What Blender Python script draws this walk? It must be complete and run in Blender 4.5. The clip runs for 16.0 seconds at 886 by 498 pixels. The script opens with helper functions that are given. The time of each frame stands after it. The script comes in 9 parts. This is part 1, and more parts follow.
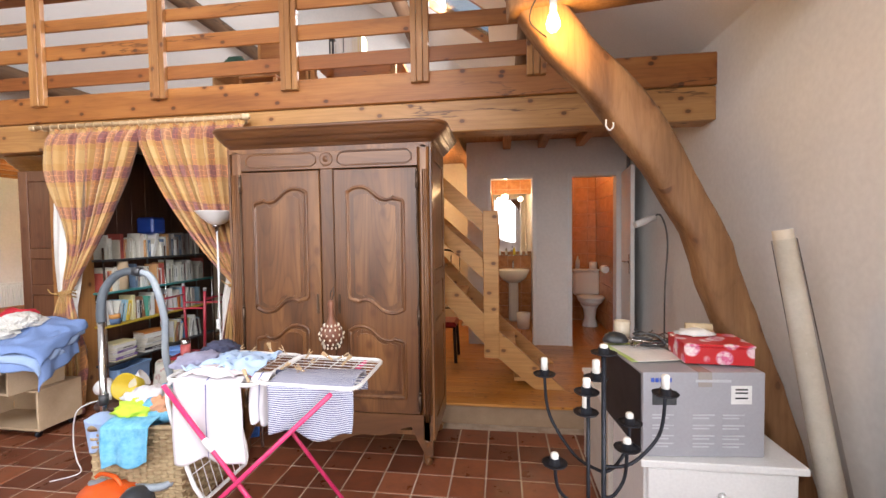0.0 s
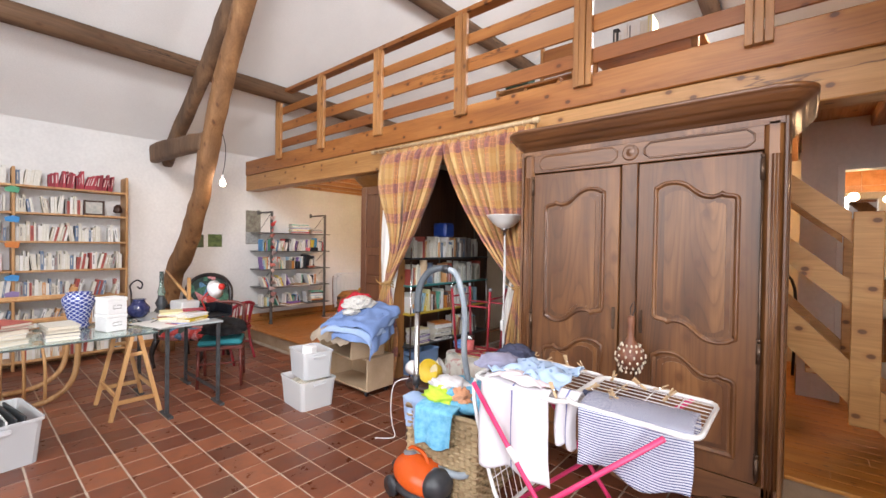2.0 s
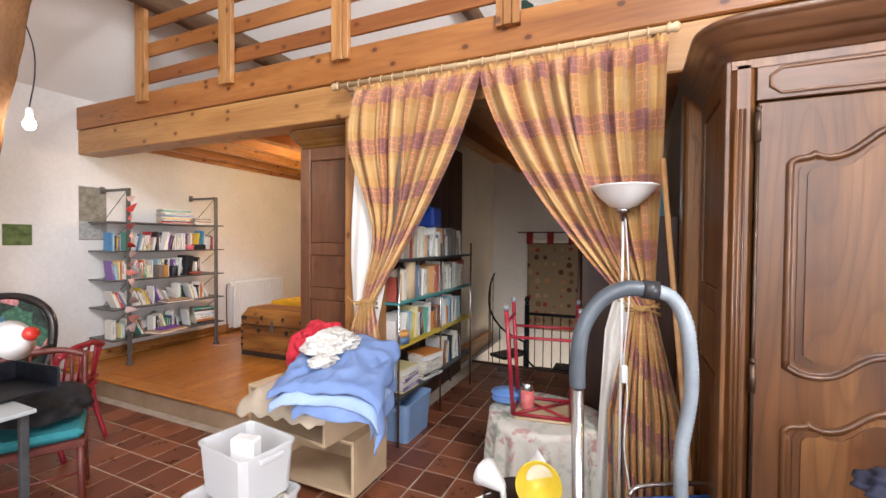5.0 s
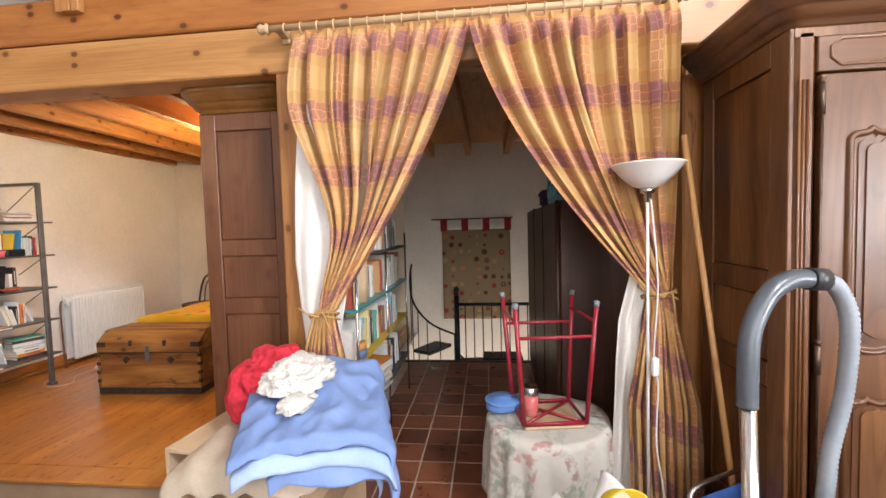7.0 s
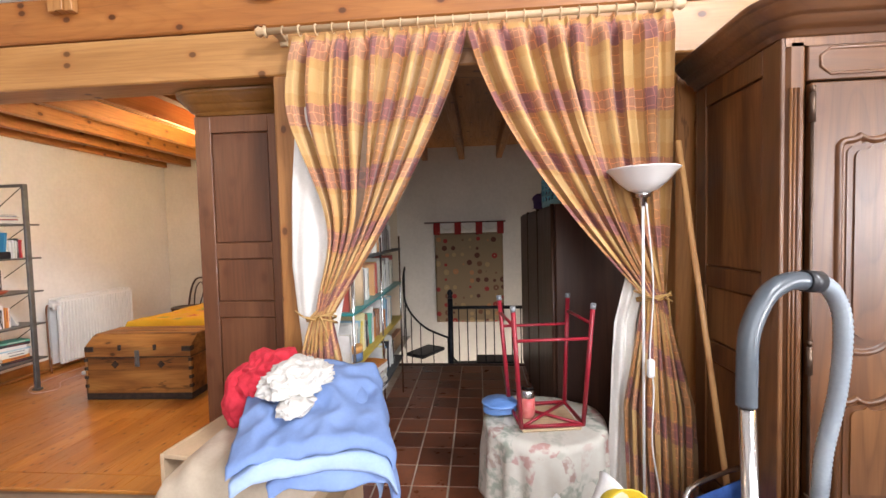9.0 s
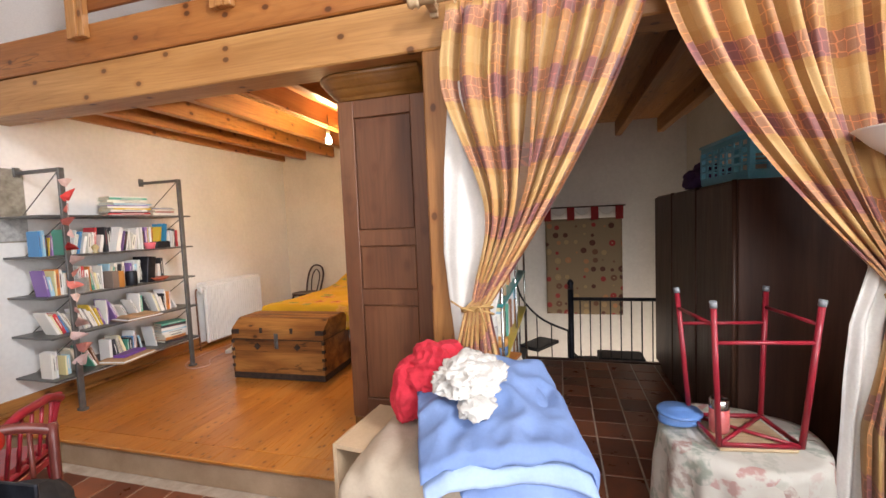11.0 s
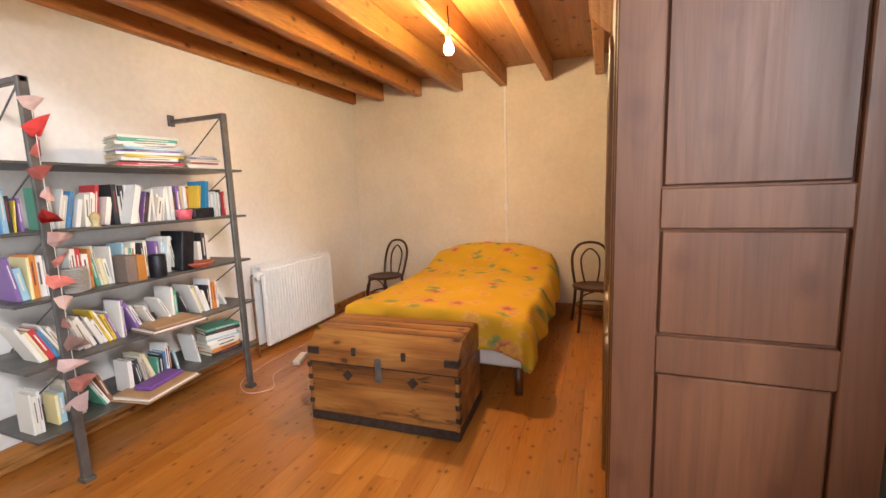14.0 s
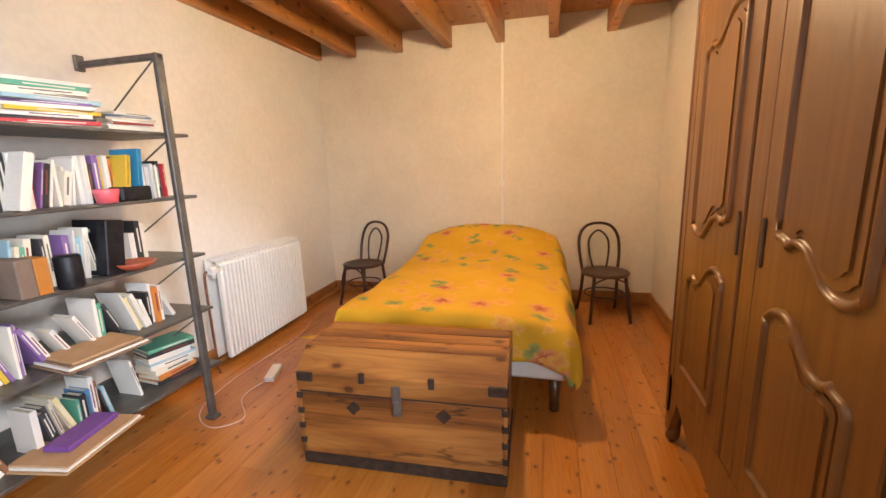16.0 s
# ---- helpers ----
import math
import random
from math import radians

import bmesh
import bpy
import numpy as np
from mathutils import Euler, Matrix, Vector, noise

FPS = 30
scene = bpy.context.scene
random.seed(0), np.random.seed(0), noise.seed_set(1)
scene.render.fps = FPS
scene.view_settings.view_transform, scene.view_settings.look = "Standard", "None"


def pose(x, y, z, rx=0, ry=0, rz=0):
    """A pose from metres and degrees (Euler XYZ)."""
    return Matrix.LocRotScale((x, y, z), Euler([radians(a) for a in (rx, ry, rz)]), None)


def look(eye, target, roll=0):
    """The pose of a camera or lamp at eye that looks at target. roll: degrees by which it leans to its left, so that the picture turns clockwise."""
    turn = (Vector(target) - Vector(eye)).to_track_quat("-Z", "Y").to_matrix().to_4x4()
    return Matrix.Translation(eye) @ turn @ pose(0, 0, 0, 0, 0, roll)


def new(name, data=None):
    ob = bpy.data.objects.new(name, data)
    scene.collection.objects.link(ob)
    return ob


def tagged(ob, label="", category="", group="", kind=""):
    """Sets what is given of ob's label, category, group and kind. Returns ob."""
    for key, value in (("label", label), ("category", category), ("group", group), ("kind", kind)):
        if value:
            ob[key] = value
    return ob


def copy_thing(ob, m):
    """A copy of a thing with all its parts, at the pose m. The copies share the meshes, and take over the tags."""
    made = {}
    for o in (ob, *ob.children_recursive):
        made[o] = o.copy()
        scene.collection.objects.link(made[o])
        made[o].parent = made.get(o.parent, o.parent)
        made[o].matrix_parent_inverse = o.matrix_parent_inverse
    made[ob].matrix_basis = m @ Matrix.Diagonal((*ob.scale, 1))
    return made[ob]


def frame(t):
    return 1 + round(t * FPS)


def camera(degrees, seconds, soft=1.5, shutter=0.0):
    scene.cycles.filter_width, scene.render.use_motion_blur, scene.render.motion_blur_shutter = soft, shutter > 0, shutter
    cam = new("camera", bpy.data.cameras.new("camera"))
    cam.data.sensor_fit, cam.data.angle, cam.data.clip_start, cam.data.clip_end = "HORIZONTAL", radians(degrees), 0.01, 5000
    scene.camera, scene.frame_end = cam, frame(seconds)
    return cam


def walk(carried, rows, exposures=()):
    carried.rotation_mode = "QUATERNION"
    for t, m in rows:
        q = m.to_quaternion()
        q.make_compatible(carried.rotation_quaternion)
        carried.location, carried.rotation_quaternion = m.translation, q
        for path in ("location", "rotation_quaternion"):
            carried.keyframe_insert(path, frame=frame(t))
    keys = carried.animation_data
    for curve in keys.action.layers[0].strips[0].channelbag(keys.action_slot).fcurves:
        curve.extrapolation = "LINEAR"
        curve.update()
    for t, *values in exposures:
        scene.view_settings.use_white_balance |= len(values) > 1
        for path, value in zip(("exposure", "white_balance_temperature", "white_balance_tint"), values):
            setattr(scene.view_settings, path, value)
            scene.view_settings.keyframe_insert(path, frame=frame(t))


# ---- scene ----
cam = camera(93.3, 16.0)

PATH = [
    (0, (2.673, -3.154, 1.502), (2.4, -1.174, 1.431), -0.8),
    (0.5, (2.638, -3.151, 1.501), (2.171, -1.208, 1.434), -0.2),
    (1, (2.549, -3.164, 1.493), (1.788, -1.316, 1.435), 0.2),
    (1.5, (2.433, -3.149, 1.482), (1.371, -1.454, 1.44), 0.6),
    (2, (2.298, -3.027, 1.468), (0.996, -1.509, 1.444), 0.9),
    (2.5, (2.121, -2.924, 1.456), (0.726, -1.491, 1.448), 1.4),
    (3, (1.808, -2.833, 1.439), (0.445, -1.37, 1.441), 2.0),
    (3.5, (1.476, -2.701, 1.424), (0.222, -1.143, 1.427), 2.1),
    (4, (1.167, -2.55, 1.447), (0.043, -0.896, 1.434), 1.8),
    (6.5, (-0.093, -2.119, 1.444), (-0.428, -0.15, 1.354), -1.5),
    (7, (-0.161, -2.082, 1.457), (-0.374, -0.096, 1.354), -1.6),
    (7.5, (-0.184, -2.111, 1.464), (-0.325, -0.118, 1.365), -1.7),
    (8, (-0.185, -2.112, 1.468), (-0.29, -0.117, 1.379), -1.6),
    (10.5, (-0.376, -2.02, 1.434), (-0.805, -0.069, 1.333), -1.7),
    (11, (-0.604, -1.968, 1.444), (-1.142, -0.046, 1.316), -2.3),
    (11.5, (-0.817, -1.817, 1.418), (-1.439, 0.079, 1.281), -2.9),
    (12, (-1.033, -1.605, 1.463), (-1.694, 0.275, 1.289), -2.9),
    (12.5, (-1.26, -1.437, 1.458), (-1.923, 0.44, 1.267), -2.8),
    (13, (-1.454, -1.197, 1.426), (-2.158, 0.663, 1.214), -2.8),
    (13.5, (-1.635, -0.972, 1.442), (-2.354, 0.877, 1.189), -2.4),
    (14, (-1.823, -0.841, 1.427), (-2.537, 1.007, 1.15), -2.0),
    (14.5, (-1.972, -0.685, 1.425), (-2.681, 1.163, 1.134), -1.8),
    (15, (-2.114, -0.525, 1.411), (-2.775, 1.332, 1.07), -1.8),
    (15.5, (-2.27, -0.477, 1.435), (-2.823, 1.409, 1.062), -1.6),
    (16, (-2.337, -0.444, 1.426), (-2.823, 1.455, 1.029), -1.8),
]
walk(cam, [(t, look(eye, target, roll)) for t, eye, target, roll in PATH],
     exposures=[(0, -0.12, 6600, 14), (1.5, -0.14, 6600, 14), (2.5, -0.30, 6600, 14), (3.5, -0.26, 6600, 14), (4.5, -0.08, 6600, 14), (7, 0.10, 6750, 14), (8, 0.2, 6550, 14), (10.5, 0.14, 6650, 14), (12.5, 0.2, 6750, 13), (16, 0.45, 6500, 12)])

# ---- world and large lights ----
world = bpy.data.worlds.new("sky_world")
scene.world = world
world.use_nodes = True
wn = world.node_tree
sky = wn.nodes.new("ShaderNodeTexSky")
sky.sky_type = "NISHITA"
sky.sun_disc = False
sky.sun_elevation = radians(38)
sky.sun_rotation = radians(200)
wn.links.new(sky.outputs[0], wn.nodes["Background"].inputs[0])
wn.nodes["Background"].inputs[1].default_value = 0.15


def lamp(name, kind, m, watts, color=(1, 1, 1), size=1.0, size_y=None, spread=None):
    data = bpy.data.lights.new(name, kind)
    data.energy, data.color = watts, color
    if kind == "AREA":
        data.shape, data.size, data.size_y = "RECTANGLE", size, size_y or size
        if spread:
            data.spread = radians(spread)
    elif kind in ("POINT", "SPOT"):
        data.shadow_soft_size = size
    elif kind == "SUN":
        data.angle = size
    ob = new(name, data)
    ob.matrix_world = m
    return ob


DAY = (0.93, 0.96, 1.0)
WARM = (1.0, 0.72, 0.42)
lamp("gable_window_light", "AREA", look((0.9, -5.45, 2.75), (0.5, 0, 1.7)), 215, DAY, 4.6, 3.2)
lamp("side_window_light", "AREA", look((4.22, -3.7, 1.55), (-4.4, 0.3, 0.9)), 62, DAY, 1.45, 1.2, 110)
lamp("room_skylight_light", "AREA", look((2.25, -3.3, 4.12), (-4.4, 0.7, 1.0)), 117, DAY, 0.9, 1.0, 115)
lamp("roof_window_light", "AREA", look((2.1, 2.0, 4.15), (0.2, 1.9, 3.6)), 150, DAY, 0.9, 1.1)
lamp("bedroom_bulb_light", "POINT", pose(-2.70, 1.64, 2.25), 58, (1.0, 0.70, 0.38), 0.04)
lamp("post_bulb_light", "POINT", pose(-2.74, -1.04, 2.12), 5, WARM, 0.04)
lamp("cruck_bulb_light", "POINT", pose(2.92, -1.22, 2.44), 9, (1.0, 0.55, 0.15), 0.04)
lamp("bath_light", "POINT", pose(2.75, 2.9, 2.1), 12, (1.0, 0.66, 0.34), 0.05)
lamp("wc_light", "POINT", pose(3.75, 2.6, 2.45), 14, (1.0, 0.60, 0.28), 0.05)
lamp("stairwell_light", "POINT", pose(0.1, 2.95, -1.5), 42, (1.0, 0.86, 0.70), 0.1)
lamp("stair_light", "POINT", pose(1.6, 2.3, 2.2), 34, (1.0, 0.62, 0.3), 0.05)


# ---- materials ----
def shader(name, rough=0.6, metal=0.0, **extra):
    m = bpy.data.materials.new(name)
    m.use_nodes = True
    b = m.node_tree.nodes["Principled BSDF"]
    b.inputs["Roughness"].default_value = rough
    b.inputs["Metallic"].default_value = metal
    for key, value in extra.items():
        b.inputs[key.replace("_", " ")].default_value = value
    return m, m.node_tree, b


def node(nt, kind, **values):
    n = nt.nodes.new("ShaderNode" + kind)
    for key, value in values.items():
        n.inputs[key.replace("_", " ")].default_value = value
    return n


def coords(nt, scale=(1, 1, 1), shift=True):
    """Object coordinates, stretched, and moved by the object's own random number."""
    tc = node(nt, "TexCoord")
    mp = node(nt, "Mapping")
    mp.inputs["Scale"].default_value = scale
    nt.links.new(tc.outputs["Object"], mp.inputs["Vector"])
    if shift:
        info = node(nt, "ObjectInfo")
        mul = node(nt, "VectorMath")
        mul.operation = "MULTIPLY"
        mul.inputs[1].default_value = (37.0, 53.0, 71.0)
        nt.links.new(info.outputs["Random"], mul.inputs[0])
        nt.links.new(mul.outputs[0], mp.inputs["Location"])
    return mp.outputs[0]


def ramp(nt, source, stops, step=False):
    r = node(nt, "ValToRGB")
    if step:
        r.color_ramp.interpolation = "CONSTANT"
    while len(r.color_ramp.elements) < len(stops):
        r.color_ramp.elements.new(0.5)
    for e, (at, c) in zip(r.color_ramp.elements, stops):
        e.position, e.color = at, (*c, 1)
    nt.links.new(source, r.inputs[0])
    return r.outputs[0]


def mix(nt, kind, fac, a, b):
    m = node(nt, "MixRGB")
    m.blend_type = kind
    for sock, v in zip(m.inputs, (fac, a, b)):
        if isinstance(v, (int, float)):
            sock.default_value = v
        elif isinstance(v, tuple):
            sock.default_value = (*v, 1)
        else:
            nt.links.new(v, sock)
    return m.outputs[0]


def bump(nt, b, height, strength=0.2, distance=0.01):
    n = node(nt, "Bump", Strength=strength, Distance=distance)
    nt.links.new(height, n.inputs["Height"])
    nt.links.new(n.outputs[0], b.inputs["Normal"])


def wood(name, dark, mid, light, axis=2, rough=0.5, knots=0.0, fine=1.0, relief=0.25, coat=0.0, figure=0.35, vary=0.1, cracks=0.0, knot_scale=1.0):
    """Wood with its grain along one axis: broad tone, flat-sawn figure, fine grain, knots and drying cracks."""
    m, nt, b = shader(name, rough)
    s = [7.0 * fine] * 3
    s[axis] = 0.8 * fine
    v = coords(nt, tuple(s))
    big = node(nt, "TexNoise", Scale=0.9, Detail=4.0, Roughness=0.55, Distortion=0.4)
    nt.links.new(v, big.inputs["Vector"])
    s2 = [90.0 * fine] * 3
    s2[axis] = 3.0 * fine
    v2 = coords(nt, tuple(s2))
    grain = node(nt, "TexNoise", Scale=1.0, Detail=3.0, Roughness=0.7)
    nt.links.new(v2, grain.inputs["Vector"])
    c = ramp(nt, big.outputs[0], [(0.30, dark), (0.5, mid), (0.70, light)])
    # growth rings: the contour lines of a smooth stretched field
    field = node(nt, "TexNoise", Scale=0.55, Detail=1.0, Roughness=0.35)
    nt.links.new(v, field.inputs["Vector"])
    many = node(nt, "Math")
    many.operation = "MULTIPLY"
    many.inputs[1].default_value = 26.0
    nt.links.new(field.outputs[0], many.inputs[0])
    ring = node(nt, "Math")
    ring.operation = "FRACT"
    nt.links.new(many.outputs[0], ring.inputs[0])
    lines = ramp(nt, ring.outputs[0], [(0.0, (0.70, 0.64, 0.58)), (0.12, (0.86, 0.83, 0.80)), (0.55, (1.04, 1.04, 1.04)), (0.9, (0.96, 0.95, 0.94)), (1.0, (0.72, 0.66, 0.60))])
    c = mix(nt, "MULTIPLY", figure, c, lines)
    g = ramp(nt, grain.outputs[0], [(0.35, (0.68, 0.64, 0.60)), (0.6, (1, 1, 1))])
    c = mix(nt, "MULTIPLY", 0.45, c, g)
    if knots:
        s3 = [6.5 * knot_scale] * 3
        s3[axis] = 4.6 * knot_scale
        v3 = coords(nt, tuple(s3))
        split = node(nt, "SeparateXYZ")
        nt.links.new(v3, split.inputs[0])
        both = node(nt, "Math")
        across = [k for k in range(3) if k != axis]
        nt.links.new(split.outputs[across[0]], both.inputs[0])
        nt.links.new(split.outputs[across[1]], both.inputs[1])
        flat = node(nt, "CombineXYZ")
        nt.links.new(split.outputs[axis], flat.inputs[0])
        nt.links.new(both.outputs[0], flat.inputs[1])
        vo = node(nt, "TexVoronoi", Scale=1.0, Randomness=1.0)
        vo.voronoi_dimensions = "2D"
        nt.links.new(flat.outputs[0], vo.inputs["Vector"])
        pick = node(nt, "SeparateXYZ")
        nt.links.new(vo.outputs["Color"], pick.inputs[0])
        some = ramp(nt, pick.outputs[0], [(0.0, (0, 0, 0)), (0.50, (1, 1, 1))], step=True)
        halo = ramp(nt, vo.outputs["Distance"], [(0.08, (0.7, 0.7, 0.7)), (0.22, (0, 0, 0))])
        c = mix(nt, "MIX", mix(nt, "MULTIPLY", 1.0, halo, some), c, (mid[0] * 0.72, mid[1] * 0.58, mid[2] * 0.5))
        k = ramp(nt, vo.outputs["Distance"], [(0.07, (knots, knots, knots)), (0.11, (0, 0, 0))])
        c = mix(nt, "MIX", mix(nt, "MULTIPLY", 1.0, k, some), c, (dark[0] * 0.28, dark[1] * 0.22, dark[2] * 0.2))
    if cracks:
        s4 = [5.0] * 3
        s4[axis] = 0.55
        v4 = coords(nt, tuple(s4))
        cn_ = node(nt, "TexNoise", Scale=1.0, Detail=5.0, Roughness=0.55)
        nt.links.new(v4, cn_.inputs["Vector"])
        line = ramp(nt, cn_.outputs[0], [(0.490, (0, 0, 0)), (0.4975, (1, 1, 1)), (0.5015, (1, 1, 1)), (0.507, (0, 0, 0))])
        where = node(nt, "TexNoise", Scale=0.8, Detail=1.0)
        nt.links.new(v4, where.inputs["Vector"])
        some = ramp(nt, where.outputs[0], [(0.50, (0, 0, 0)), (0.56, (cracks, cracks, cracks))])
        c = mix(nt, "MIX", mix(nt, "MULTIPLY", 1.0, line, some), c, (dark[0] * 0.25, dark[1] * 0.2, dark[2] * 0.2))
    info = node(nt, "ObjectInfo")
    tone = ramp(nt, info.outputs["Random"], [(0.0, (1 - vary * 1.5,) * 3), (1.0, (1 + vary * 0.7,) * 3)])
    c = mix(nt, "MULTIPLY", 1.0, c, tone)
    nt.links.new(c, b.inputs["Base Color"])
    rr = ramp(nt, grain.outputs[0], [(0.3, (rough + 0.12,) * 3), (0.7, (max(rough - 0.06, 0.02),) * 3)])
    nt.links.new(rr, b.inputs["Roughness"])
    b.inputs["Coat Weight"].default_value = coat
    b.inputs["Coat Roughness"].default_value = 0.34
    bump(nt, b, grain.outputs[0], relief, 0.002)
    return m


def mottled(name, a, c2, rough=0.7, scale=6.0, relief=0.15, metal=0.0, fine=90.0, dist=0.003, shift=True, **extra):
    m, nt, b = shader(name, rough, metal, **extra)
    v = coords(nt, shift=shift)
    n1 = node(nt, "TexNoise", Scale=scale, Detail=4.0, Roughness=0.6)
    n2 = node(nt, "TexNoise", Scale=fine, Detail=3.0)
    nt.links.new(v, n1.inputs["Vector"])
    nt.links.new(v, n2.inputs["Vector"])
    c = ramp(nt, n1.outputs[0], [(0.33, a), (0.67, c2)])
    g = ramp(nt, n2.outputs[0], [(0.3, (0.88, 0.88, 0.88)), (0.7, (1, 1, 1))])
    nt.links.new(mix(nt, "MULTIPLY", 0.6, c, g), b.inputs["Base Color"])
    bump(nt, b, n2.outputs[0], relief, dist)
    return m


def palette(name, colours, rough=0.55, scale=40.0):
    """Each object takes one colour of the list by its random number; in a joined mesh each piece has its own pick."""
    m, nt, b = shader(name, rough)
    info = node(nt, "ObjectInfo")
    own = node(nt, "Attribute")
    own.attribute_name = "pick"
    add = node(nt, "Math")
    nt.links.new(info.outputs["Random"], add.inputs[0])
    nt.links.new(own.outputs["Fac"], add.inputs[1])
    frac = node(nt, "Math")
    frac.operation = "FRACT"
    nt.links.new(add.outputs[0], frac.inputs[0])
    n = len(colours)
    c = ramp(nt, frac.outputs[0], [(i / n, col) for i, col in enumerate(colours)], step=True)
    v = coords(nt)
    noi = node(nt, "TexNoise", Scale=scale, Detail=3.0)
    nt.links.new(v, noi.inputs["Vector"])
    c = mix(nt, "MULTIPLY", 0.4, c, ramp(nt, noi.outputs[0], [(0.35, (0.8, 0.79, 0.77)), (0.6, (1, 1, 1))]))
    nt.links.new(c, b.inputs["Base Color"])
    return m


def glow(name, color, strength):
    m, nt, b = shader(name, 0.4)
    b.inputs["Base Color"].default_value = (*color, 1)
    b.inputs["Emission Color"].default_value = (*color, 1)
    b.inputs["Emission Strength"].default_value = strength
    return m


WALL = mottled("white_plaster", (0.72, 0.71, 0.69), (0.80, 0.79, 0.77), 0.85, 1.3, 0.12, fine=30.0, dist=0.004)
WALL_WARM = mottled("cream_plaster", (0.66, 0.61, 0.52), (0.74, 0.69, 0.60), 0.85, 1.6, 0.12, fine=30.0, dist=0.004)
ROOF = mottled("white_ceiling_boards", (0.78, 0.77, 0.75), (0.84, 0.83, 0.81), 0.8, 1.0, 0.15)
PINE = wood("varnished_pine", (0.25, 0.085, 0.018), (0.35, 0.130, 0.030), (0.44, 0.185, 0.050), 0, 0.40, 0.9, 1.0, 0.2, 0.1, 0.35, 0.08, 0.8)
PINE_LIGHT = wood("light_pine", (0.34, 0.155, 0.045), (0.43, 0.215, 0.070), (0.51, 0.275, 0.100), 0, 0.42, 0.9, 1.0, 0.2, 0.1, 0.35, 0.08, 0.95)
PINE_Z = wood("upright_pine", (0.30, 0.125, 0.035), (0.40, 0.18, 0.055), (0.50, 0.25, 0.085), 2, 0.42, 0.8, 1.0, 0.2, 0.1, 0.4, 0.08, 0.6)
PINE_RED = wood("reddish_pine_board", (0.22, 0.065, 0.014), (0.30, 0.10, 0.024), (0.38, 0.145, 0.04), 0, 0.42, 0.7)
PINE_Y = wood("joist_pine", (0.28, 0.105, 0.024), (0.39, 0.165, 0.043), (0.48, 0.23, 0.07), 1, 0.42, 0.8, 1.0, 0.2, 0.1, 0.35, 0.1, 0.4)
FLOORWOOD = wood("varnished_floor_board", (0.40, 0.135, 0.020), (0.49, 0.185, 0.030), (0.57, 0.24, 0.048), 1, 0.30, 0.75, 0.8, 0.08, 0.3, 0.3, 0.06, 0.0, 1.9)
PLATFORMWOOD = wood("platform_floor_board", (0.42, 0.15, 0.022), (0.53, 0.215, 0.036), (0.62, 0.28, 0.060), 0, 0.30, 0.75, 0.8, 0.08, 0.3, 0.3, 0.07, 0.0, 1.9)
STAIR = wood("raw_pine_stair", (0.46, 0.225, 0.065), (0.57, 0.30, 0.10), (0.66, 0.38, 0.145), 0, 0.45, 0.9, 0.8, 0.15, 0.1, 0.35, 0.06)
OAK_OLD = wood("old_oak_timber", (0.085, 0.045, 0.024), (0.16, 0.088, 0.045), (0.26, 0.145, 0.075), 2, 0.7, 0.3, 0.8, 0.8, 0.0, 0.4, 0.1)
OAK_LIGHT = wood("cleaned_oak_timber", (0.14, 0.063, 0.024), (0.25, 0.122, 0.048), (0.37, 0.195, 0.084), 2, 0.62, 0.5, 0.8, 0.9, 0.0, 0.35, 0.05)
OAK_OLD_Y = wood("old_oak_purlin", (0.085, 0.043, 0.021), (0.15, 0.08, 0.04), (0.22, 0.125, 0.065), 1, 0.75, 0.3, 0.8, 0.6, 0.0, 0.5, 0.08, 1.0)
WALNUT = wood("oiled_walnut", (0.075, 0.027, 0.008), (0.155, 0.061, 0.018), (0.26, 0.118, 0.040), 2, 0.36, 0.15, 0.9, 0.25, 0.42, 0.9, 0.05)
WALNUT_X = wood("oiled_walnut_rail", (0.085, 0.031, 0.009), (0.155, 0.062, 0.019), (0.235, 0.103, 0.035), 0, 0.36, 0.0, 0.9, 0.25, 0.55, 0.6, 0.05)
WALNUT_Y = wood("red_walnut_side", (0.080, 0.028, 0.012), (0.135, 0.050, 0.021), (0.205, 0.085, 0.037), 2, 0.42, 0.1, 0.8, 0.25, 0.2, 0.5, 0.06)
CHERRY = wood("waxed_cherry", (0.135, 0.054, 0.010), (0.175, 0.073, 0.015), (0.22, 0.097, 0.023), 2, 0.36, 0.0, 0.5, 0.12, 0.25, 0.18, 0.04)
TRUNKWOOD = wood("trunk_wood", (0.085, 0.028, 0.006), (0.27, 0.105, 0.022), (0.46, 0.215, 0.055), 0, 0.48, 0.7, 1.3, 0.5, 0.1, 0.5, 0.12, 0.8)
DARKWOOD = wood("dark_stained_wood", (0.035, 0.014, 0.009), (0.06, 0.026, 0.016), (0.095, 0.045, 0.028), 2, 0.4)
DARKPANEL = wood("dark_red_panelling", (0.045, 0.014, 0.006), (0.075, 0.026, 0.011), (0.11, 0.042, 0.018), 2, 0.45)
BEECH = wood("beech_ply", (0.52, 0.36, 0.20), (0.62, 0.45, 0.27), (0.70, 0.53, 0.34), 0, 0.5, 0.0, 0.6, 0.1)
TRESTLEWOOD = wood("trestle_pine", (0.42, 0.21, 0.075), (0.55, 0.30, 0.12), (0.64, 0.38, 0.17), 2, 0.45, 0.2)
RISER = mottled("cement_riser", (0.30, 0.20, 0.12), (0.40, 0.28, 0.18), 0.8, 5.0, 0.4)
GROUT = mottled("pale_grout", (0.42, 0.33, 0.25), (0.55, 0.46, 0.37), 0.9, 12.0, 0.4)
STEEL_DARK = mottled("grey_painted_steel", (0.10, 0.10, 0.10), (0.16, 0.16, 0.155), 0.42, 14.0, 0.05, 0.5)
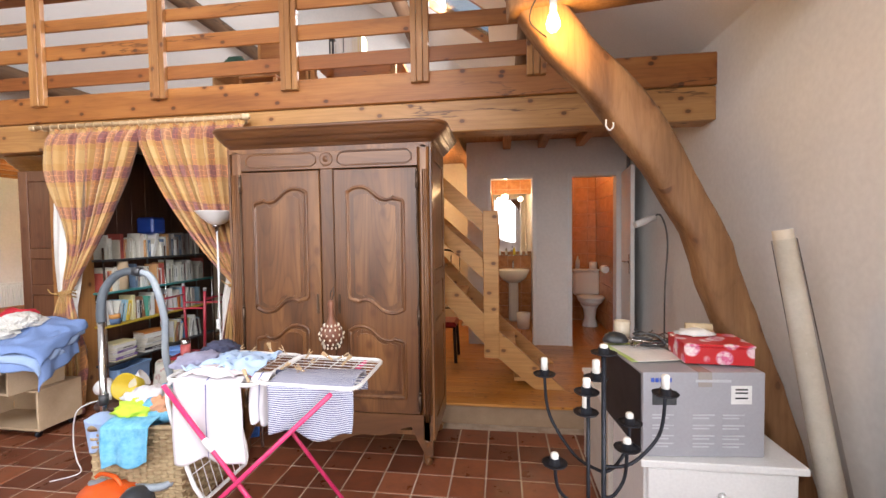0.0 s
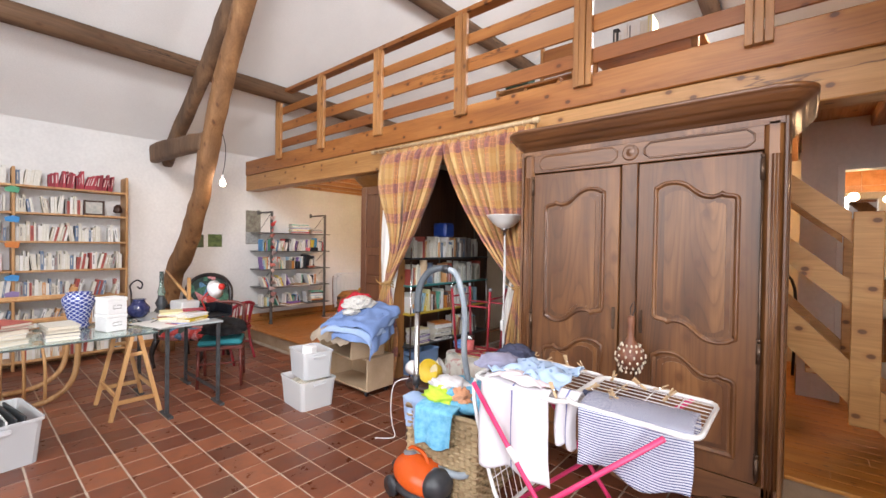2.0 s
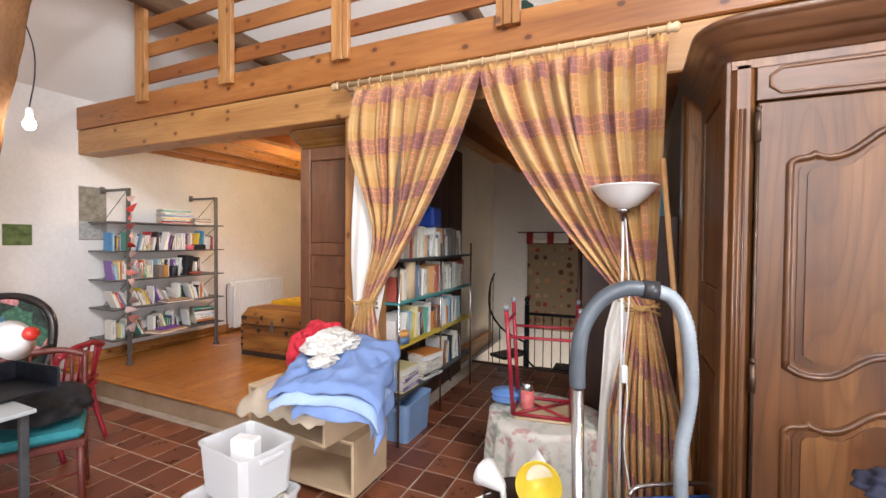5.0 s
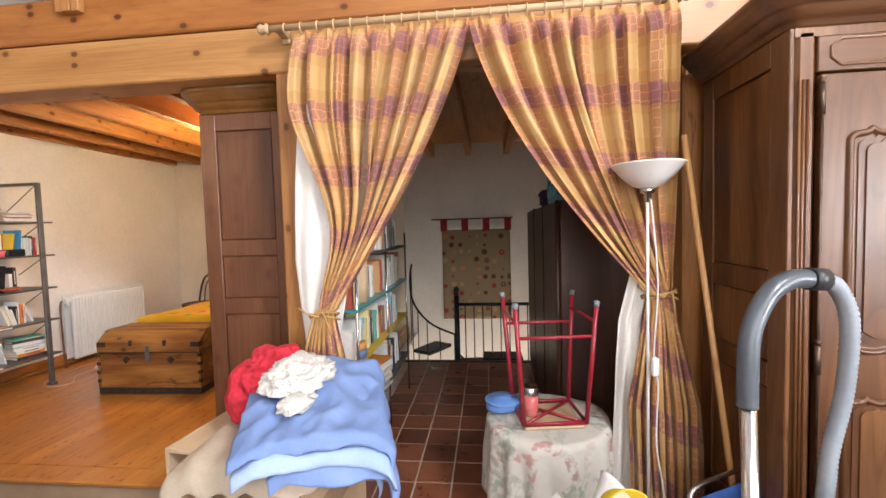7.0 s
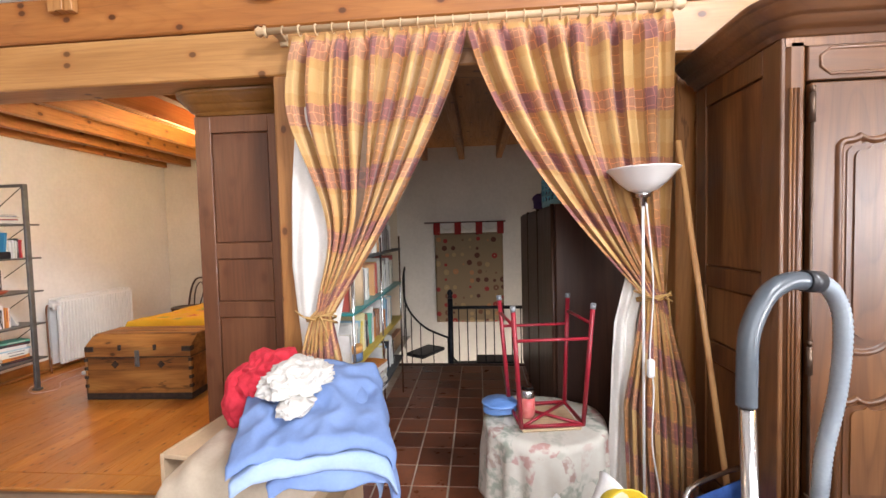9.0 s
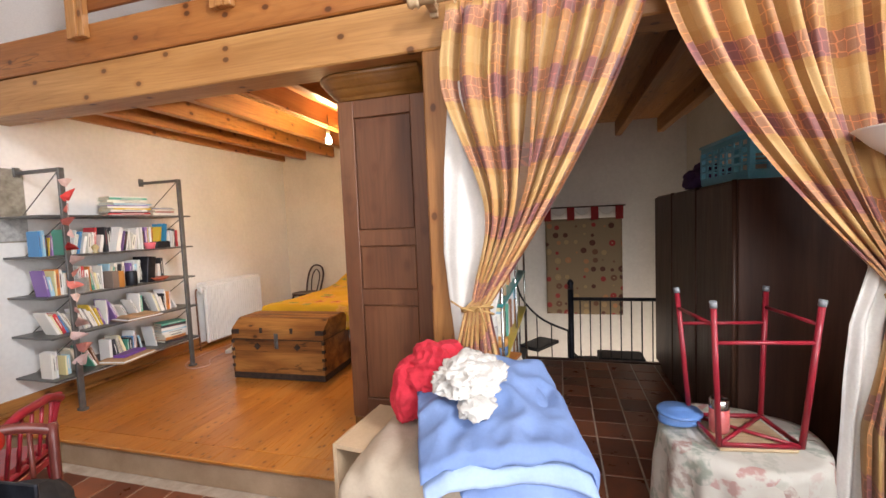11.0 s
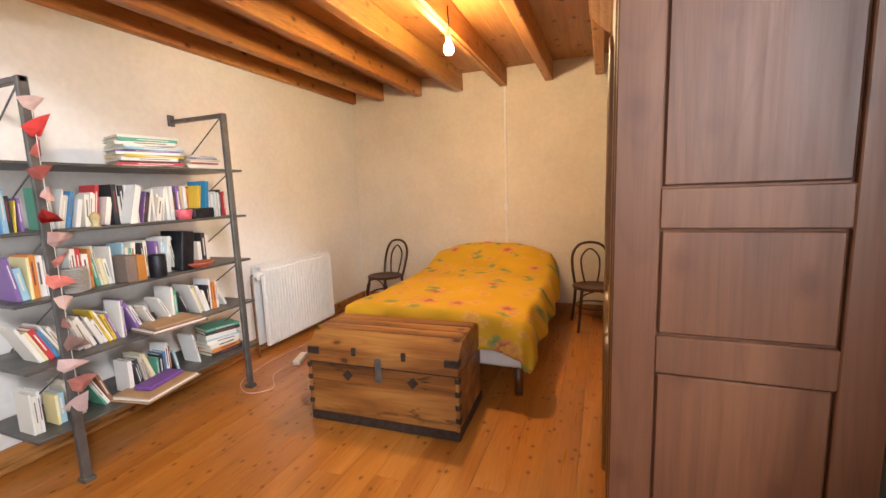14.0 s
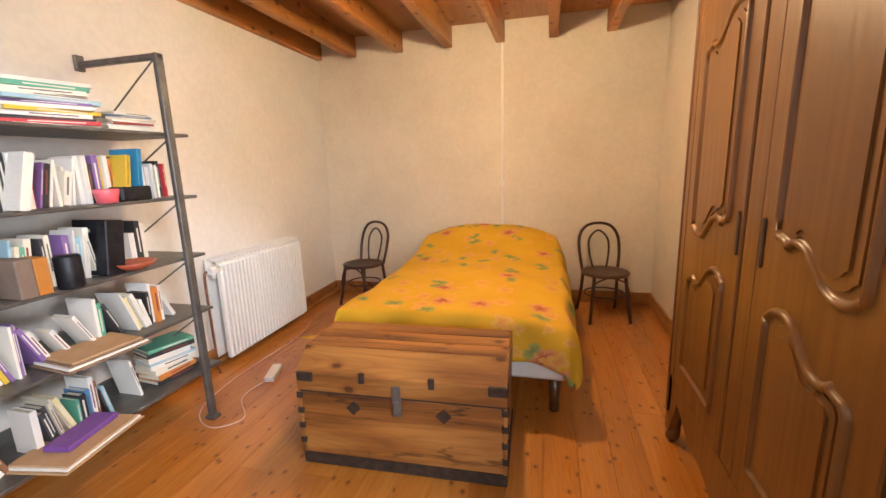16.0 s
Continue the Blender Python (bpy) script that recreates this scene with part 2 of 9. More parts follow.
IRON = mottled("black_wrought_iron", (0.012, 0.013, 0.018), (0.03, 0.034, 0.045), 0.45, 20.0, 0.2, 0.6)
WHITEPAINT = mottled("white_gloss_paint", (0.74, 0.74, 0.73), (0.80, 0.80, 0.79), 0.35, 3.0, 0.05)
WHITEMETAL = mottled("white_enamel", (0.78, 0.78, 0.77), (0.83, 0.83, 0.82), 0.3, 8.0, 0.03)
CERAMIC = mottled("white_ceramic", (0.80, 0.79, 0.76), (0.84, 0.83, 0.80), 0.12, 3.0, 0.0)
PAGES = mottled("book_pages", (0.66, 0.60, 0.48), (0.78, 0.73, 0.62), 0.9, 30.0, 0.3)
PAPER = mottled("white_paper", (0.74, 0.74, 0.73), (0.82, 0.82, 0.80), 0.8, 10.0, 0.05)
CHROME = mottled("brushed_chrome", (0.55, 0.55, 0.55), (0.66, 0.66, 0.66), 0.22, 10.0, 0.02, 1.0)


def tile_material():
    m, nt, b = shader("terracotta_tile", 0.35)
    info = node(nt, "ObjectInfo")
    geo = node(nt, "NewGeometry")
    add = node(nt, "Math")
    nt.links.new(info.outputs["Random"], add.inputs[0])
    nt.links.new(geo.outputs["Random Per Island"], add.inputs[1])
    frac = node(nt, "Math")
    frac.operation = "FRACT"
    nt.links.new(add.outputs[0], frac.inputs[0])
    base = ramp(nt, frac.outputs[0], [(0.0, (0.13, 0.042, 0.022)), (0.35, (0.19, 0.060, 0.030)), (0.7, (0.24, 0.080, 0.038)), (1.0, (0.30, 0.105, 0.052))])
    v = coords(nt)
    n1 = node(nt, "TexNoise", Scale=9.0, Detail=5.0, Roughness=0.65)
    nt.links.new(v, n1.inputs["Vector"])
    c = mix(nt, "MULTIPLY", 0.8, base, ramp(nt, n1.outputs[0], [(0.3, (0.6, 0.58, 0.56)), (0.65, (1.15, 1.12, 1.1))]))
    nt.links.new(c, b.inputs["Base Color"])
    rr = ramp(nt, n1.outputs[0], [(0.3, (0.24,) * 3), (0.7, (0.46,) * 3)])
    nt.links.new(rr, b.inputs["Roughness"])
    bump(nt, b, n1.outputs[0], 0.25, 0.004)
    return m


TERRACOTTA = tile_material()


# ---- shape helpers ----
def part(name, bm, material, parent=None, label="", smooth=False):
    me = bpy.data.meshes.new(name)
    if smooth:
        for face in bm.faces:
            face.smooth = True
    bm.normal_update()
    bm.to_mesh(me)
    bm.free()
    me.materials.append(material)
    ob = new(name, me)
    if parent is not None:
        ob.parent = parent
    if label:
        ob["label"] = label
    return ob


def thing(name, label, category, at=(0, 0, 0), rz=0.0, group="", kind=""):
    ob = new(name)
    ob.empty_display_size = 0.1
    ob.matrix_world = pose(*at, 0, 0, rz)
    return tagged(ob, label, category, group, kind)


def box(bm, x0, x1, y0, y1, z0, z1, bevel=0.0, m=None):
    """A box between the given planes, with chamfered edges."""
    b2 = bmesh.new()
    bmesh.ops.create_cube(b2, size=1.0)
    bmesh.ops.scale(b2, vec=(x1 - x0, y1 - y0, z1 - z0), verts=b2.verts)
    bmesh.ops.translate(b2, vec=((x0 + x1) / 2, (y0 + y1) / 2, (z0 + z1) / 2), verts=b2.verts)
    if bevel:
        bmesh.ops.bevel(b2, geom=b2.edges[:], offset=bevel, segments=1, affect="EDGES")
    if m is not None:
        bmesh.ops.transform(b2, matrix=m, verts=b2.verts)
    join(bm, b2)
    return bm


def join(bm, b2):
    table = {v: bm.verts.new(v.co) for v in b2.verts}
    for face in b2.faces:
        nf = bm.faces.new([table[v] for v in face.verts])
        nf.smooth = face.smooth
    b2.free()


def boxes(*specs, bevel=0.0):
    bm = bmesh.new()
    for s in specs:
        box(bm, *s, bevel=bevel)
    return bm


def tube(bm, points, radius, sides=8, closed=False):
    """A round bar along a line of points; radius may be one number or one a point."""
    pts = [Vector(p) for p in points]
    n = len(pts)
    radii = radius if isinstance(radius, (list, tuple)) else [radius] * n
    rings = []
    side = None
    for i, p in enumerate(pts):
        a = pts[(i - 1) % n] if closed or i else p
        b = pts[(i + 1) % n] if closed or i < n - 1 else p
        way = (b - a).normalized()
        if side is None:
            side = way.orthogonal().normalized()
        side = (side - way * side.dot(way))
        side = side.normalized() if side.length > 1e-6 else way.orthogonal().normalized()
        up = way.cross(side)
        rings.append([bm.verts.new(p + (side * math.cos(t) + up * math.sin(t)) * radii[i]) for t in [2 * math.pi * k / sides for k in range(sides)]])
    pairs = list(zip(rings, rings[1:])) + ([(rings[-1], rings[0])] if closed else [])
    for r1, r2 in pairs:
        for k in range(sides):
            f = bm.faces.new((r1[k], r1[(k + 1) % sides], r2[(k + 1) % sides], r2[k]))
            f.smooth = True
    if not closed:
        bm.faces.new(rings[0][::-1])
        bm.faces.new(rings[-1])
    return bm


def bar(p, q, r, sides=8):
    return tube(bmesh.new(), [p, q], r, sides)


def curve(points, steps=6, closed=False):
    """Points smoothed by a spline that passes through them."""
    pts = [Vector(p) for p in points]
    n, out = len(pts), []
    last = n if closed else n - 1
    for i in range(last):
        p0 = pts[(i - 1) % n] if closed or i else pts[0]
        p1, p2 = pts[i], pts[(i + 1) % n]
        p3 = pts[(i + 2) % n] if closed or i + 2 < n else pts[-1]
        for k in range(steps):
            t = k / steps
            out.append(0.5 * (2 * p1 + (p2 - p0) * t + (2 * p0 - 5 * p1 + 4 * p2 - p3) * t * t + (3 * p1 - p0 - 3 * p2 + p3) * t ** 3))
    if not closed:
        out.append(pts[-1])
    return out


def lathe(profile, sides=24, bm=None, at=(0, 0, 0)):
    """A body of revolution round z from (radius, height) pairs."""
    bm = bm or bmesh.new()
    rings = []
    for r, z in profile:
        rings.append([bm.verts.new((at[0] + r * math.cos(2 * math.pi * k / sides), at[1] + r * math.sin(2 * math.pi * k / sides), at[2] + z)) for k in range(sides)] if r > 1e-5 else [bm.verts.new((at[0], at[1], at[2] + z))])
    for a, b in zip(rings, rings[1:]):
        for k in range(sides):
            j = (k + 1) % sides
            if len(a) == 1 and len(b) == 1:
                continue
            if len(a) == 1:
                f = bm.faces.new((a[0], b[j], b[k]))
            elif len(b) == 1:
                f = bm.faces.new((a[k], a[j], b[0]))
            else:
                f = bm.faces.new((a[k], a[j], b[j], b[k]))
            f.smooth = True
    return bm


def prism(outline, d0, d1, plane="xz", bm=None):
    """A flat outline given thickness: plane xz runs from y=d0 to y=d1, yz along x, xy along z."""
    bm = bm or bmesh.new()
    put = {"xz": lambda a, b, d: (a, d, b), "yz": lambda a, b, d: (d, a, b), "xy": lambda a, b, d: (a, b, d)}[plane]
    f0 = [bm.verts.new(put(a, b, d0)) for a, b in outline]
    f1 = [bm.verts.new(put(a, b, d1)) for a, b in outline]
    n = len(outline)
    bm.faces.new(f0)
    bm.faces.new(f1[::-1])
    for k in range(n):
        bm.faces.new((f0[k], f1[k], f1[(k + 1) % n], f0[(k + 1) % n]))
    bmesh.ops.recalc_face_normals(bm, faces=bm.faces[:])
    return bm


def sheet(nu, nv, place, thick=0.004, bm=None):
    """A cloth-like grid from place(u, v) with u and v from 0 to 1, given a thickness."""
    bm = bm or bmesh.new()
    grid = [[bm.verts.new(place(i / nu, j / nv)) for j in range(nv + 1)] for i in range(nu + 1)]
    faces = []
    for i in range(nu):
        for j in range(nv):
            f = bm.faces.new((grid[i][j], grid[i + 1][j], grid[i + 1][j + 1], grid[i][j + 1]))
            f.smooth = True
            faces.append(f)
    if thick:
        bm.normal_update()
        bmesh.ops.solidify(bm, geom=faces, thickness=thick)
        for f in bm.faces:
            f.smooth = True
    return bm


def rumpled(cx, cy, cz, rx, ry, rz, seed, amount=0.25, freq=3.0, flat=True, detail=4):
    """A soft heap of cloth: a squashed ball with folds, flat underneath."""
    bm = bmesh.new()
    bmesh.ops.create_icosphere(bm, subdivisions=detail, radius=1.0)
    for v in bm.verts:
        p = v.co.copy()
        n1 = noise.noise(p * freq + Vector((seed, 0, 0)))
        n2 = 1 - abs(noise.noise(p * freq * 2.2 + Vector((0, seed * 1.7, 3)))) * 2
        n2 += 0.35 * noise.noise(p * freq * 5.5 + Vector((seed, 4, 0)))
        k = 1 + amount * n1 + amount * 0.45 * n2
        z = p.z * k
        if flat and z < -0.25:
            z = -0.25 - (z + 0.25) * -0.15
        v.co = (cx + p.x * k * rx, cy + p.y * k * ry, cz + z * rz)
    for f in bm.faces:
        f.smooth = True
    return bm


def stone(*specs):
    return boxes(*specs)


# ---- setting ----
XL, XR, YB, YF = -4.47, 4.16, 3.38, -5.6       # left wall, right wall, far wall, wall behind the start
SLOPE, EAVE = 0.71, 2.83
RIDGE = (XL + XR) / 2
PLAT = 0.17                                   # height of the wooden platforms
TILE = 0.2118


def roof_z(x):
    return EAVE + SLOPE * (x - XL if x < RIDGE else XR - x)


def structure(name, bm, material, label=""):
    return tagged(part(name, bm, material), label, "", "", "structure")


structure("wall_west", boxes((XL - 0.3, XL, YF - 0.3, YB + 2.3, -0.2, 2.95)), WALL, "white plastered side wall")
structure("wall_east", boxes((XR, XR + 0.3, YF - 0.3, -4.5, -0.2, 2.95), (XR, XR + 0.3, -2.9, YB + 2.3, -0.2, 2.95), (XR, XR + 0.3, -4.5, -2.9, -0.2, 0.9), (XR, XR + 0.3, -4.5, -2.9, 2.2, 2.95)), WALL, "white plastered side wall with a window opening")
gable = [(XL, 2.3), (XR, 2.3), (XR, EAVE), (RIDGE, roof_z(RIDGE) + 0.1), (XL, EAVE)]
structure("wall_gable_far", prism(gable, YB + 0.6, YB + 0.9), WALL, "white plastered gable wall of the loft")
# gable behind the start, with its large window opening
bm = boxes((XL, -2.1, YF - 0.3, YF, -0.2, 2.9), (2.5, XR, YF - 0.3, YF, -0.2, 2.9), (-2.1, 2.5, YF - 0.3, YF, -0.2, 0.9),
           (-2.1, 2.5, YF - 0.3, YF, 4.4, 4.5))
prism([(XL, 2.9), (-2.1, 2.9), (-2.1, roof_z(-2.1)), (XL, EAVE)], YF - 0.3, YF, bm=bm)
prism([(XR, EAVE), (2.5, roof_z(2.5)), (2.5, 2.9), (XR, 2.9)], YF - 0.3, YF, bm=bm)
prism([(-2.1, 4.5), (2.5, 4.5), (RIDGE, roof_z(RIDGE))], YF - 0.3, YF, bm=bm)
structure("wall_gable_near", bm, WALL, "white plastered gable wall with a large window opening")
# roof slopes, the right one with a roof window over the loft
for nm, xs in (("ceiling_slope_west", (XL - 0.2, RIDGE)), ("ceiling_slope_east", (RIDGE, XR + 0.2))):
    x0, x1 = xs
    if nm.endswith("west"):
        spans = [(x0, x1, YF - 0.3, YB + 1.0)]
    else:
        spans = [(x0, x1, YF - 0.3, -3.8), (x0, 1.9, -3.8, -2.8), (2.65, x1, -3.8, -2.8), (x0, x1, -2.8, 1.6),
                 (x0, x1, 2.5, YB + 1.0), (x0, 1.75, 1.6, 2.5), (2.55, x1, 1.6, 2.5)]
    bm = bmesh.new()
    for a, b, c, d in spans:
        za, zb = roof_z(a), roof_z(b)
        prism([(a, za), (b, zb), (b, zb + 0.15), (a, za + 0.15)], c, d, bm=bm)
    structure(nm, bm, ROOF, "white boarded slope of the roof")
# far walls under the loft
structure("wall_bedroom_far", boxes((XL, -1.46, YB - 0.02, YB + 0.13, 0, 2.62)), WALL_WARM, "cream plastered wall behind the bed")
structure("wall_bedroom_side", boxes((-1.46, -1.30, 1.97, YB + 0.4, 0, 2.62), (-1.26, -1.16, 0.21, 1.97, 0, 2.62)), WALL_WARM, "cream plastered partition of the bedroom")
structure("wall_hall_far", boxes((-1.46, 1.6, 3.62, 3.75, -2.6, 2.62)), WALL, "white wall at the end of the hall")
structure("wall_stairwell", boxes((-1.30, -1.16, 1.97, 3.62, -2.6, 0.0), (1.2, 1.32, 2.35, 3.62, -2.6, 0.0), (-1.3, 1.3, 2.25, 2.40, -2.6, -0.05)), WALL, "white walls of the stairwell")
structure("floor_stairwell", boxes((-1.3, 1.3, 2.3, 3.7, -2.7, -2.6)), GROUT, "floor of the storey below")
structure("wall_panelling", boxes(*[(-1.159, -1.143 - 0.002 * (k % 2), 0.22 + 0.175 * k, 0.393 + 0.175 * k, 0, 2.40) for k in range(10)], bevel=0.002), DARKPANEL, "dark stained boards lining the hall partition")
structure("wall_hall_side", boxes((0.86, 0.98, 1.0, 3.62, 0, 2.62)), WALL_WARM, "partition between hall and stair")
# wall with the two door openings
WY = 1.867
bm = boxes((2.38, 2.52, WY, WY + 0.12, PLAT, 2.64), (3.09, 3.45, WY, WY + 0.12, PLAT, 2.64), (4.03, XR, WY, WY + 0.12, PLAT, 2.64),
           (2.52, 3.09, WY, WY + 0.12, 2.19, 2.64), (3.45, 4.03, WY, WY + 0.12, 2.19, 2.64))
structure("wall_wash_rooms", bm, WALL, "white wall with two open doorways")
structure("wall_wash_partition", boxes((3.14, 3.40, WY + 0.12, 3.5, PLAT, 2.62), (2.28, 2.38, WY, 3.5, PLAT, 2.62)), WALL, "partition between the wash rooms")
structure("wall_stair_far", boxes((0.98, 2.38, 3.3, 3.42, 0, 2.62)), WALL_WARM, "wall behind the stair")
TILED = mottled("orange_wall_tile", (0.42, 0.17, 0.06), (0.58, 0.27, 0.11), 0.25, 16.0, 0.1)
TILEGAP = mottled("pale_tile_joint", (0.60, 0.42, 0.27), (0.66, 0.48, 0.32), 0.8, 9.0, 0.1)
# ceiling boards under the loft and the loft floor
structure("ceiling_loft_floor", boxes((XL, XR, 0.10, YB + 0.6, 2.585, 2.65)), PINE_Y, "pine boarded ceiling under the loft")
# main beam: two stacked timbers
BEAM_LOW = structure("beam_lower", boxes((XL, XR, 0.0, 0.20, 2.268, 2.503), bevel=0.008), PINE_LIGHT, "pale knotty pine beam under the loft edge")
BEAM_UP = structure("beam_upper", boxes((XL, XR, -0.012, 0.19, 2.507, 2.73), bevel=0.008), PINE, "varnished pine beam along the loft edge")
for x in (-4.42, -4.07, -3.62, -3.17, -2.72, -2.285, -1.84, -1.35, -0.85, -0.35, 0.15, 0.62):
    structure("joist", boxes((x - 0.075, x, 0.2, 3.36 if x < -1.4 else 3.62, 2.412, 2.585), bevel=0.006), PINE_Y, "pine ceiling joist")
for x in (1.25, 1.75, 2.25, 2.80, 3.2, 3.63):
    structure("joist", boxes((x - 0.09, x, 0.2, 1.87 if x > 2.3 else 3.3, 2.49, 2.585), bevel=0.006), PINE_Y, "pine ceiling joist")
# posts under the beam
structure("post_curtain", boxes((-1.225, -1.0, 0.0, 0.19, 0, 2.268), bevel=0.01), PINE_Z, "pine post holding the beam beside the curtain")
structure("post_wardrobe", boxes((0.80, 0.90, 0.10, 0.22, 0, 2.268), bevel=0.01), PINE_Z, "pine post behind the walnut armoire")
# purlins and ridge
for nm, x, z, w, h in (("purlin", -3.28, 3.53, 0.20, 0.19), ("purlin", -1.60, 4.72, 0.20, 0.2), ("purlin", 1.30, 4.72, 0.20, 0.2), ("purlin", 2.97, 3.53, 0.2, 0.19), ("ridge_beam", RIDGE, 5.72, 0.2, 0.24)):
    pts = [(x + 0.025 * noise.noise((x, y * 0.6, 1)), y, z + 0.03 * noise.noise((x, y * 0.5, 7))) for y in np.linspace(YF, YB + 0.6, 24)]
    bm = tube(bmesh.new(), pts, w * 0.56, 8)
    structure(nm, bm, OAK_OLD_Y, "rough old oak purlin")


def plane_floor():
    """Terracotta tiles: a joint bed, and tiles proud of it."""
    structure("floor", boxes((XL, XR, YF, 0.25, -0.2, -0.004), (-1.16, 0.86, 0.25, 2.38, -0.2, -0.004)), GROUT, "pale mortar bed of the tiled floor")


plane_floor()
# platforms
structure("platform_bedroom", boxes((XL, -1.226, -0.135, YB - 0.02, 0, PLAT - 0.024), (-1.226, -1.16, 0.25, 1.97, 0, PLAT - 0.024)), RISER, "rendered riser of the bedroom platform")
structure("platform_stair", boxes((0.99, XR, 0.10, YB, 0, PLAT - 0.024), (0.87, 0.99, 0.23, 1.0, 0, PLAT - 0.024)), RISER, "brown riser of the stair platform")


# ---- oak truss ----
def timber(name, stations, depth, material, label):
    """A hewn timber in the truss plane from (x, y, z, half width) stations, smoothed and worn uneven."""
    pts = curve([s[:3] for s in stations], 5)
    ws = curve([(s[3], 0, 0) for s in stations], 5)
    bm = bmesh.new()
    rings = []
    for i, p in enumerate(pts):
        a, b = pts[max(i - 1, 0)], pts[min(i + 1, len(pts) - 1)]
        way = (b - a).normalized()
        side = Vector((way.z, 0, -way.x)).normalized()
        w, d = ws[i].x, depth / 2
        ring = []
        for k in range(14):
            t = 2 * math.pi * k / 14
            c, s = math.cos(t), math.sin(t)
            u = math.copysign(abs(c) ** 0.45, c) * w
            v = math.copysign(abs(s) ** 0.45, s) * d
            q = p + side * u + Vector((0, v, 0))
            q += Vector((noise.noise(q * 3.1), noise.noise(q * 3.7 + Vector((5, 0, 0))), 0)) * 0.022 + Vector((noise.noise(q * 9.0), noise.noise(q * 11.0), 0)) * 0.007
            ring.append(bm.verts.new(q))
        rings.append(ring)
    for r1, r2 in zip(rings, rings[1:]):
        for k in range(14):
            bm.faces.new((r1[k], r1[(k + 1) % 14], r2[(k + 1) % 14], r2[k])).smooth = True
    bm.faces.new(rings[0])
    bm.faces.new(rings[-1][::-1])
    bmesh.ops.recalc_face_normals(bm, faces=bm.faces[:])
    return structure(name, bm, material, label)


TY = -1.2
timber("cruck_post_west", [(-4.12, TY, 0.0, 0.15), (-3.90, TY, 0.90, 0.125), (-3.42, TY, 1.34, 0.105), (-3.03, TY, 1.83, 0.10), (-2.77, TY, 2.32, 0.095), (-2.61, TY, 2.65, 0.09),
                           (-2.25, TY, 3.27, 0.085), (-1.92, TY, 3.72, 0.085), (-1.2, TY, 4.6, 0.09), (-0.5, TY, 5.3, 0.10)], 0.17, OAK_LIGHT, "curved oak cruck post, worn and cleaned")
timber("principal_rafter_west", [(-4.36, TY + 0.06, 2.56, 0.12), (-3.98, TY + 0.06, 2.80, 0.125), (-2.97, TY + 0.06, 3.47, 0.12), (-2.15, TY + 0.06, 4.08, 0.12), (-0.4, TY + 0.06, 5.3, 0.11)], 0.12, OAK_OLD, "straight dark oak principal rafter")
timber("cruck_strut_west", [(-4.47, TY - 0.06, 2.64, 0.125), (-3.9, TY - 0.06, 2.62, 0.12), (-3.2, TY - 0.06, 2.58, 0.105), (-2.7, TY - 0.04, 2.55, 0.10)], 0.12, OAK_OLD, "short horizontal oak strut")
TE = -1.0
timber("cruck_post_east", [(4.10, TE, 0.0, 0.085), (3.98, TE, 0.50, 0.068), (3.90, TE, 0.75, 0.082), (3.80, TE, 1.0, 0.080), (3.715, TE, 1.26, 0.092), (3.62, TE, 1.52, 0.084), (3.47, TE, 1.79, 0.086), (3.30, TE, 2.06, 0.112),
                           (3.08, TE, 2.33, 0.104), (2.86, TE, 2.61, 0.098), (2.6, TE, 3.05, 0.09), (2.1, TE, 3.6, 0.10), (1.2, TE, 4.5, 0.12), (0.3, TE, 5.3, 0.12)], 0.15, OAK_LIGHT, "curved oak cruck post, worn and cleaned")
timber("cruck_strut_east", [(2.72, TE - 0.02, 2.62, 0.06), (3.3, TE - 0.02, 2.66, 0.06), (4.16, TE - 0.02, 2.72, 0.07)], 0.14, OAK_LIGHT, "short horizontal oak strut")
timber("principal_rafter_east", [(4.0, TY + 0.12, 2.66, 0.11), (2.9, TY + 0.12, 3.42, 0.13), (1.5, TY + 0.12, 4.42, 0.13), (0.1, TY + 0.12, 5.4, 0.12)], 0.18, OAK_OLD, "straight dark oak principal rafter")


# ---- loft railing ----
def loft_railing():
    r = thing("loft_railing", "varnished pine board railing on flat posts along the loft edge", "railing", (0, 0, 2.64))
    for x in (-3.38, -2.322, -1.231, -0.087, 1.053, 2.088, 2.94):
        bm = bmesh.new()
        box(bm, x - 0.068, x - 0.026, -0.052, -0.013, 0, 0.93, 0.003)
        box(bm, x - 0.022, x + 0.022, -0.060, -0.013, 0, 0.93, 0.003)
        box(bm, x + 0.026, x + 0.068, -0.052, -0.013, 0, 0.93, 0.003)
        part("post", bm, PINE_Z, r)
    part("handrail", boxes((-3.40, 3.0, -0.055, 0.06, 0.905, 0.95), bevel=0.006), PINE, r)
    for z0, z1 in ((0.16, 0.27), (0.39, 0.51), (0.63, 0.73)):
        part("rail_board", boxes((-3.40, 3.0, -0.010, 0.012, z0, z1), bevel=0.004), PINE_RED if z0 < 0.3 else PINE, r)
    return r


loft_railing()


# ---- panelled armoires ----
HINGE = mottled("brown_patinated_steel", (0.075, 0.045, 0.030), (0.15, 0.10, 0.07), 0.38, 18.0, 0.1, 0.7)


SWEEP = ((0.0, 0.0), (0.015, 0.10), (0.05, 0.20), (0.11, 0.235), (0.155, 0.27), (0.19, 0.36), (0.225, 0.27), (0.30, 0.215), (0.40, 0.30), (0.50, 0.55), (0.60, 0.84), (0.70, 0.98), (0.80, 1.0), (0.90, 0.93), (0.96, 0.80), (1.0, 0.74))


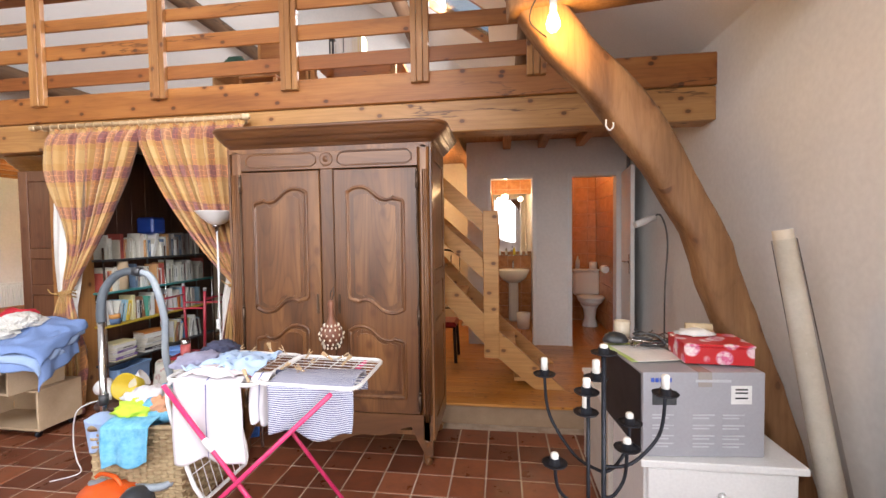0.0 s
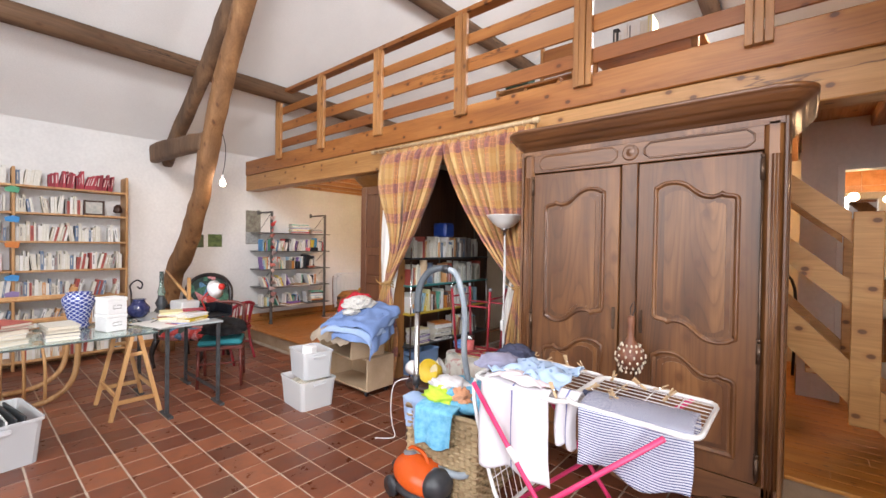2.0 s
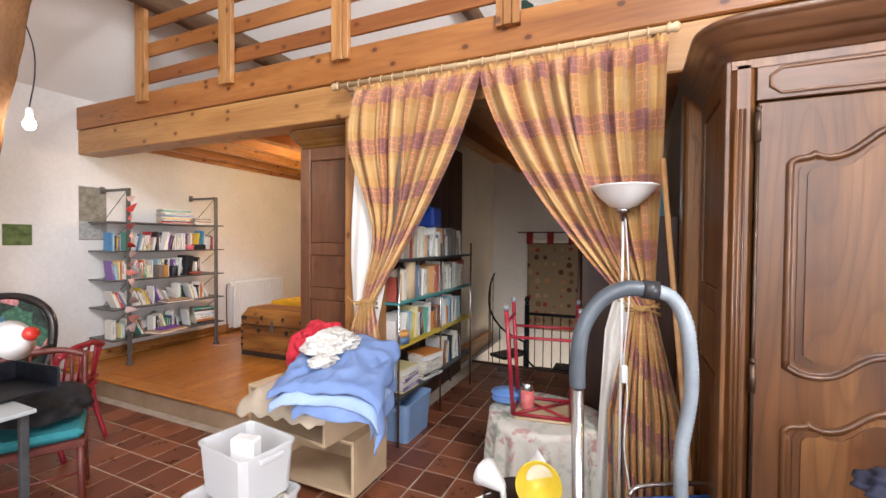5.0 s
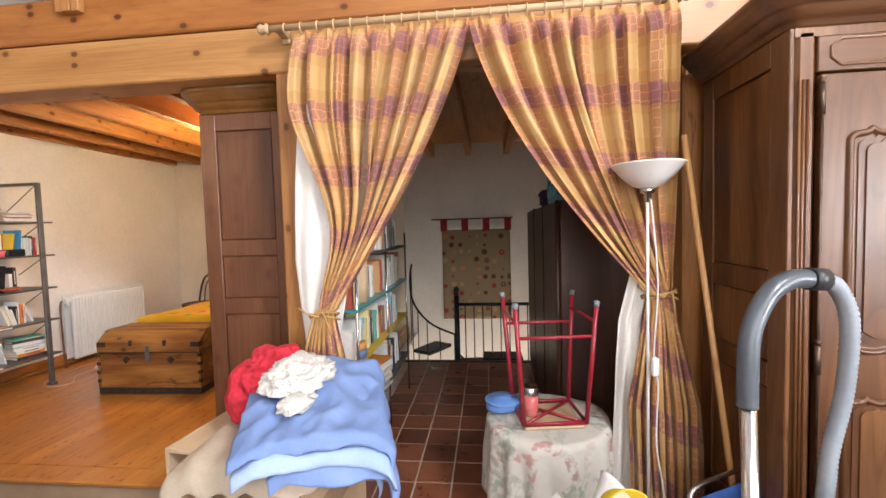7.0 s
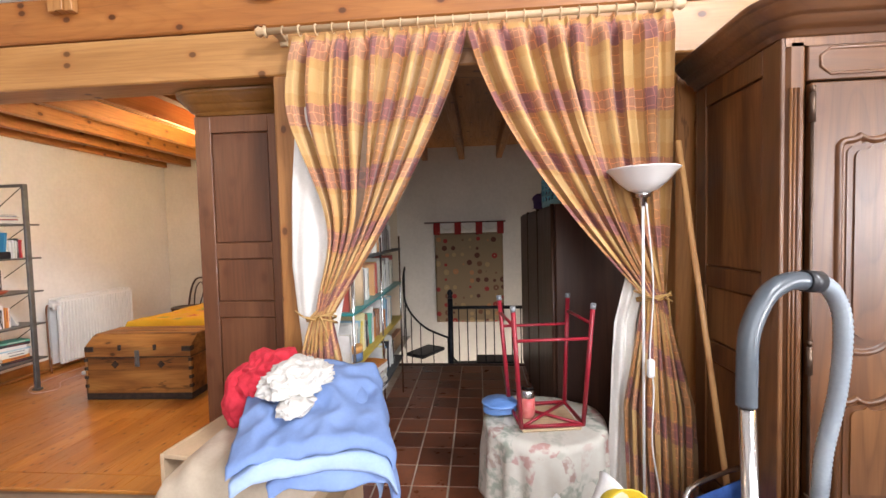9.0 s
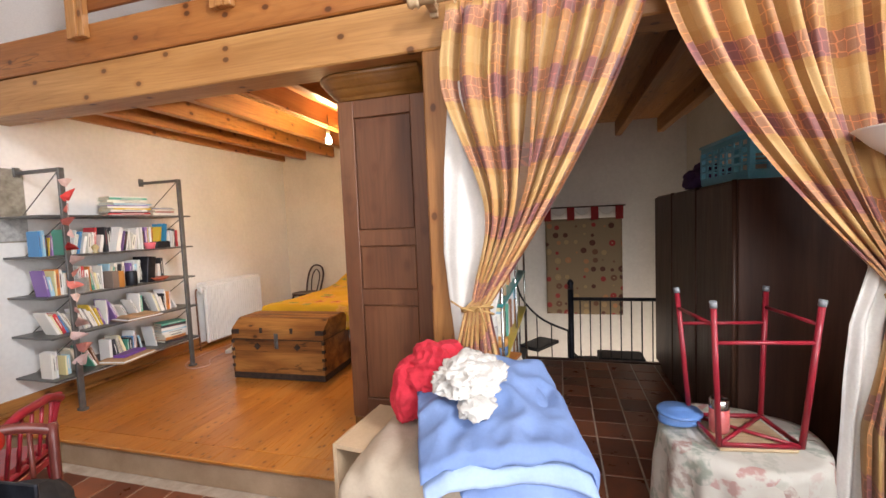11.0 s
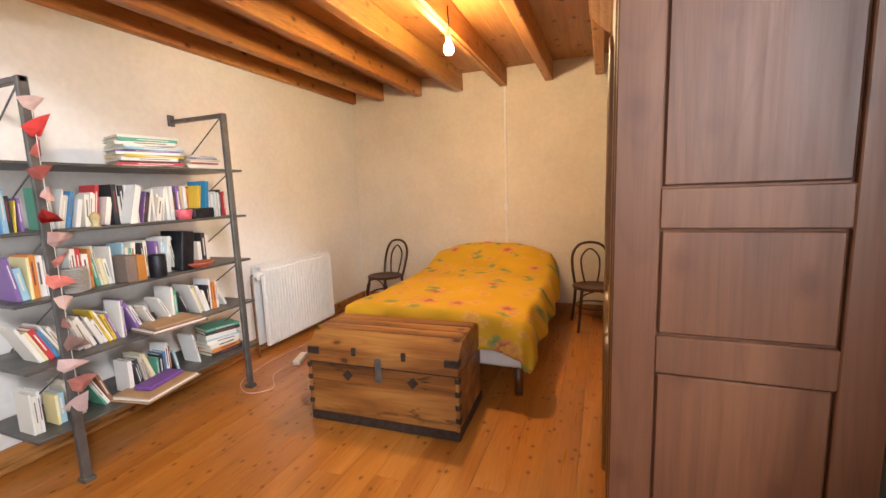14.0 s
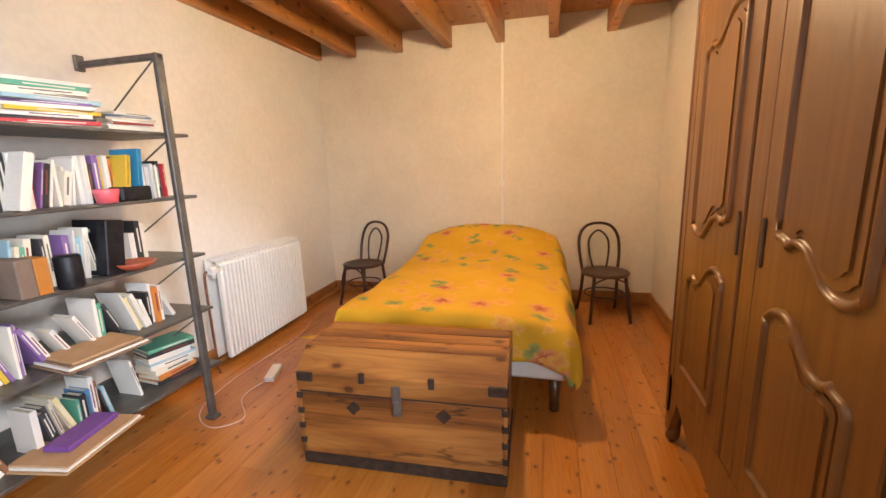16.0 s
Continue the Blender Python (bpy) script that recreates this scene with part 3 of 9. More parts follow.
def wavy(x0, x1, z, rise, flip=False, n=44):
    """A swept panel edge from x0 to x1: a small cusped shoulder at one side, a high swell at the other."""
    line = curve([(a, b, 0) for a, b in SWEEP], 3)
    if flip:
        line = [Vector((1 - p.x, p.y, 0)) for p in line[::-1]]
    return [(x0 + (x1 - x0) * p.x, z + rise * p.y) for p in line]


def inset(outline, d):
    """The outline moved inwards by d; it runs anticlockwise."""
    n, out = len(outline), []
    for i in range(n):
        a, b = Vector(outline[i - 1]), Vector(outline[(i + 1) % n])
        way = (b - a).normalized()
        out.append((outline[i][0] - way.y * d, outline[i][1] + way.x * d))
    return out


def frame_door(parent, x0, x1, z0, z1, y, flip, wood_z, split):
    """A door with an upper and a lower fielded panel inside swept mouldings."""
    door = part("door", boxes((x0, x1, y, y + 0.028, z0, z1), bevel=0.004), wood_z, parent)
    st = 0.085
    a, b = x0 + st, x1 - st
    high = wavy(a, b, z1 - 0.22, 0.11, flip)
    low = [(x, split + 0.13 - (z - split)) for x, z in wavy(a, b, split, 0.11, not flip)]
    high2 = wavy(a, b, split - 0.17, 0.115, flip)
    for outline in (low + high[::-1], [(a, z0 + 0.10), (b, z0 + 0.10)] + high2[::-1]):
        dense = []
        for p, q in zip(outline, outline[1:] + outline[:1]):
            k = max(1, int(math.hypot(q[0] - p[0], q[1] - p[1]) / 0.03))
            dense += [(p[0] + (q[0] - p[0]) * i / k, p[1] + (q[1] - p[1]) * i / k) for i in range(k)]
        bm = bmesh.new()
        rows = [[bm.verts.new((px, y - out, pz)) for px, pz in inset(dense, d)] for d, out in ((-0.006, -0.002), (-0.003, 0.007), (0.003, 0.012), (0.010, 0.011), (0.014, 0.006), (0.017, 0.001), (0.021, 0.0005))]
        for r1, r2 in zip(rows, rows[1:]):
            for k in range(len(r1)):
                bm.faces.new((r1[k], r1[(k + 1) % len(r1)], r2[(k + 1) % len(r1)], r2[k])).smooth = True
        part("panel_moulding", bm, wood_z, door)
        cx, cz = (a + b) / 2, (min(p[1] for p in dense) + max(p[1] for p in dense)) / 2
        hw, hh = (b - a) / 2, (max(p[1] for p in dense) - min(p[1] for p in dense)) / 2
        for grow, out in ((0.030, 0.004), (0.052, 0.009)):
            ring = [(cx + (px - cx) * (1 - grow / hw), cz + (pz - cz) * (1 - grow / hh)) for px, pz in dense]
            bm = prism(ring, y - out, y + 0.004)
            if grow < 0.05:
                part("panel_field", bm, wood_z, door)
        part("raised_panel", bm, wood_z, door)
    return door


def cornice(parent, x0, x1, y0, y1, z, mat):
    """A moulded cornice carried round the front and both sides."""
    prof = [(0.0, 0.0), (0.010, 0.004), (0.012, 0.016), (0.022, 0.022), (0.040, 0.034), (0.050, 0.050), (0.054, 0.056), (0.064, 0.058), (0.068, 0.066), (0.082, 0.078), (0.092, 0.094),
            (0.094, 0.100), (0.102, 0.102), (0.104, 0.118), (0.100, 0.124), (0.0, 0.126)]
    bm = bmesh.new()
    rows = []
    for out, dz in prof:
        line = [(x0 - out, y1)]
        for cx, a0 in ((x0 + 0.05, 180), (x1 - 0.05, 270)):
            for k in range(7):
                a = radians(a0 + 15 * k)
                line.append((cx + (0.05 + out) * math.cos(a), y0 + 0.05 + (0.05 + out) * math.sin(a)))
        line.append((x1 + out, y1))
        rows.append([bm.verts.new((px, py, z + dz)) for px, py in line])
    for a, b in zip(rows, rows[1:]):
        for k in range(len(a) - 1):
            bm.faces.new((a[k], a[k + 1], b[k + 1], b[k])).smooth = True
        bm.faces.new((a[-1], a[0], b[0], b[-1]))
    bm.faces.new(rows[-1])
    bm.faces.new(rows[0][::-1])
    return part("cornice", bm, mat, parent)


def armoire(label, width, depth, height, base, at, rz, wz, wx, side, medallion=True):
    """An old double-door armoire; its front faces -y, its origin is the middle of the front on the floor."""
    t = thing("armoire", label, "wardrobe", at, rz)
    w = width / 2
    part("body", boxes((-w, -w + 0.03, 0.03, depth, base, height), (w - 0.03, w, 0.03, depth, base, height), (-w, w, depth - 0.02, depth, base, height),
                       (-w, w, 0.0, depth, height - 0.03, height), (-w + 0.03, w - 0.03, 0.03, depth - 0.02, base + 0.02, base + 0.05)), side, t)
    for s in (-1, 1):
        # rounded corner stiles
        bm = boxes((s * w - (0.075 if s > 0 else 0), s * w + (0.075 if s < 0 else 0), 0.0, 0.06, base - 0.02, height), bevel=0.018)
        stile = part("corner_stile", bm, wz, t)
        for k in range(3) if medallion else ():
            part("stile_bead", bar((s * (w - 0.016 - 0.013 * k), -0.001, base + 0.12), (s * (w - 0.016 - 0.013 * k), -0.001, height - 0.17), 0.005, 6), wz, stile)
        # side panels
        for z0, z1 in ((base + 0.12, base + 0.66), (base + 0.76, base + 1.0), (base + 1.10, height - 0.10)):
            x0, x1 = (s * w, s * w + 0.010 * s) if s > 0 else (s * w - 0.010, s * w)
            part("side_panel", boxes((x0, x1, 0.10, depth - 0.09, z0, z1), bevel=0.004), side, t)
        xa, xb = (w, w + 0.016) if s > 0 else (-w - 0.016, -w)
        part("side_frame", boxes((xa, xb, 0.0, 0.095, base - 0.0, height), (xa, xb, depth - 0.085, depth, base, height), (xa, xb, 0.095, depth - 0.085, base, base + 0.115),
                                 (xa, xb, 0.095, depth - 0.085, base + 0.665, base + 0.755), (xa, xb, 0.095, depth - 0.085, base + 1.005, base + 1.095),
                                 (xa, xb, 0.095, depth - 0.085, height - 0.095, height), bevel=0.003), side, t)
    part("top_rail", boxes((-w + 0.075, w - 0.075, 0.004, 0.05, height - 0.145, height), bevel=0.003), wx, t)
    for s in (-1, 1):
        a, b = (0.075, w - 0.115) if s > 0 else (-w + 0.115, -0.075)
        ring = [(a + 0.03, 0.004, height - 0.125), (b - 0.03, 0.004, height - 0.125), (b, 0.004, height - 0.10), (b, 0.004, height - 0.065), (b - 0.03, 0.004, height - 0.04),
                (a + 0.03, 0.004, height - 0.04), (a, 0.004, height - 0.065), (a, 0.004, height - 0.10)]
        part("frieze_moulding", tube(bmesh.new(), ring, 0.006, 6, closed=True), wx, t)
    if medallion:
        bm = lathe([(0.0, 0.012), (0.014, 0.014), (0.018, 0.006), (0.032, 0.010), (0.042, 0.012), (0.046, 0.0)], 20)
        bmesh.ops.transform(bm, matrix=pose(0, 0.006, height - 0.083, 90, 0, 0), verts=bm.verts)
        part("medallion", bm, wx, t)
    part("middle_stile", boxes((-0.045, 0.045, 0.0, 0.04, base + 0.17, height - 0.145), bevel=0.006), wz, t)
    split = base + 0.80
    frame_door(t, -w + 0.08, -0.05, base + 0.17, height - 0.155, -0.004, False, wz, split)
    frame_door(t, 0.05, w - 0.08, base + 0.17, height - 0.155, -0.004, True, wz, split)
    # scalloped skirt with feet
    zs = base + 0.165
    skirt = [(-w, zs), (-w, base - 0.10), (-w + 0.05, base - 0.10), (-w + 0.09, base - 0.02)]
    n = 20
    for i in range(n + 1):
        u = -1 + 2 * i / n
        skirt.append((u * (w - 0.14), base + 0.02 - 0.045 * math.cos(u * math.pi) - 0.02 * math.cos(u * math.pi * 3)))
    skirt += [(w - 0.09, base - 0.02), (w - 0.05, base - 0.10), (w, base - 0.10), (w, zs)]
    part("skirt", prism(skirt, 0.0, 0.03), wx, t)
    for sx in (-1, 1):
        for yy in (0.03, depth - 0.04):
            bm = tube(bmesh.new(), curve([(sx * (w - 0.03), yy, base), (sx * (w - 0.04), yy, base * 0.6), (sx * (w - 0.045), yy - 0.0, 0.035), (sx * (w - 0.02), yy - 0.015, 0.022)], 4), [0.04, 0.038, 0.035, 0.031, 0.028, 0.026, 0.024, 0.024, 0.024, 0.026, 0.028, 0.026, 0.022], 8)
            part("leg", bm, wz, t)
    for s in (-1, 1) if medallion else ():
        bm = tube(bmesh.new(), [(s * (w - 0.078), -0.012, base + 0.19), (s * (w - 0.078), -0.012, height - 0.17)], 0.006, 6)
        for z in (base + 0.25, split, height - 0.24):
            tube(bm, [(s * (w - 0.078), -0.012, z - 0.05), (s * (w - 0.078), -0.012, z + 0.05)], 0.010, 8)
            tube(bm, [(s * (w - 0.078), -0.012, z + 0.05), (s * (w - 0.078), -0.012, z + 0.07)], [0.006, 0.011], 8)
        part("hinge_rod", bm, HINGE, t, "dull brown steel pin hinge rod")
    for s in (-1, 1):
        part("key_plate", boxes((s * 0.074 - 0.009, s * 0.074 + 0.009, -0.010, -0.003, split + 0.02, split + 0.15), bevel=0.004), HINGE, t, "dark iron key plate")
    cornice(t, -w - 0.016, w + 0.016, 0.0, depth, height, wx)
    return t


armoire("large carved walnut armoire with closed panelled doors on the tiles", 1.36, 0.56, 2.085, 0.17, (1.55, -0.54, 0), 0, WALNUT, WALNUT_X, WALNUT)
armoire("tall reddish armoire with two closed panelled doors on the bedroom platform", 1.25, 0.52, 1.97, 0.15, (-1.80, 0.845, PLAT), -90, CHERRY, CHERRY, WALNUT_Y, False)


# ---- curtain ----
ROD = thing("curtain_rod", "pale wooden curtain rod with rings on the pine beam", "curtain rod", (-0.25, -0.10, 2.44))
part("rod", bar((-0.95, 0, 0), (0.95, 0, 0), 0.016, 12), BEECH, ROD)
for s in (-1, 1):
    bm = lathe([(0.0, 0.05), (0.018, 0.045), (0.026, 0.03), (0.018, 0.012), (0.028, 0.0), (0.017, -0.01)], 14)
    bmesh.ops.transform(bm, matrix=pose(s * 0.95, 0, 0, 0, s * 90, 0), verts=bm.verts)
    part("finial", bm, BEECH, ROD)
    part("bracket", boxes((s * 0.90 - 0.02, s * 0.90 + 0.02, 0.0, 0.10, -0.012, 0.012), (s * 0.90 - 0.02, s * 0.90 + 0.02, 0.085, 0.098, -0.035, 0.035), bevel=0.003), BEECH, ROD)
ringb = bmesh.new()
tube(ringb, [(0, 0.024 * math.cos(a), -0.006 + 0.024 * math.sin(a)) for a in np.linspace(0, 2 * math.pi, 14, endpoint=False)], 0.0035, 6, closed=True)
first = part("ring", ringb, BEECH, ROD)
first.location = (-0.86, 0, 0)
RINGS = [-0.86 + 0.082 * k for k in range(1, 22)]
for x in RINGS:
    o = first.copy()
    scene.collection.objects.link(o)
    o.parent = ROD
    o.location = (x, 0, 0)


def curtain_material():
    m, nt, b = shader("plaid_curtain", 0.75)
    uv = node(nt, "Attribute")
    uv.attribute_name = "cloth"
    sep = node(nt, "SeparateXYZ")
    nt.links.new(uv.outputs["Vector"], sep.inputs[0])

    def stripes(sock, stops, period):
        d = node(nt, "Math")
        d.operation = "DIVIDE"
        nt.links.new(sock, d.inputs[0])
        d.inputs[1].default_value = period
        f = node(nt, "Math")
        f.operation = "FRACT"
        nt.links.new(d.outputs[0], f.inputs[0])
        return ramp(nt, f.outputs[0], stops, step=True)
    column = stripes(sep.outputs[0], [(0.0, (0, 0, 0)), (0.50, (1, 1, 1)), (0.82, (0, 0, 0))], 0.30)
    ochre = stripes(sep.outputs[0], [(0.0, (1, 1, 1)), (0.12, (0, 0, 0)), (0.40, (1, 1, 1))], 0.30)
    down = stripes(sep.outputs[1], [(0.0, (0, 0, 0)), (0.30, (1, 1, 1)), (0.62, (0, 0, 0))], 0.31)
    tint = stripes(sep.outputs[1], [(0.0, (0, 0, 0)), (0.16, (1, 1, 1)), (0.80, (0, 0, 0))], 0.30)
    pale = mix(nt, "MIX", ochre, (0.56, 0.35, 0.140), (0.47, 0.275, 0.095))
    light = mix(nt, "MIX", column, pale, (0.39, 0.185, 0.075))
    rose = mix(nt, "MIX", ochre, (0.44, 0.215, 0.115), (0.35, 0.150, 0.080))
    dark = mix(nt, "MIX", column, rose, (0.215, 0.078, 0.068))
    warmer = mix(nt, "MULTIPLY", 1.0, light, (0.93, 0.86, 0.74))
    light = mix(nt, "MIX", tint, light, warmer)
    c = mix(nt, "MIX", down, light, dark)
    vo = node(nt, "TexVoronoi", Scale=24.0, Randomness=0.35)
    vo.feature = "DISTANCE_TO_EDGE"
    nt.links.new(uv.outputs["Vector"], vo.inputs["Vector"])
    motif = ramp(nt, vo.outputs["Distance"], [(0.03, (1.9, 1.75, 1.5)), (0.07, (0.92, 0.92, 0.92))])
    c = mix(nt, "MULTIPLY", mix(nt, "LIGHTEN", 1.0, mix(nt, "MULTIPLY", 1.0, down, (0.8, 0.8, 0.8)), mix(nt, "MULTIPLY", 1.0, column, (0.75, 0.75, 0.75))), c, motif)
    weave = node(nt, "TexNoise", Scale=220.0, Detail=2.0)
    nt.links.new(uv.outputs["Vector"], weave.inputs["Vector"])
    c = mix(nt, "MULTIPLY", 0.5, c, ramp(nt, weave.outputs[0], [(0.3, (0.75, 0.75, 0.75)), (0.7, (1.1, 1.1, 1.1))]))
    nt.links.new(c, b.inputs["Base Color"])
    b.inputs["Sheen Weight"].default_value = 0.25
    bump(nt, b, weave.outputs[0], 0.3, 0.001)
    return m


PLAID = curtain_material()
LINING = mottled("white_lining_cloth", (0.70, 0.68, 0.63), (0.79, 0.77, 0.73), 0.85, 5.0, 0.1)


def drape(name, label, top0, top1, tie, side, seed, material=PLAID, y0=-0.10, width=1.7):
    """A curtain from the rod, gathered at the tie and falling free below. side: -1 ties to the left."""
    nu, nv, folds = 230, 84, 9
    ztop, ztie = 2.425, tie[1]
    bm = bmesh.new()
    layer = bm.verts.layers.float_vector.new("cloth")
    grid = []
    for i in range(nu + 1):
        u = i / nu
        # pleats a little uneven in width
        ph = u * folds * 2 * math.pi + seed + 0.9 * math.sin(u * 7.0 + seed) + 0.5 * math.sin(u * 17.0 + 2 * seed)
        col, run, last = [], 0.0, None
        for j in range(nv + 1):
            v = (j / nv) ** 1.12
            z = ztop * (1 - v) + 0.02 * v
            x_top = top0 + (top1 - top0) * u
            if z > ztie:
                s = (ztop - z) / (ztop - ztie)
                e = s ** ((1.25 if side < 0 else 1.42) if (u > 0.5) == (side < 0) else 1.9)
                k = (u if side < 0 else 1 - u)
                bow = 0.07 * math.sin(math.pi * s) * (1 if side > 0 else -1) * (k * 0.8 + 0.1)
                x = x_top * (1 - e) + (tie[0] + (u - 0.5) * 0.10) * e - bow * 0.3
                if side < 0:
                    x += 0.125 * math.exp(-((s - 0.70) / 0.24) ** 2) * (1 - u) ** 1.5
                    x -= 0.05 * math.exp(-((s - 0.25) / 0.16) ** 2) * (1 - u) ** 3
                amp = 0.048 * (1 - 0.6 * s)
            else:
                s = (ztie - z) / ztie
                x = tie[0] + (u - 0.5) * (0.10 + 0.22 * min(s * 2.2, 1)) + side * 0.03 * s
                amp = 0.018 + 0.022 * min(s * 2, 1)
            wob = noise.noise((u * 5 + seed, v * 1.6, seed)) * 2.4
            p = ph + wob * v
            ridge = 1 - 2 * abs(math.sin(p / 2)) ** 0.8
            y = y0 + amp * ridge + amp * 0.18 * math.sin(2.3 * p + 3 * wob) + 0.012 * noise.noise((u * 9, v * 5, seed))
            # pinched heading: narrow pleats standing forward under each ring
            d = ztop - z
            head = math.exp(-(d / 0.07) ** 2)
            pinch = max(0.0, math.cos(ph)) ** 10
            y = y * (1 - head) + (y0 + 0.012 - 0.042 * pinch * min(1.0, 0.35 + d * 14)) * head
            z += -0.010 * (1 - pinch) * math.exp(-(d / 0.03) ** 2)
            x += 0.006 * math.sin(2 * p) * (1 - head)
            if abs(z - ztie) < 0.10:
                y = y0 + (y - y0) * (0.45 + 5.5 * abs(z - ztie))
            here = Vector((x, 0, z))
            run += (here - last).length if last else 0.0
            last = here
            vert = bm.verts.new((x, y, z))
            vert[layer] = (u * width + seed, run + 0.06, 0)
            col.append(vert)
        grid.append(col)
    faces = []
    for i in range(nu):
        for j in range(nv):
            f = bm.faces.new((grid[i][j], grid[i + 1][j], grid[i + 1][j + 1], grid[i][j + 1]))
            f.smooth = True
            faces.append(f)
    t = thing("curtain", label, "curtain", (0, 0, 0))
    part("cloth", bm, material, t)
    return t


def tieback(parent, x, z, y=-0.10, dx=0.1):
    bm = bmesh.new()
    for k in range(3):
        ring = [(x + (0.070 + 0.003 * k) * math.cos(a), y + 0.058 * math.sin(a), z - 0.010 * k + 0.022 * math.cos(a + dx + k)) for a in np.linspace(0, 2 * math.pi, 22, endpoint=False)]
        tube(bm, ring, 0.0048, 6, closed=True)
    for dx2, dz in ((-0.11, 0.035), (0.05, -0.10)):
        tube(bm, curve([(x, y - 0.06, z - 0.01), (x + dx2 * 0.5, y - 0.075, z + 0.01), (x + dx2, y - 0.05, z + dz)], 4), 0.0045, 6)
    return part("tieback", bm, mottled("ochre_tieback", (0.36, 0.20, 0.06), (0.50, 0.31, 0.11), 0.75, 20.0, 0.2), parent, "twisted ochre tieback")


c1 = drape("curtain_w", "ochre and plum plaid curtain gathered by a tieback", -1.07, -0.225, (-0.975, 1.05), -1, 0.3)
tieback(c1, -0.975, 1.05)
c2 = drape("curtain_e", "ochre and plum plaid curtain drawn back beside the floor lamp", -0.225, 0.70, (0.61, 1.13), 1, 2.9)
tieback(c2, 0.61, 1.13)


def lining(label, pts_left, pts_right, y):
    t = thing("curtain_lining", label, "curtain")
    n = len(pts_left)

    def place(u, v):
        k = v * (n - 1)
        i = min(int(k), n - 2)
        f = k - i
        a, b = Vector(pts_left[i]).lerp(Vector(pts_left[i + 1]), f), Vector(pts_right[i]).lerp(Vector(pts_right[i + 1]), f)
        p = a.lerp(b, u)
        return (p.x, y + 0.012 * math.sin(u * 14 + v * 2) + 0.01 * noise.noise((u * 3, v * 5, 1)), p.y)
    part("cloth", sheet(20, 30, place, 0.002), LINING, t)
    return t


lining("white curtain lining showing beside the gathered curtain", [(-1.08, 2.1), (-1.12, 1.7), (-1.14, 1.3), (-1.10, 0.9), (-1.08, 0.3)], [(-0.98, 2.1), (-0.80, 1.7), (-0.84, 1.3), (-0.92, 0.9), (-0.90, 0.3)], -0.055)
lining("white curtain lining hanging beside the floor lamp", [(0.50, 1.25), (0.44, 1.0), (0.42, 0.6), (0.40, 0.1)], [(0.60, 1.25), (0.56, 1.0), (0.54, 0.6), (0.54, 0.1)], -0.07)


# ---- books ----
NOVELS = palette("pale_book_covers", [(0.74, 0.72, 0.66), (0.70, 0.66, 0.56), (0.62, 0.58, 0.48), (0.78, 0.77, 0.74), (0.55, 0.50, 0.40), (0.76, 0.74, 0.70), (0.30, 0.28, 0.26), (0.40, 0.08, 0.06), (0.72, 0.70, 0.62), (0.14, 0.20, 0.30), (0.60, 0.32, 0.14), (0.72, 0.68, 0.58)])
COLOURS = palette("bright_book_covers", [(0.74, 0.73, 0.70), (0.50, 0.04, 0.05), (0.76, 0.75, 0.70), (0.025, 0.025, 0.03), (0.76, 0.75, 0.73), (0.72, 0.70, 0.62), (0.07, 0.24, 0.48), (0.74, 0.73, 0.70), (0.70, 0.50, 0.06), (0.76, 0.75, 0.73), (0.05, 0.05, 0.06), (0.70, 0.68, 0.64), (0.62, 0.58, 0.48), (0.75, 0.74, 0.72), (0.60, 0.22, 0.05), (0.03, 0.03, 0.035), (0.70, 0.67, 0.60), (0.10, 0.36, 0.26), (0.76, 0.75, 0.74), (0.30, 0.50, 0.62), (0.72, 0.71, 0.68), (0.28, 0.13, 0.07), (0.74, 0.66, 0.36), (0.76, 0.75, 0.74), (0.22, 0.13, 0.36)])
REDS = palette("red_book_covers", [(0.30, 0.012, 0.03), (0.36, 0.015, 0.04), (0.26, 0.01, 0.025), (0.40, 0.03, 0.05)])


def book_mesh(name, mat):
    """A unit book: thickness along x, depth along y with the spine at y=0, height along z; boards, spine and pages."""
    bm = boxes((0, 0.09, 0, 1, 0, 1), (0.91, 1, 0, 1, 0, 1), (0.09, 0.91, 0, 0.035, 0, 1), bevel=0.0)
    k = len(bm.faces)
    box(bm, 0.09, 0.91, 0.035, 0.96, 0.02, 0.975)
    # a title band, slightly proud of the spine
    me = bpy.data.meshes.new(name)
    for i, f in enumerate(list(bm.faces)):
        f.material_index = 0 if i < k else 1
    box(bm, 0.36, 0.62, -0.004, 0.003, 0.30, 0.84)
    for f in list(bm.faces)[k + 6:]:
        f.material_index = 2
    bm.to_mesh(me)
    bm.free()
    me.materials.append(mat)
    me.materials.append(PAGES)
    me.materials.append(SPINE)
    return me


SPINE = palette("spine_label", [(0.70, 0.68, 0.62), (0.12, 0.12, 0.12), (0.76, 0.74, 0.70), (0.20, 0.05, 0.05), (0.66, 0.63, 0.55), (0.72, 0.70, 0.66)])
BOOK = {"novels": book_mesh("book", NOVELS), "colours": book_mesh("book", COLOURS), "reds": book_mesh("book", REDS)}
BOOKLABEL = {"novels": "pale paperback book standing upright on a shelf", "colours": "book with a coloured cover standing on a shelf", "reds": "dark red bound volume standing on the top shelf"}


JOINED = {}
JOIN_GROUPS = ("books in the pine bookcase", "books on the hall shelf", "books on the loft floor", "books in the loft shelf")


def book(kind, m, sx, sy, sz, group, label=""):
    if group in JOIN_GROUPS:
        JOINED.setdefault((group, kind), []).append(m @ Matrix.Diagonal((sx, sy, sz, 1)))
        return None
    ob = new("book", BOOK[kind])
    ob.matrix_basis = m @ Matrix.Diagonal((sx, sy, sz, 1))
    return tagged(ob, label or BOOKLABEL[kind], "book", group)


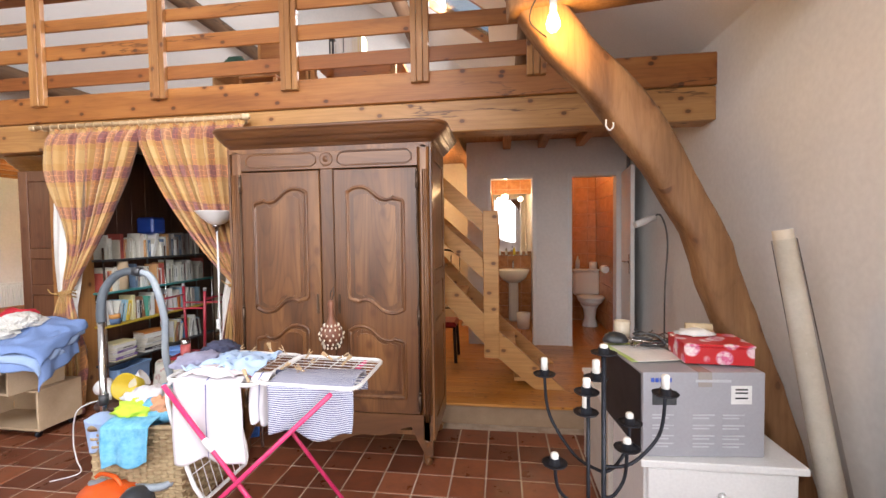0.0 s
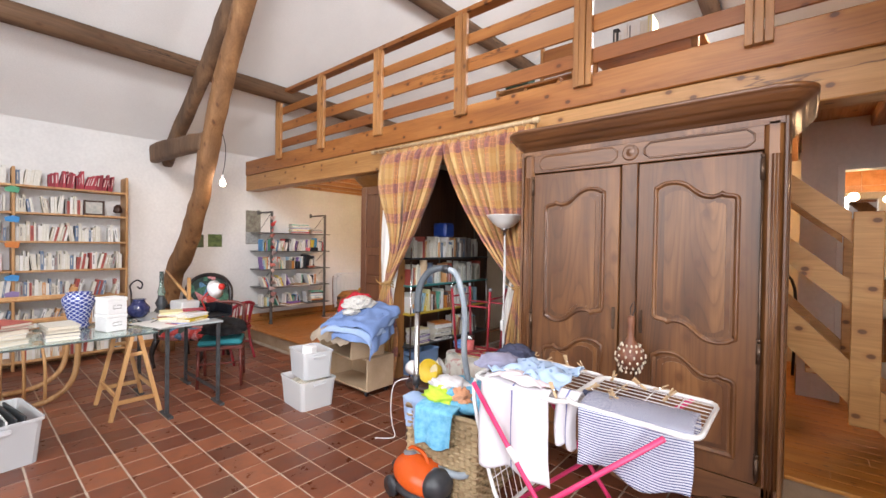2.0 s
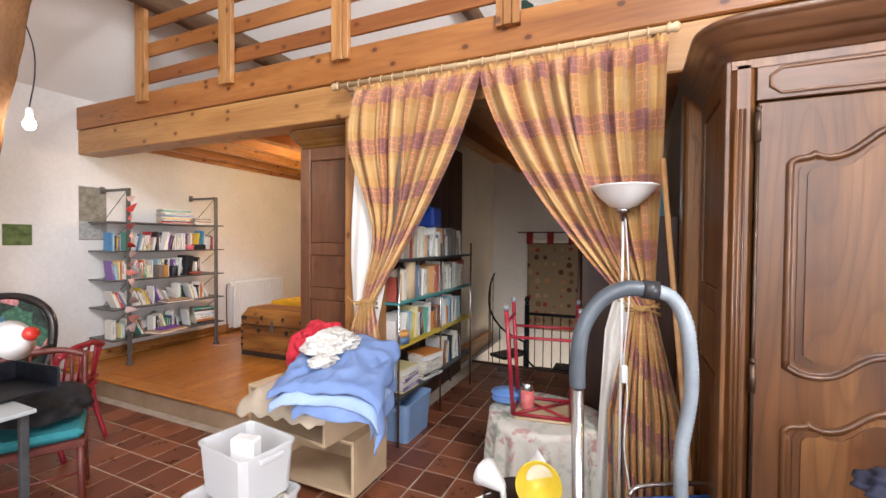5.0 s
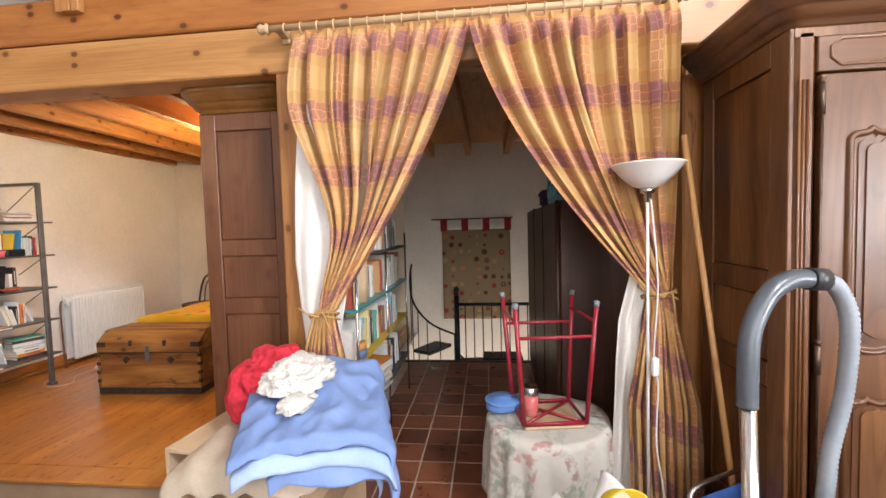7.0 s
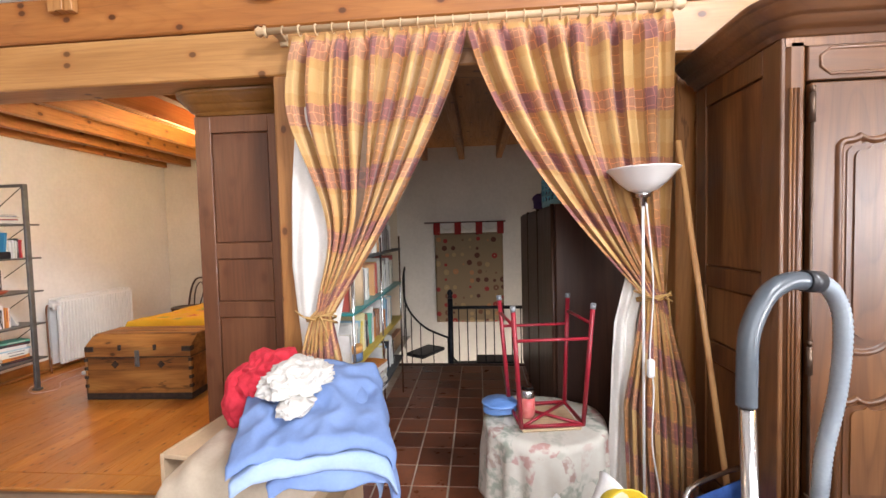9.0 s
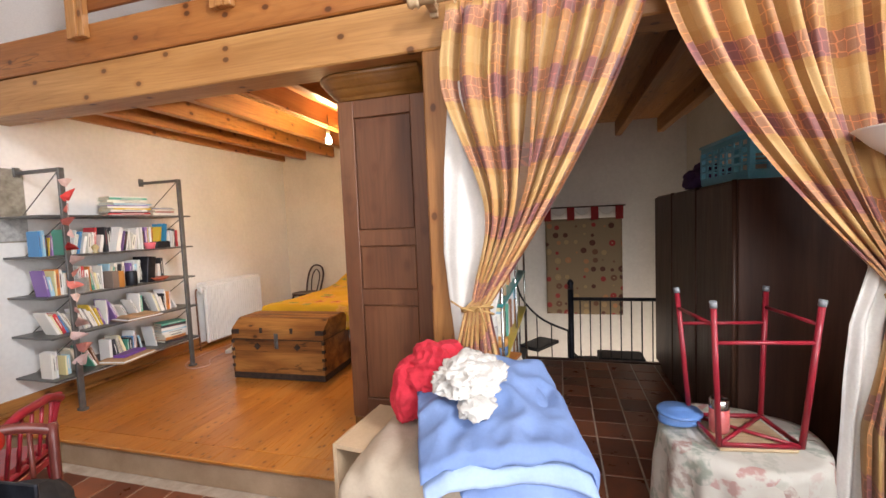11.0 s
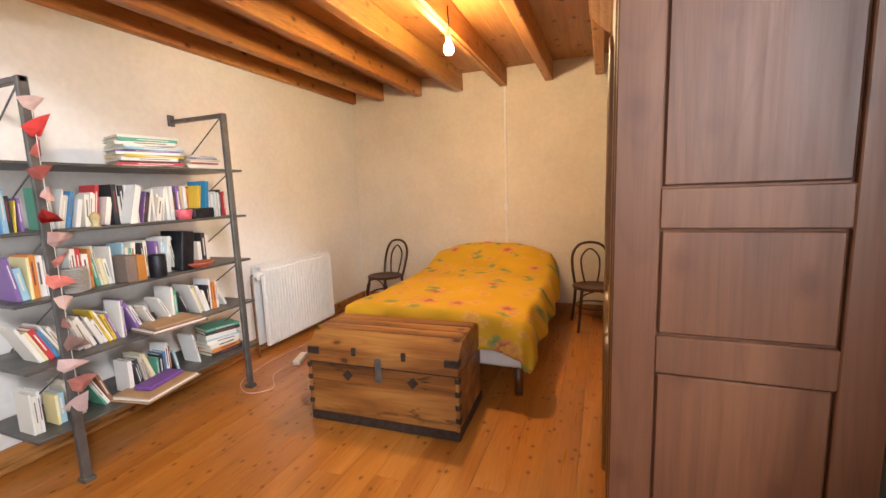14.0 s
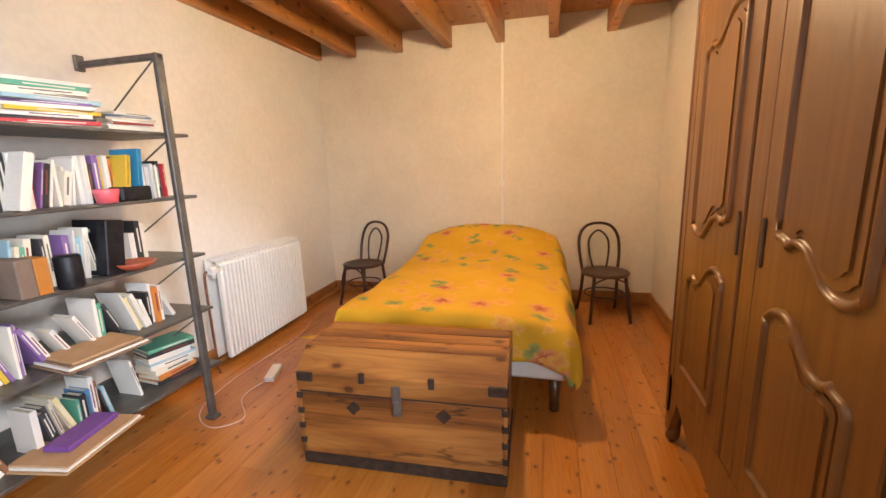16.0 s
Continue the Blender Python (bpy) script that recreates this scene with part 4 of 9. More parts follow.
def joined_books():
    """The far books, one mesh for each shelf and kind, with a colour pick for each book."""
    rnd = random.Random(31)
    for (group, kind), places in JOINED.items():
        bm = bmesh.new()
        pick = bm.verts.layers.float.new("pick")
        for m in places:
            b2 = bmesh.new()
            b2.from_mesh(BOOK[kind])
            k = rnd.random()
            table = {v: bm.verts.new(m @ v.co) for v in b2.verts}
            for v in table.values():
                v[pick] = k
            for f in b2.faces:
                nf = bm.faces.new([table[v] for v in f.verts])
                nf.material_index = f.material_index
            b2.free()
        me = bpy.data.meshes.new("books")
        bm.to_mesh(me)
        bm.free()
        for mat in BOOK[kind].materials:
            me.materials.append(mat)
        tagged(new("books", me), "many books packed upright, " + group, "books", "", "stuff")


def row_of_books(kind, origin, rz, length, hmin, hmax, depth, seed, group, lean=0.12, gaps=0.05, thick=(0.012, 0.034), tilts=(0, 0, 7, 12, 16, -8)):
    """Books side by side from origin along the turned x axis, their spines facing the turned -y."""
    rnd = random.Random(seed)
    x, base = 0.0, pose(*origin, 0, 0, rz)
    tilt = 0.0
    while x < length - 0.05:
        th, h = rnd.uniform(*thick), rnd.uniform(hmin, hmax)
        if rnd.random() < 0.14:
            h = rnd.uniform(hmin * 0.85, hmin)
        if rnd.random() < gaps:
            x += rnd.uniform(0.03, 0.10)
        if rnd.random() < lean:
            was, tilt = tilt, rnd.choice(tilts)
            if tilt < 0 and was > tilt:
                x += h * (math.sin(radians(-tilt)) - math.sin(radians(-min(was, 0)))) * 0.9
        if tilt > 0:
            m = base @ pose(x, rnd.uniform(0, 0.02), 0, 0, tilt, 0)
            m = base @ Matrix.Translation((x, rnd.uniform(0, 0.02), th * math.sin(radians(tilt)))) @ pose(0, 0, 0, 0, tilt, 0)
            step = th / math.cos(radians(tilt)) + 0.001
            if rnd.random() < 0.2:
                tilt = 0
                step += h * math.sin(radians(8))
        elif tilt < 0:
            m = base @ Matrix.Translation((x + h * math.sin(radians(-tilt)) * 0.0, rnd.uniform(0, 0.02), 0)) @ pose(0, 0, 0, 0, tilt, 0)
            step = th / math.cos(radians(tilt)) + 0.001
            if rnd.random() < 0.3:
                tilt = 0
        else:
            m = base @ pose(x, rnd.uniform(0, 0.025), 0)
            step = th + 0.001
        if x + step > length:
            break
        book(kind, m, th, min(depth, h * 0.72) * rnd.uniform(0.85, 1), h, group)
        x += step


def stack_of_books(kind, at, rz, n, seed, group, size=(0.16, 0.23), label="", thick=(0.012, 0.03)):
    rnd = random.Random(seed)
    z = at[2]
    for _ in range(n):
        th = rnd.uniform(*thick)
        m = pose(at[0], at[1], z, 0, 0, rz + rnd.uniform(-9, 9)) @ pose(-size[1] / 2, size[0] / 2, 0, 0, 90, 0) @ Matrix.Translation((-th, -size[0], 0))
        book(kind, m, th, size[0] * rnd.uniform(0.9, 1), size[1] * rnd.uniform(0.85, 1), group, label or "book lying flat in a pile")
        z += th + 0.0005
    return z


# ---- bedroom ----
# steel ladder shelf against the side wall
sx = -4.01
shelf = thing("steel_shelf", "grey steel ladder shelf with five loaded shelves against a wall", "shelf", (sx, 0.68, PLAT))
for y in (0.20 - 0.68, 1.16 - 0.68):
    part("upright", boxes((-0.012, 0.012, y - 0.019, y + 0.019, 0.0, 1.77), (-0.03, 0.03, y - 0.024, y + 0.024, 0, 0.02), bevel=0.003), STEEL_DARK, shelf)
    part("wall_arm", boxes((-0.445, 0.012, y - 0.014, y + 0.014, 1.745, 1.77), (-0.46, -0.44, y - 0.02, y + 0.02, 1.73, 1.80), bevel=0.003), STEEL_DARK, shelf)
    for z0, z1 in ((1.435, 1.75), (1.145, 1.40), (0.855, 1.11), (0.57, 0.83), (0.265, 0.54)):
        part("brace", bar((-0.44, y, z0), (-0.02, y, z1), 0.004, 6), STEEL_DARK, shelf)
SHELF_Z = [1.435, 1.145, 0.855, 0.57, 0.265]
for z in SHELF_Z:
    part("shelf", boxes((-0.43, -0.014, -0.62, 0.60, z - 0.014, z), bevel=0.003), STEEL_DARK, shelf)
G = "books on the steel shelf"
zs = [z + PLAT for z in SHELF_Z]
Y0, Y1 = 0.09, 1.26
stack_of_books("colours", (-4.19, 0.78, zs[0]), 78, 12, 3, G, (0.22, 0.31), "magazine lying in a pile on the top shelf", (0.006, 0.018))
stack_of_books("novels", (-4.19, 1.10, zs[0]), 85, 9, 4, G, (0.16, 0.21), "pale booklet lying in a pile on the top shelf", (0.005, 0.012))
row_of_books("colours", (-4.10, Y0, zs[1]), 90, 0.93, 0.15, 0.20, 0.14, 11, G, 0.30, 0.05, (0.006, 0.026), (0, 8, 12, 5))
row_of_books("colours", (-4.11, 1.04, zs[1]), 90, 0.20, 0.14, 0.17, 0.13, 15, G, 0.0, 0.0, (0.008, 0.016))
row_of_books("colours", (-4.10, Y0, zs[2]), 90, 1.00, 0.15, 0.21, 0.14, 12, G, 0.22, 0.06, (0.006, 0.028), (0, 0, -8, 6))
row_of_books("colours", (-4.10, Y0, zs[3]), 90, 1.08, 0.15, 0.20, 0.14, 13, G, 0.35, 0.03, (0.006, 0.024), (-14, -22, -26, -18))
row_of_books("colours", (-4.10, Y0, zs[4]), 90, 0.84, 0.15, 0.20, 0.14, 14, G, 0.35, 0.06, (0.006, 0.026), (-10, -18, 0, -24))
for yy, hh, th, lab, lean, cc in ((0.99, 0.215, 0.05, "large blue book standing on the steel shelf", 6, (0.03, 0.24, 0.46)), (0.93, 0.19, 0.05, "yellow book leaning on a blue book", 9, (0.68, 0.47, 0.05)), (0.56, 0.20, 0.075, "large white book leaning on the steel shelf", 14, (0.74, 0.73, 0.70))):
    o = thing("large_book", lab, "book", (-4.04, yy, zs[1] + 0.003))
    bmb = boxes((-0.15, 0, 0, 0.012, 0, hh), (-0.15, 0, th * 0.4 - 0.012, th * 0.4, 0, hh), (-0.004, 0, 0.012, th * 0.4 - 0.012, 0, hh))
    bmesh.ops.transform(bmb, matrix=pose(0, 0, 0, -lean, 0, 0), verts=bmb.verts)
    part("cover", bmb, mottled("large_cover", cc, tuple(c_ * 1.05 for c_ in cc), 0.45, 8, 0.03), o)
t = thing("black_binder", "wide black binder leaning on the steel shelf", "binder", (-4.04, 0.80, zs[2] + 0.003))
bmb = boxes((-0.18, 0, 0, 0.075, 0, 0.225), bevel=0.004)
bmesh.ops.transform(bmb, matrix=pose(0, 0, 0, -7, 0, 0), verts=bmb.verts)
part("cover", bmb, IRON, t)
t = thing("box_file", "tan and grey box files on the steel shelf", "file", (-4.02, 0.50, zs[2]))
part("cover", boxes((-0.12, 0, 0, 0.05, 0, 0.135), bevel=0.003), mottled("grey_brown_card", (0.16, 0.12, 0.10), (0.22, 0.17, 0.14), 0.6), t)
part("cover", boxes((-0.12, 0, 0.052, 0.095, 0, 0.13), bevel=0.003), mottled("tan_card", (0.42, 0.17, 0.03), (0.50, 0.22, 0.05), 0.6), t)
t = thing("brown_jar", "dark round tin on the steel shelf", "tin", (-4.03, 0.66, zs[2]))
part("body", lathe([(0, 0), (0.038, 0), (0.040, 0.005), (0.040, 0.115), (0.036, 0.12), (0, 0.12)], 20), IRON, t)
t = thing("glass_trinkets", "small glass ornament on the steel shelf", "ornament", (-4.03, 0.40, zs[1]))
part("body", lathe([(0, 0), (0.024, 0), (0.012, 0.012), (0.022, 0.035), (0.024, 0.05), (0.008, 0.065), (0, 0.07)], 16), mottled("brass_glass", (0.45, 0.36, 0.16), (0.6, 0.5, 0.3), 0.25, 20), t)
t = thing("purple_folder", "purple folder lying over a cardboard file on the lowest shelf", "folder", (-4.03, 0.60, zs[4] + 0.028), 12)
part("cover", boxes((-0.06, 0.04, -0.11, 0.11, 0, 0.022), bevel=0.003), mottled("purple_card", (0.16, 0.06, 0.30), (0.20, 0.09, 0.36), 0.5), t)
stack_of_books("colours", (-4.18, 1.10, zs[4]), 80, 8, 5, G, (0.16, 0.22))
BROWNCARD = mottled("brown_card", (0.20, 0.12, 0.075), (0.28, 0.18, 0.12), 0.7, 9)
TANCARD = mottled("tan_cardboard", (0.40, 0.25, 0.13), (0.48, 0.31, 0.18), 0.75, 9)
for name_, lab, at_, rz_, sz, mats in (("album", "flat brown album lying on the shelf edge", (-4.05, 0.70, zs[3] + 0.001), -6, (0.11, 0.15), (BROWNCARD, PAPER, BROWNCARD, TANCARD)),
                                       ("card_file", "open tan cardboard file lying on the lowest shelf", (-4.04, 0.58, zs[4] + 0.001), 10, (0.12, 0.17), (TANCARD, PAPER, TANCARD))):
    o = thing(name_, lab, "file", at_, rz_)
    for k, m_ in enumerate(mats):
        part("cover" if k % 2 == 0 else "sheets", boxes((-sz[0] + 0.006 * k, sz[0] - 0.004 * k, -sz[1] + 0.008 * k, sz[1] - 0.010 * k, 0.0085 * k, 0.0085 * k + 0.008), bevel=0.001), m_, o)
bm = lathe([(0, 0), (0.035, 0), (0.045, 0.05), (0.042, 0.055), (0.038, 0.05), (0.0, 0.01)], 16)
t = thing("bowl", "small pink plastic bowl on the steel shelf", "bowl", (-4.05, 0.86, zs[1]))
part("shell", bm, mottled("pink_plastic", (0.70, 0.12, 0.16), (0.76, 0.16, 0.20), 0.35, 9), t)
t = thing("box", "small black box on the steel shelf", "box", (-4.06, 0.97, zs[1]))
part("shell", boxes((-0.04, 0.04, -0.07, 0.07, 0, 0.06), bevel=0.008), IRON, t)
t = thing("dish", "red painted wooden dish on the steel shelf", "dish", (-4.05, 0.92, zs[2]))
part("shell", lathe([(0, 0.005), (0.03, 0), (0.06, 0.012), (0.085, 0.035), (0.08, 0.037), (0.05, 0.018), (0, 0.012)], 20), mottled("red_lacquer", (0.30, 0.05, 0.03), (0.42, 0.11, 0.05), 0.3, 40), t)
t = thing("cup_stack", "stack of grey ceramic plates on the steel shelf", "plates", (-4.08, 0.30, zs[2]))
STONEWARE = mottled("grey_ceramic", (0.42, 0.42, 0.40), (0.55, 0.54, 0.52), 0.4, 20)
for i in range(13):
    part("plate", lathe([(0, 0.0085 * i), (0.040, 0.0085 * i), (0.060, 0.0085 * i + 0.006), (0.060, 0.0085 * i + 0.008), (0, 0.0085 * i + 0.0035)], 20), STONEWARE, t)
t = thing("garland", "garland of red and pink paper birds hung on the steel upright", "garland", (sx + 0.03, 0.205, PLAT))
part("string", bar((0, 0, 0.35), (0, 0, 1.68), 0.0015, 5), PAPER, t)
BIRDS = palette("paper_birds", [(0.76, 0.36, 0.32), (0.66, 0.06, 0.06), (0.78, 0.52, 0.50), (0.74, 0.24, 0.20), (0.78, 0.60, 0.58)], 0.8)
rnd = random.Random(5)
wing = bmesh.new()
vs = [wing.verts.new(p) for p in ((0, -0.045, 0.02), (0.012, 0, 0), (0, 0.05, 0.03), (0.004, 0.012, 0.035), (0.0, -0.01, 0.03), (0.006, 0.0, -0.03), (0.006, -0.03, -0.018))]
for f in ((0, 1, 4), (1, 3, 4), (1, 2, 3), (1, 6, 5), (0, 6, 1), (1, 5, 2)):
    wing.faces.new([vs[i] for i in f])
bmesh.ops.solidify(wing, geom=wing.faces[:], thickness=0.003)
first = part("paper_bird", wing, BIRDS, t)
first.location = (0, 0, 1.66)
for k in range(1, 15):
    o = first.copy()
    scene.collection.objects.link(o)
    o.parent = t
    o.matrix_basis = pose(rnd.uniform(-0.01, 0.012), rnd.uniform(-0.012, 0.012), 1.66 - 0.092 * k, rnd.uniform(-50, 50), rnd.uniform(-30, 30), rnd.uniform(-40, 40)) @ Matrix.Scale(rnd.uniform(0.8, 1.35), 4)

# radiator
rad = thing("radiator", "white ribbed panel radiator on the side wall", "radiator", (-4.33, 2.10, PLAT + 0.06))
part("body", boxes((-0.02, 0.015, -0.43, 0.43, 0, 0.64), bevel=0.006), WHITEMETAL, rad)
ribm = boxes((0.015, 0.042, -0.007, 0.007, 0.02, 0.62), bevel=0.004)
rib = part("rib", ribm, WHITEMETAL, rad)
rib.location = (0, -0.408, 0)
for k in range(1, 25):
    o = rib.copy()
    scene.collection.objects.link(o)
    o.parent = rad
    o.location = (0, -0.408 + 0.034 * k, 0)
part("top_grille", boxes(*[(-0.10 + 0.0, 0.03, -0.42 + 0.04 * k, -0.405 + 0.04 * k, 0.642, 0.655) for k in range(21)], (-0.10, -0.09, -0.43, 0.43, 0.0, 0.655)), WHITEMETAL, rad)
part("bracket", boxes((-0.14, -0.02, -0.3, -0.27, 0.1, 0.6), (-0.14, -0.02, 0.27, 0.3, 0.1, 0.6)), WHITEMETAL, rad)
bm = bar((0.0, -0.43, 0.60), (0.0, -0.50, 0.60), 0.022, 12)
part("valve", tube(bm, [(0.0, -0.47, 0.60), (0.0, -0.47, 0.55)], 0.014, 8), WHITEMETAL, rad)
bm = tube(bmesh.new(), curve([(0.0, -0.52, 0.60), (-0.01, -0.535, 0.55), (-0.01, -0.53, 0.1), (-0.01, -0.52, -0.06)], 4), 0.008, 6)
part("pipe", bm, mottled("copper_pipe", (0.20, 0.10, 0.06), (0.30, 0.15, 0.09), 0.5, 20, metal=0.6), rad)

# baseboards
for nm, b in (("baseboard", (XL + 0.003, XL + 0.021, -0.13, YB - 0.02, PLAT, PLAT + 0.11)), ("baseboard", (XL + 0.021, -1.46, YB - 0.04, YB - 0.022, PLAT, PLAT + 0.11)), ("baseboard", (-1.48, -1.462, 1.97, YB - 0.04, PLAT, PLAT + 0.11)),
              ("baseboard", (XL + 0.003, XL + 0.021, YF, -0.14, 0, 0.10)), ("baseboard", (XR - 0.021, XR - 0.003, YF, 0.09, 0, 0.10))):
    structure(nm, boxes(b, bevel=0.003), PINE_Y, "stained pine baseboard")
structure("quarter_round", boxes((XL + 0.021, XL + 0.05, -0.13, YB - 0.04, PLAT, PLAT + 0.035), bevel=0.012), PINE_Y, "stained pine strip along the wall")

# trunk
tr = thing("trunk", "old wooden trunk with iron bands, closed lid, on the floorboards", "trunk", (-2.91, 0.98, PLAT), 2.0)
w, d = 0.43, 0.46
part("body", boxes((-w, w, 0, d, 0.01, 0.34), bevel=0.006), TRUNKWOOD, tr)
lid = [(-0.006, 0.35), (-0.006, 0.425), (0.09, 0.505), (d - 0.09, 0.505), (d + 0.006, 0.425), (d + 0.006, 0.35)]
LID = part("lid", prism(lid, -w - 0.006, w + 0.006, "yz"), TRUNKWOOD, tr)
for y0 in (0.093, 0.183, 0.275):
    part("lid_slat", boxes((-w, w, y0, y0 + 0.086, 0.502, 0.511), bevel=0.003), TRUNKWOOD, LID)
RUST = mottled("rusty_iron", (0.035, 0.028, 0.025), (0.075, 0.05, 0.038), 0.6, 30, 0.3, 0.5)
part("base_band", boxes((-w - 0.004, w + 0.004, -0.006, 0.0, 0.005, 0.055), (w, w + 0.006, 0.0, d, 0.005, 0.055), (-w - 0.006, -w, 0.0, d, 0.005, 0.055)), RUST, tr, "rusty iron band")
for s in (-1, 1):
    for z0, z1 in ((0.055, 0.34),):
        part("corner_strip", boxes((s * w - 0.008, s * w + 0.008, -0.008, 0.012, z0, z1), bevel=0.003), TRUNKWOOD, tr)
    for z in (0.10, 0.17, 0.24, 0.31):
        part("corner_cleat", boxes((s * w - 0.013, s * w + 0.013, -0.011, 0.02, z, z + 0.028), bevel=0.003), RUST, tr, "iron corner cleat")
    part("lid_corner", boxes((s * (w - 0.03) - 0.035, s * (w - 0.03) + 0.04, -0.012, 0.04, 0.39, 0.43), bevel=0.004), RUST, tr, "iron lid corner")
    x = s * 0.19
    bm = prism([(x - 0.03, 0.285), (x, 0.255), (x + 0.03, 0.285), (x, 0.315)], -0.008, 0.0)
    part("diamond_plate", bm, RUST, tr, "diamond-shaped iron plate")
    part("hasp", boxes((s * 0.145 - 0.012, s * 0.145 + 0.012, -0.014, 0.0, 0.40, 0.445), bevel=0.003), RUST, tr, "iron hasp")
bm = boxes((-0.018, 0.018, -0.016, -0.006, 0.27, 0.40), (-0.012, 0.012, -0.024, -0.014, 0.29, 0.34), bevel=0.003)
part("lock", bm, STEEL_DARK, tr, "iron lock clasp")
# solid strip in the dark iron colour, painting the shade between body and lid
part("seam", boxes((-w - 0.001, w + 0.001, -0.001, d, 0.34, 0.35)), RUST, tr, "dark strip filling the gap under the lid in place of its shade")

# bed
bed = thing("bed", "double bed under a yellow flowered duvet, on wooden legs", "bed", (-2.79, 1.45, PLAT))
part("base", boxes((-0.60, 0.56, 0.06, 1.86, 0.19, 0.36), bevel=0.02), LINING, bed, "white padded bed base")
part("mattress", boxes((-0.60, 0.56, 0.06, 1.86, 0.365, 0.46), bevel=0.03), LINING, bed, "white mattress")
for x in (-0.5, 0.50):
    for y in (0.13, 1.78):
        part("leg", lathe([(0, 0), (0.026, 0), (0.032, 0.19), (0, 0.19)], 14, at=(x, y, 0)), WALNUT, bed, "turned wooden bed leg")


def duvet_material():
    m, nt, b = shader("flowered_duvet", 0.8)
    tc = node(nt, "TexCoord")
    c = None
    flat = node(nt, "SeparateXYZ")
    nt.links.new(tc.outputs["Object"], flat.inputs[0])
    along = node(nt, "Math")
    nt.links.new(flat.outputs[1], along.inputs[0])
    nt.links.new(flat.outputs[2], along.inputs[1])
    place = node(nt, "CombineXYZ")
    nt.links.new(flat.outputs[0], place.inputs[0])
    nt.links.new(along.outputs[0], place.inputs[1])
    v = place.outputs[0]
    n = node(nt, "TexNoise", Scale=3.0, Detail=4.0)
    nt.links.new(v, n.inputs["Vector"])
    c = ramp(nt, n.outputs[0], [(0.3, (0.55, 0.31, 0.009)), (0.7, (0.65, 0.385, 0.015))])
    warp = node(nt, "TexNoise", Scale=26.0, Detail=2.0)
    nt.links.new(v, warp.inputs["Vector"])
    add = node(nt, "MixRGB")
    add.blend_type = "LINEAR_LIGHT"
    add.inputs[0].default_value = 0.02
    nt.links.new(v, add.inputs[1])
    nt.links.new(warp.outputs["Color"], add.inputs[2])
    for scale, size, lobes, thin, keep, inner, outer, seed in (
            (3.4, 0.072, 2.5, 0.45, 0.50, (0.34, 0.055, 0.035), (0.62, 0.26, 0.12), 0.0), (4.6, 0.060, 2.0, 0.4, 0.45, (0.58, 0.25, 0.07), (0.64, 0.36, 0.08), 4.0),
            (5.6, 0.055, 1.0, 0.15, 0.45, (0.13, 0.20, 0.07), (0.28, 0.32, 0.08), 9.0), (8.0, 0.035, 1.5, 0.3, 0.6, (0.60, 0.30, 0.06), (0.66, 0.36, 0.08), 13.0)):
        mp = node(nt, "Mapping")
        mp.inputs["Location"].default_value = (seed, seed * 0.7, 0.4)
        nt.links.new(add.outputs[0], mp.inputs["Vector"])
        vo = node(nt, "TexVoronoi", Scale=scale, Randomness=0.8)
        vo.voronoi_dimensions = "2D"
        nt.links.new(mp.outputs[0], vo.inputs["Vector"])
        away = node(nt, "VectorMath")
        away.operation = "SUBTRACT"
        nt.links.new(mp.outputs[0], away.inputs[0])
        nt.links.new(vo.outputs["Position"], away.inputs[1])
        sep = node(nt, "SeparateXYZ")
        nt.links.new(away.outputs[0], sep.inputs[0])
        pick = node(nt, "SeparateXYZ")
        nt.links.new(vo.outputs["Color"], pick.inputs[0])

        def calc(op, p, q=None):
            n_ = node(nt, "Math")
            n_.operation = op
            for sock, val in zip(n_.inputs, (p, q)):
                if isinstance(val, (int, float)):
                    sock.default_value = val
                elif val is not None:
                    nt.links.new(val, sock)
            return n_.outputs[0]
        angle = calc("ADD", calc("ARCTAN2", sep.outputs[1], sep.outputs[0]), calc("MULTIPLY", pick.outputs[1], 6.3))
        petal = calc("POWER", calc("ABSOLUTE", calc("COSINE", calc("MULTIPLY", angle, lobes))), 0.7)
        reach = calc("MULTIPLY", calc("ADD", calc("MULTIPLY", petal, 1 - thin), thin), size)
        inside = calc("DIVIDE", calc("SQRT", calc("ADD", calc("MULTIPLY", sep.outputs[0], sep.outputs[0]), calc("MULTIPLY", sep.outputs[1], sep.outputs[1]))), reach)
        some = ramp(nt, pick.outputs[0], [(0.0, (0, 0, 0)), (keep, (1, 1, 1))], step=True)
        mask = mix(nt, "MULTIPLY", 1.0, ramp(nt, inside, [(0.88, (0.9, 0.9, 0.9)), (1.0, (0, 0, 0))]), some)
        c = mix(nt, "MIX", mask, c, ramp(nt, inside, [(0.15, inner), (0.75, outer)]))
    nt.links.new(c, b.inputs["Base Color"])
    wv = node(nt, "TexNoise", Scale=150.0)
    nt.links.new(v, wv.inputs["Vector"])
    bump(nt, b, wv.outputs[0], 0.2, 0.001)
    return m


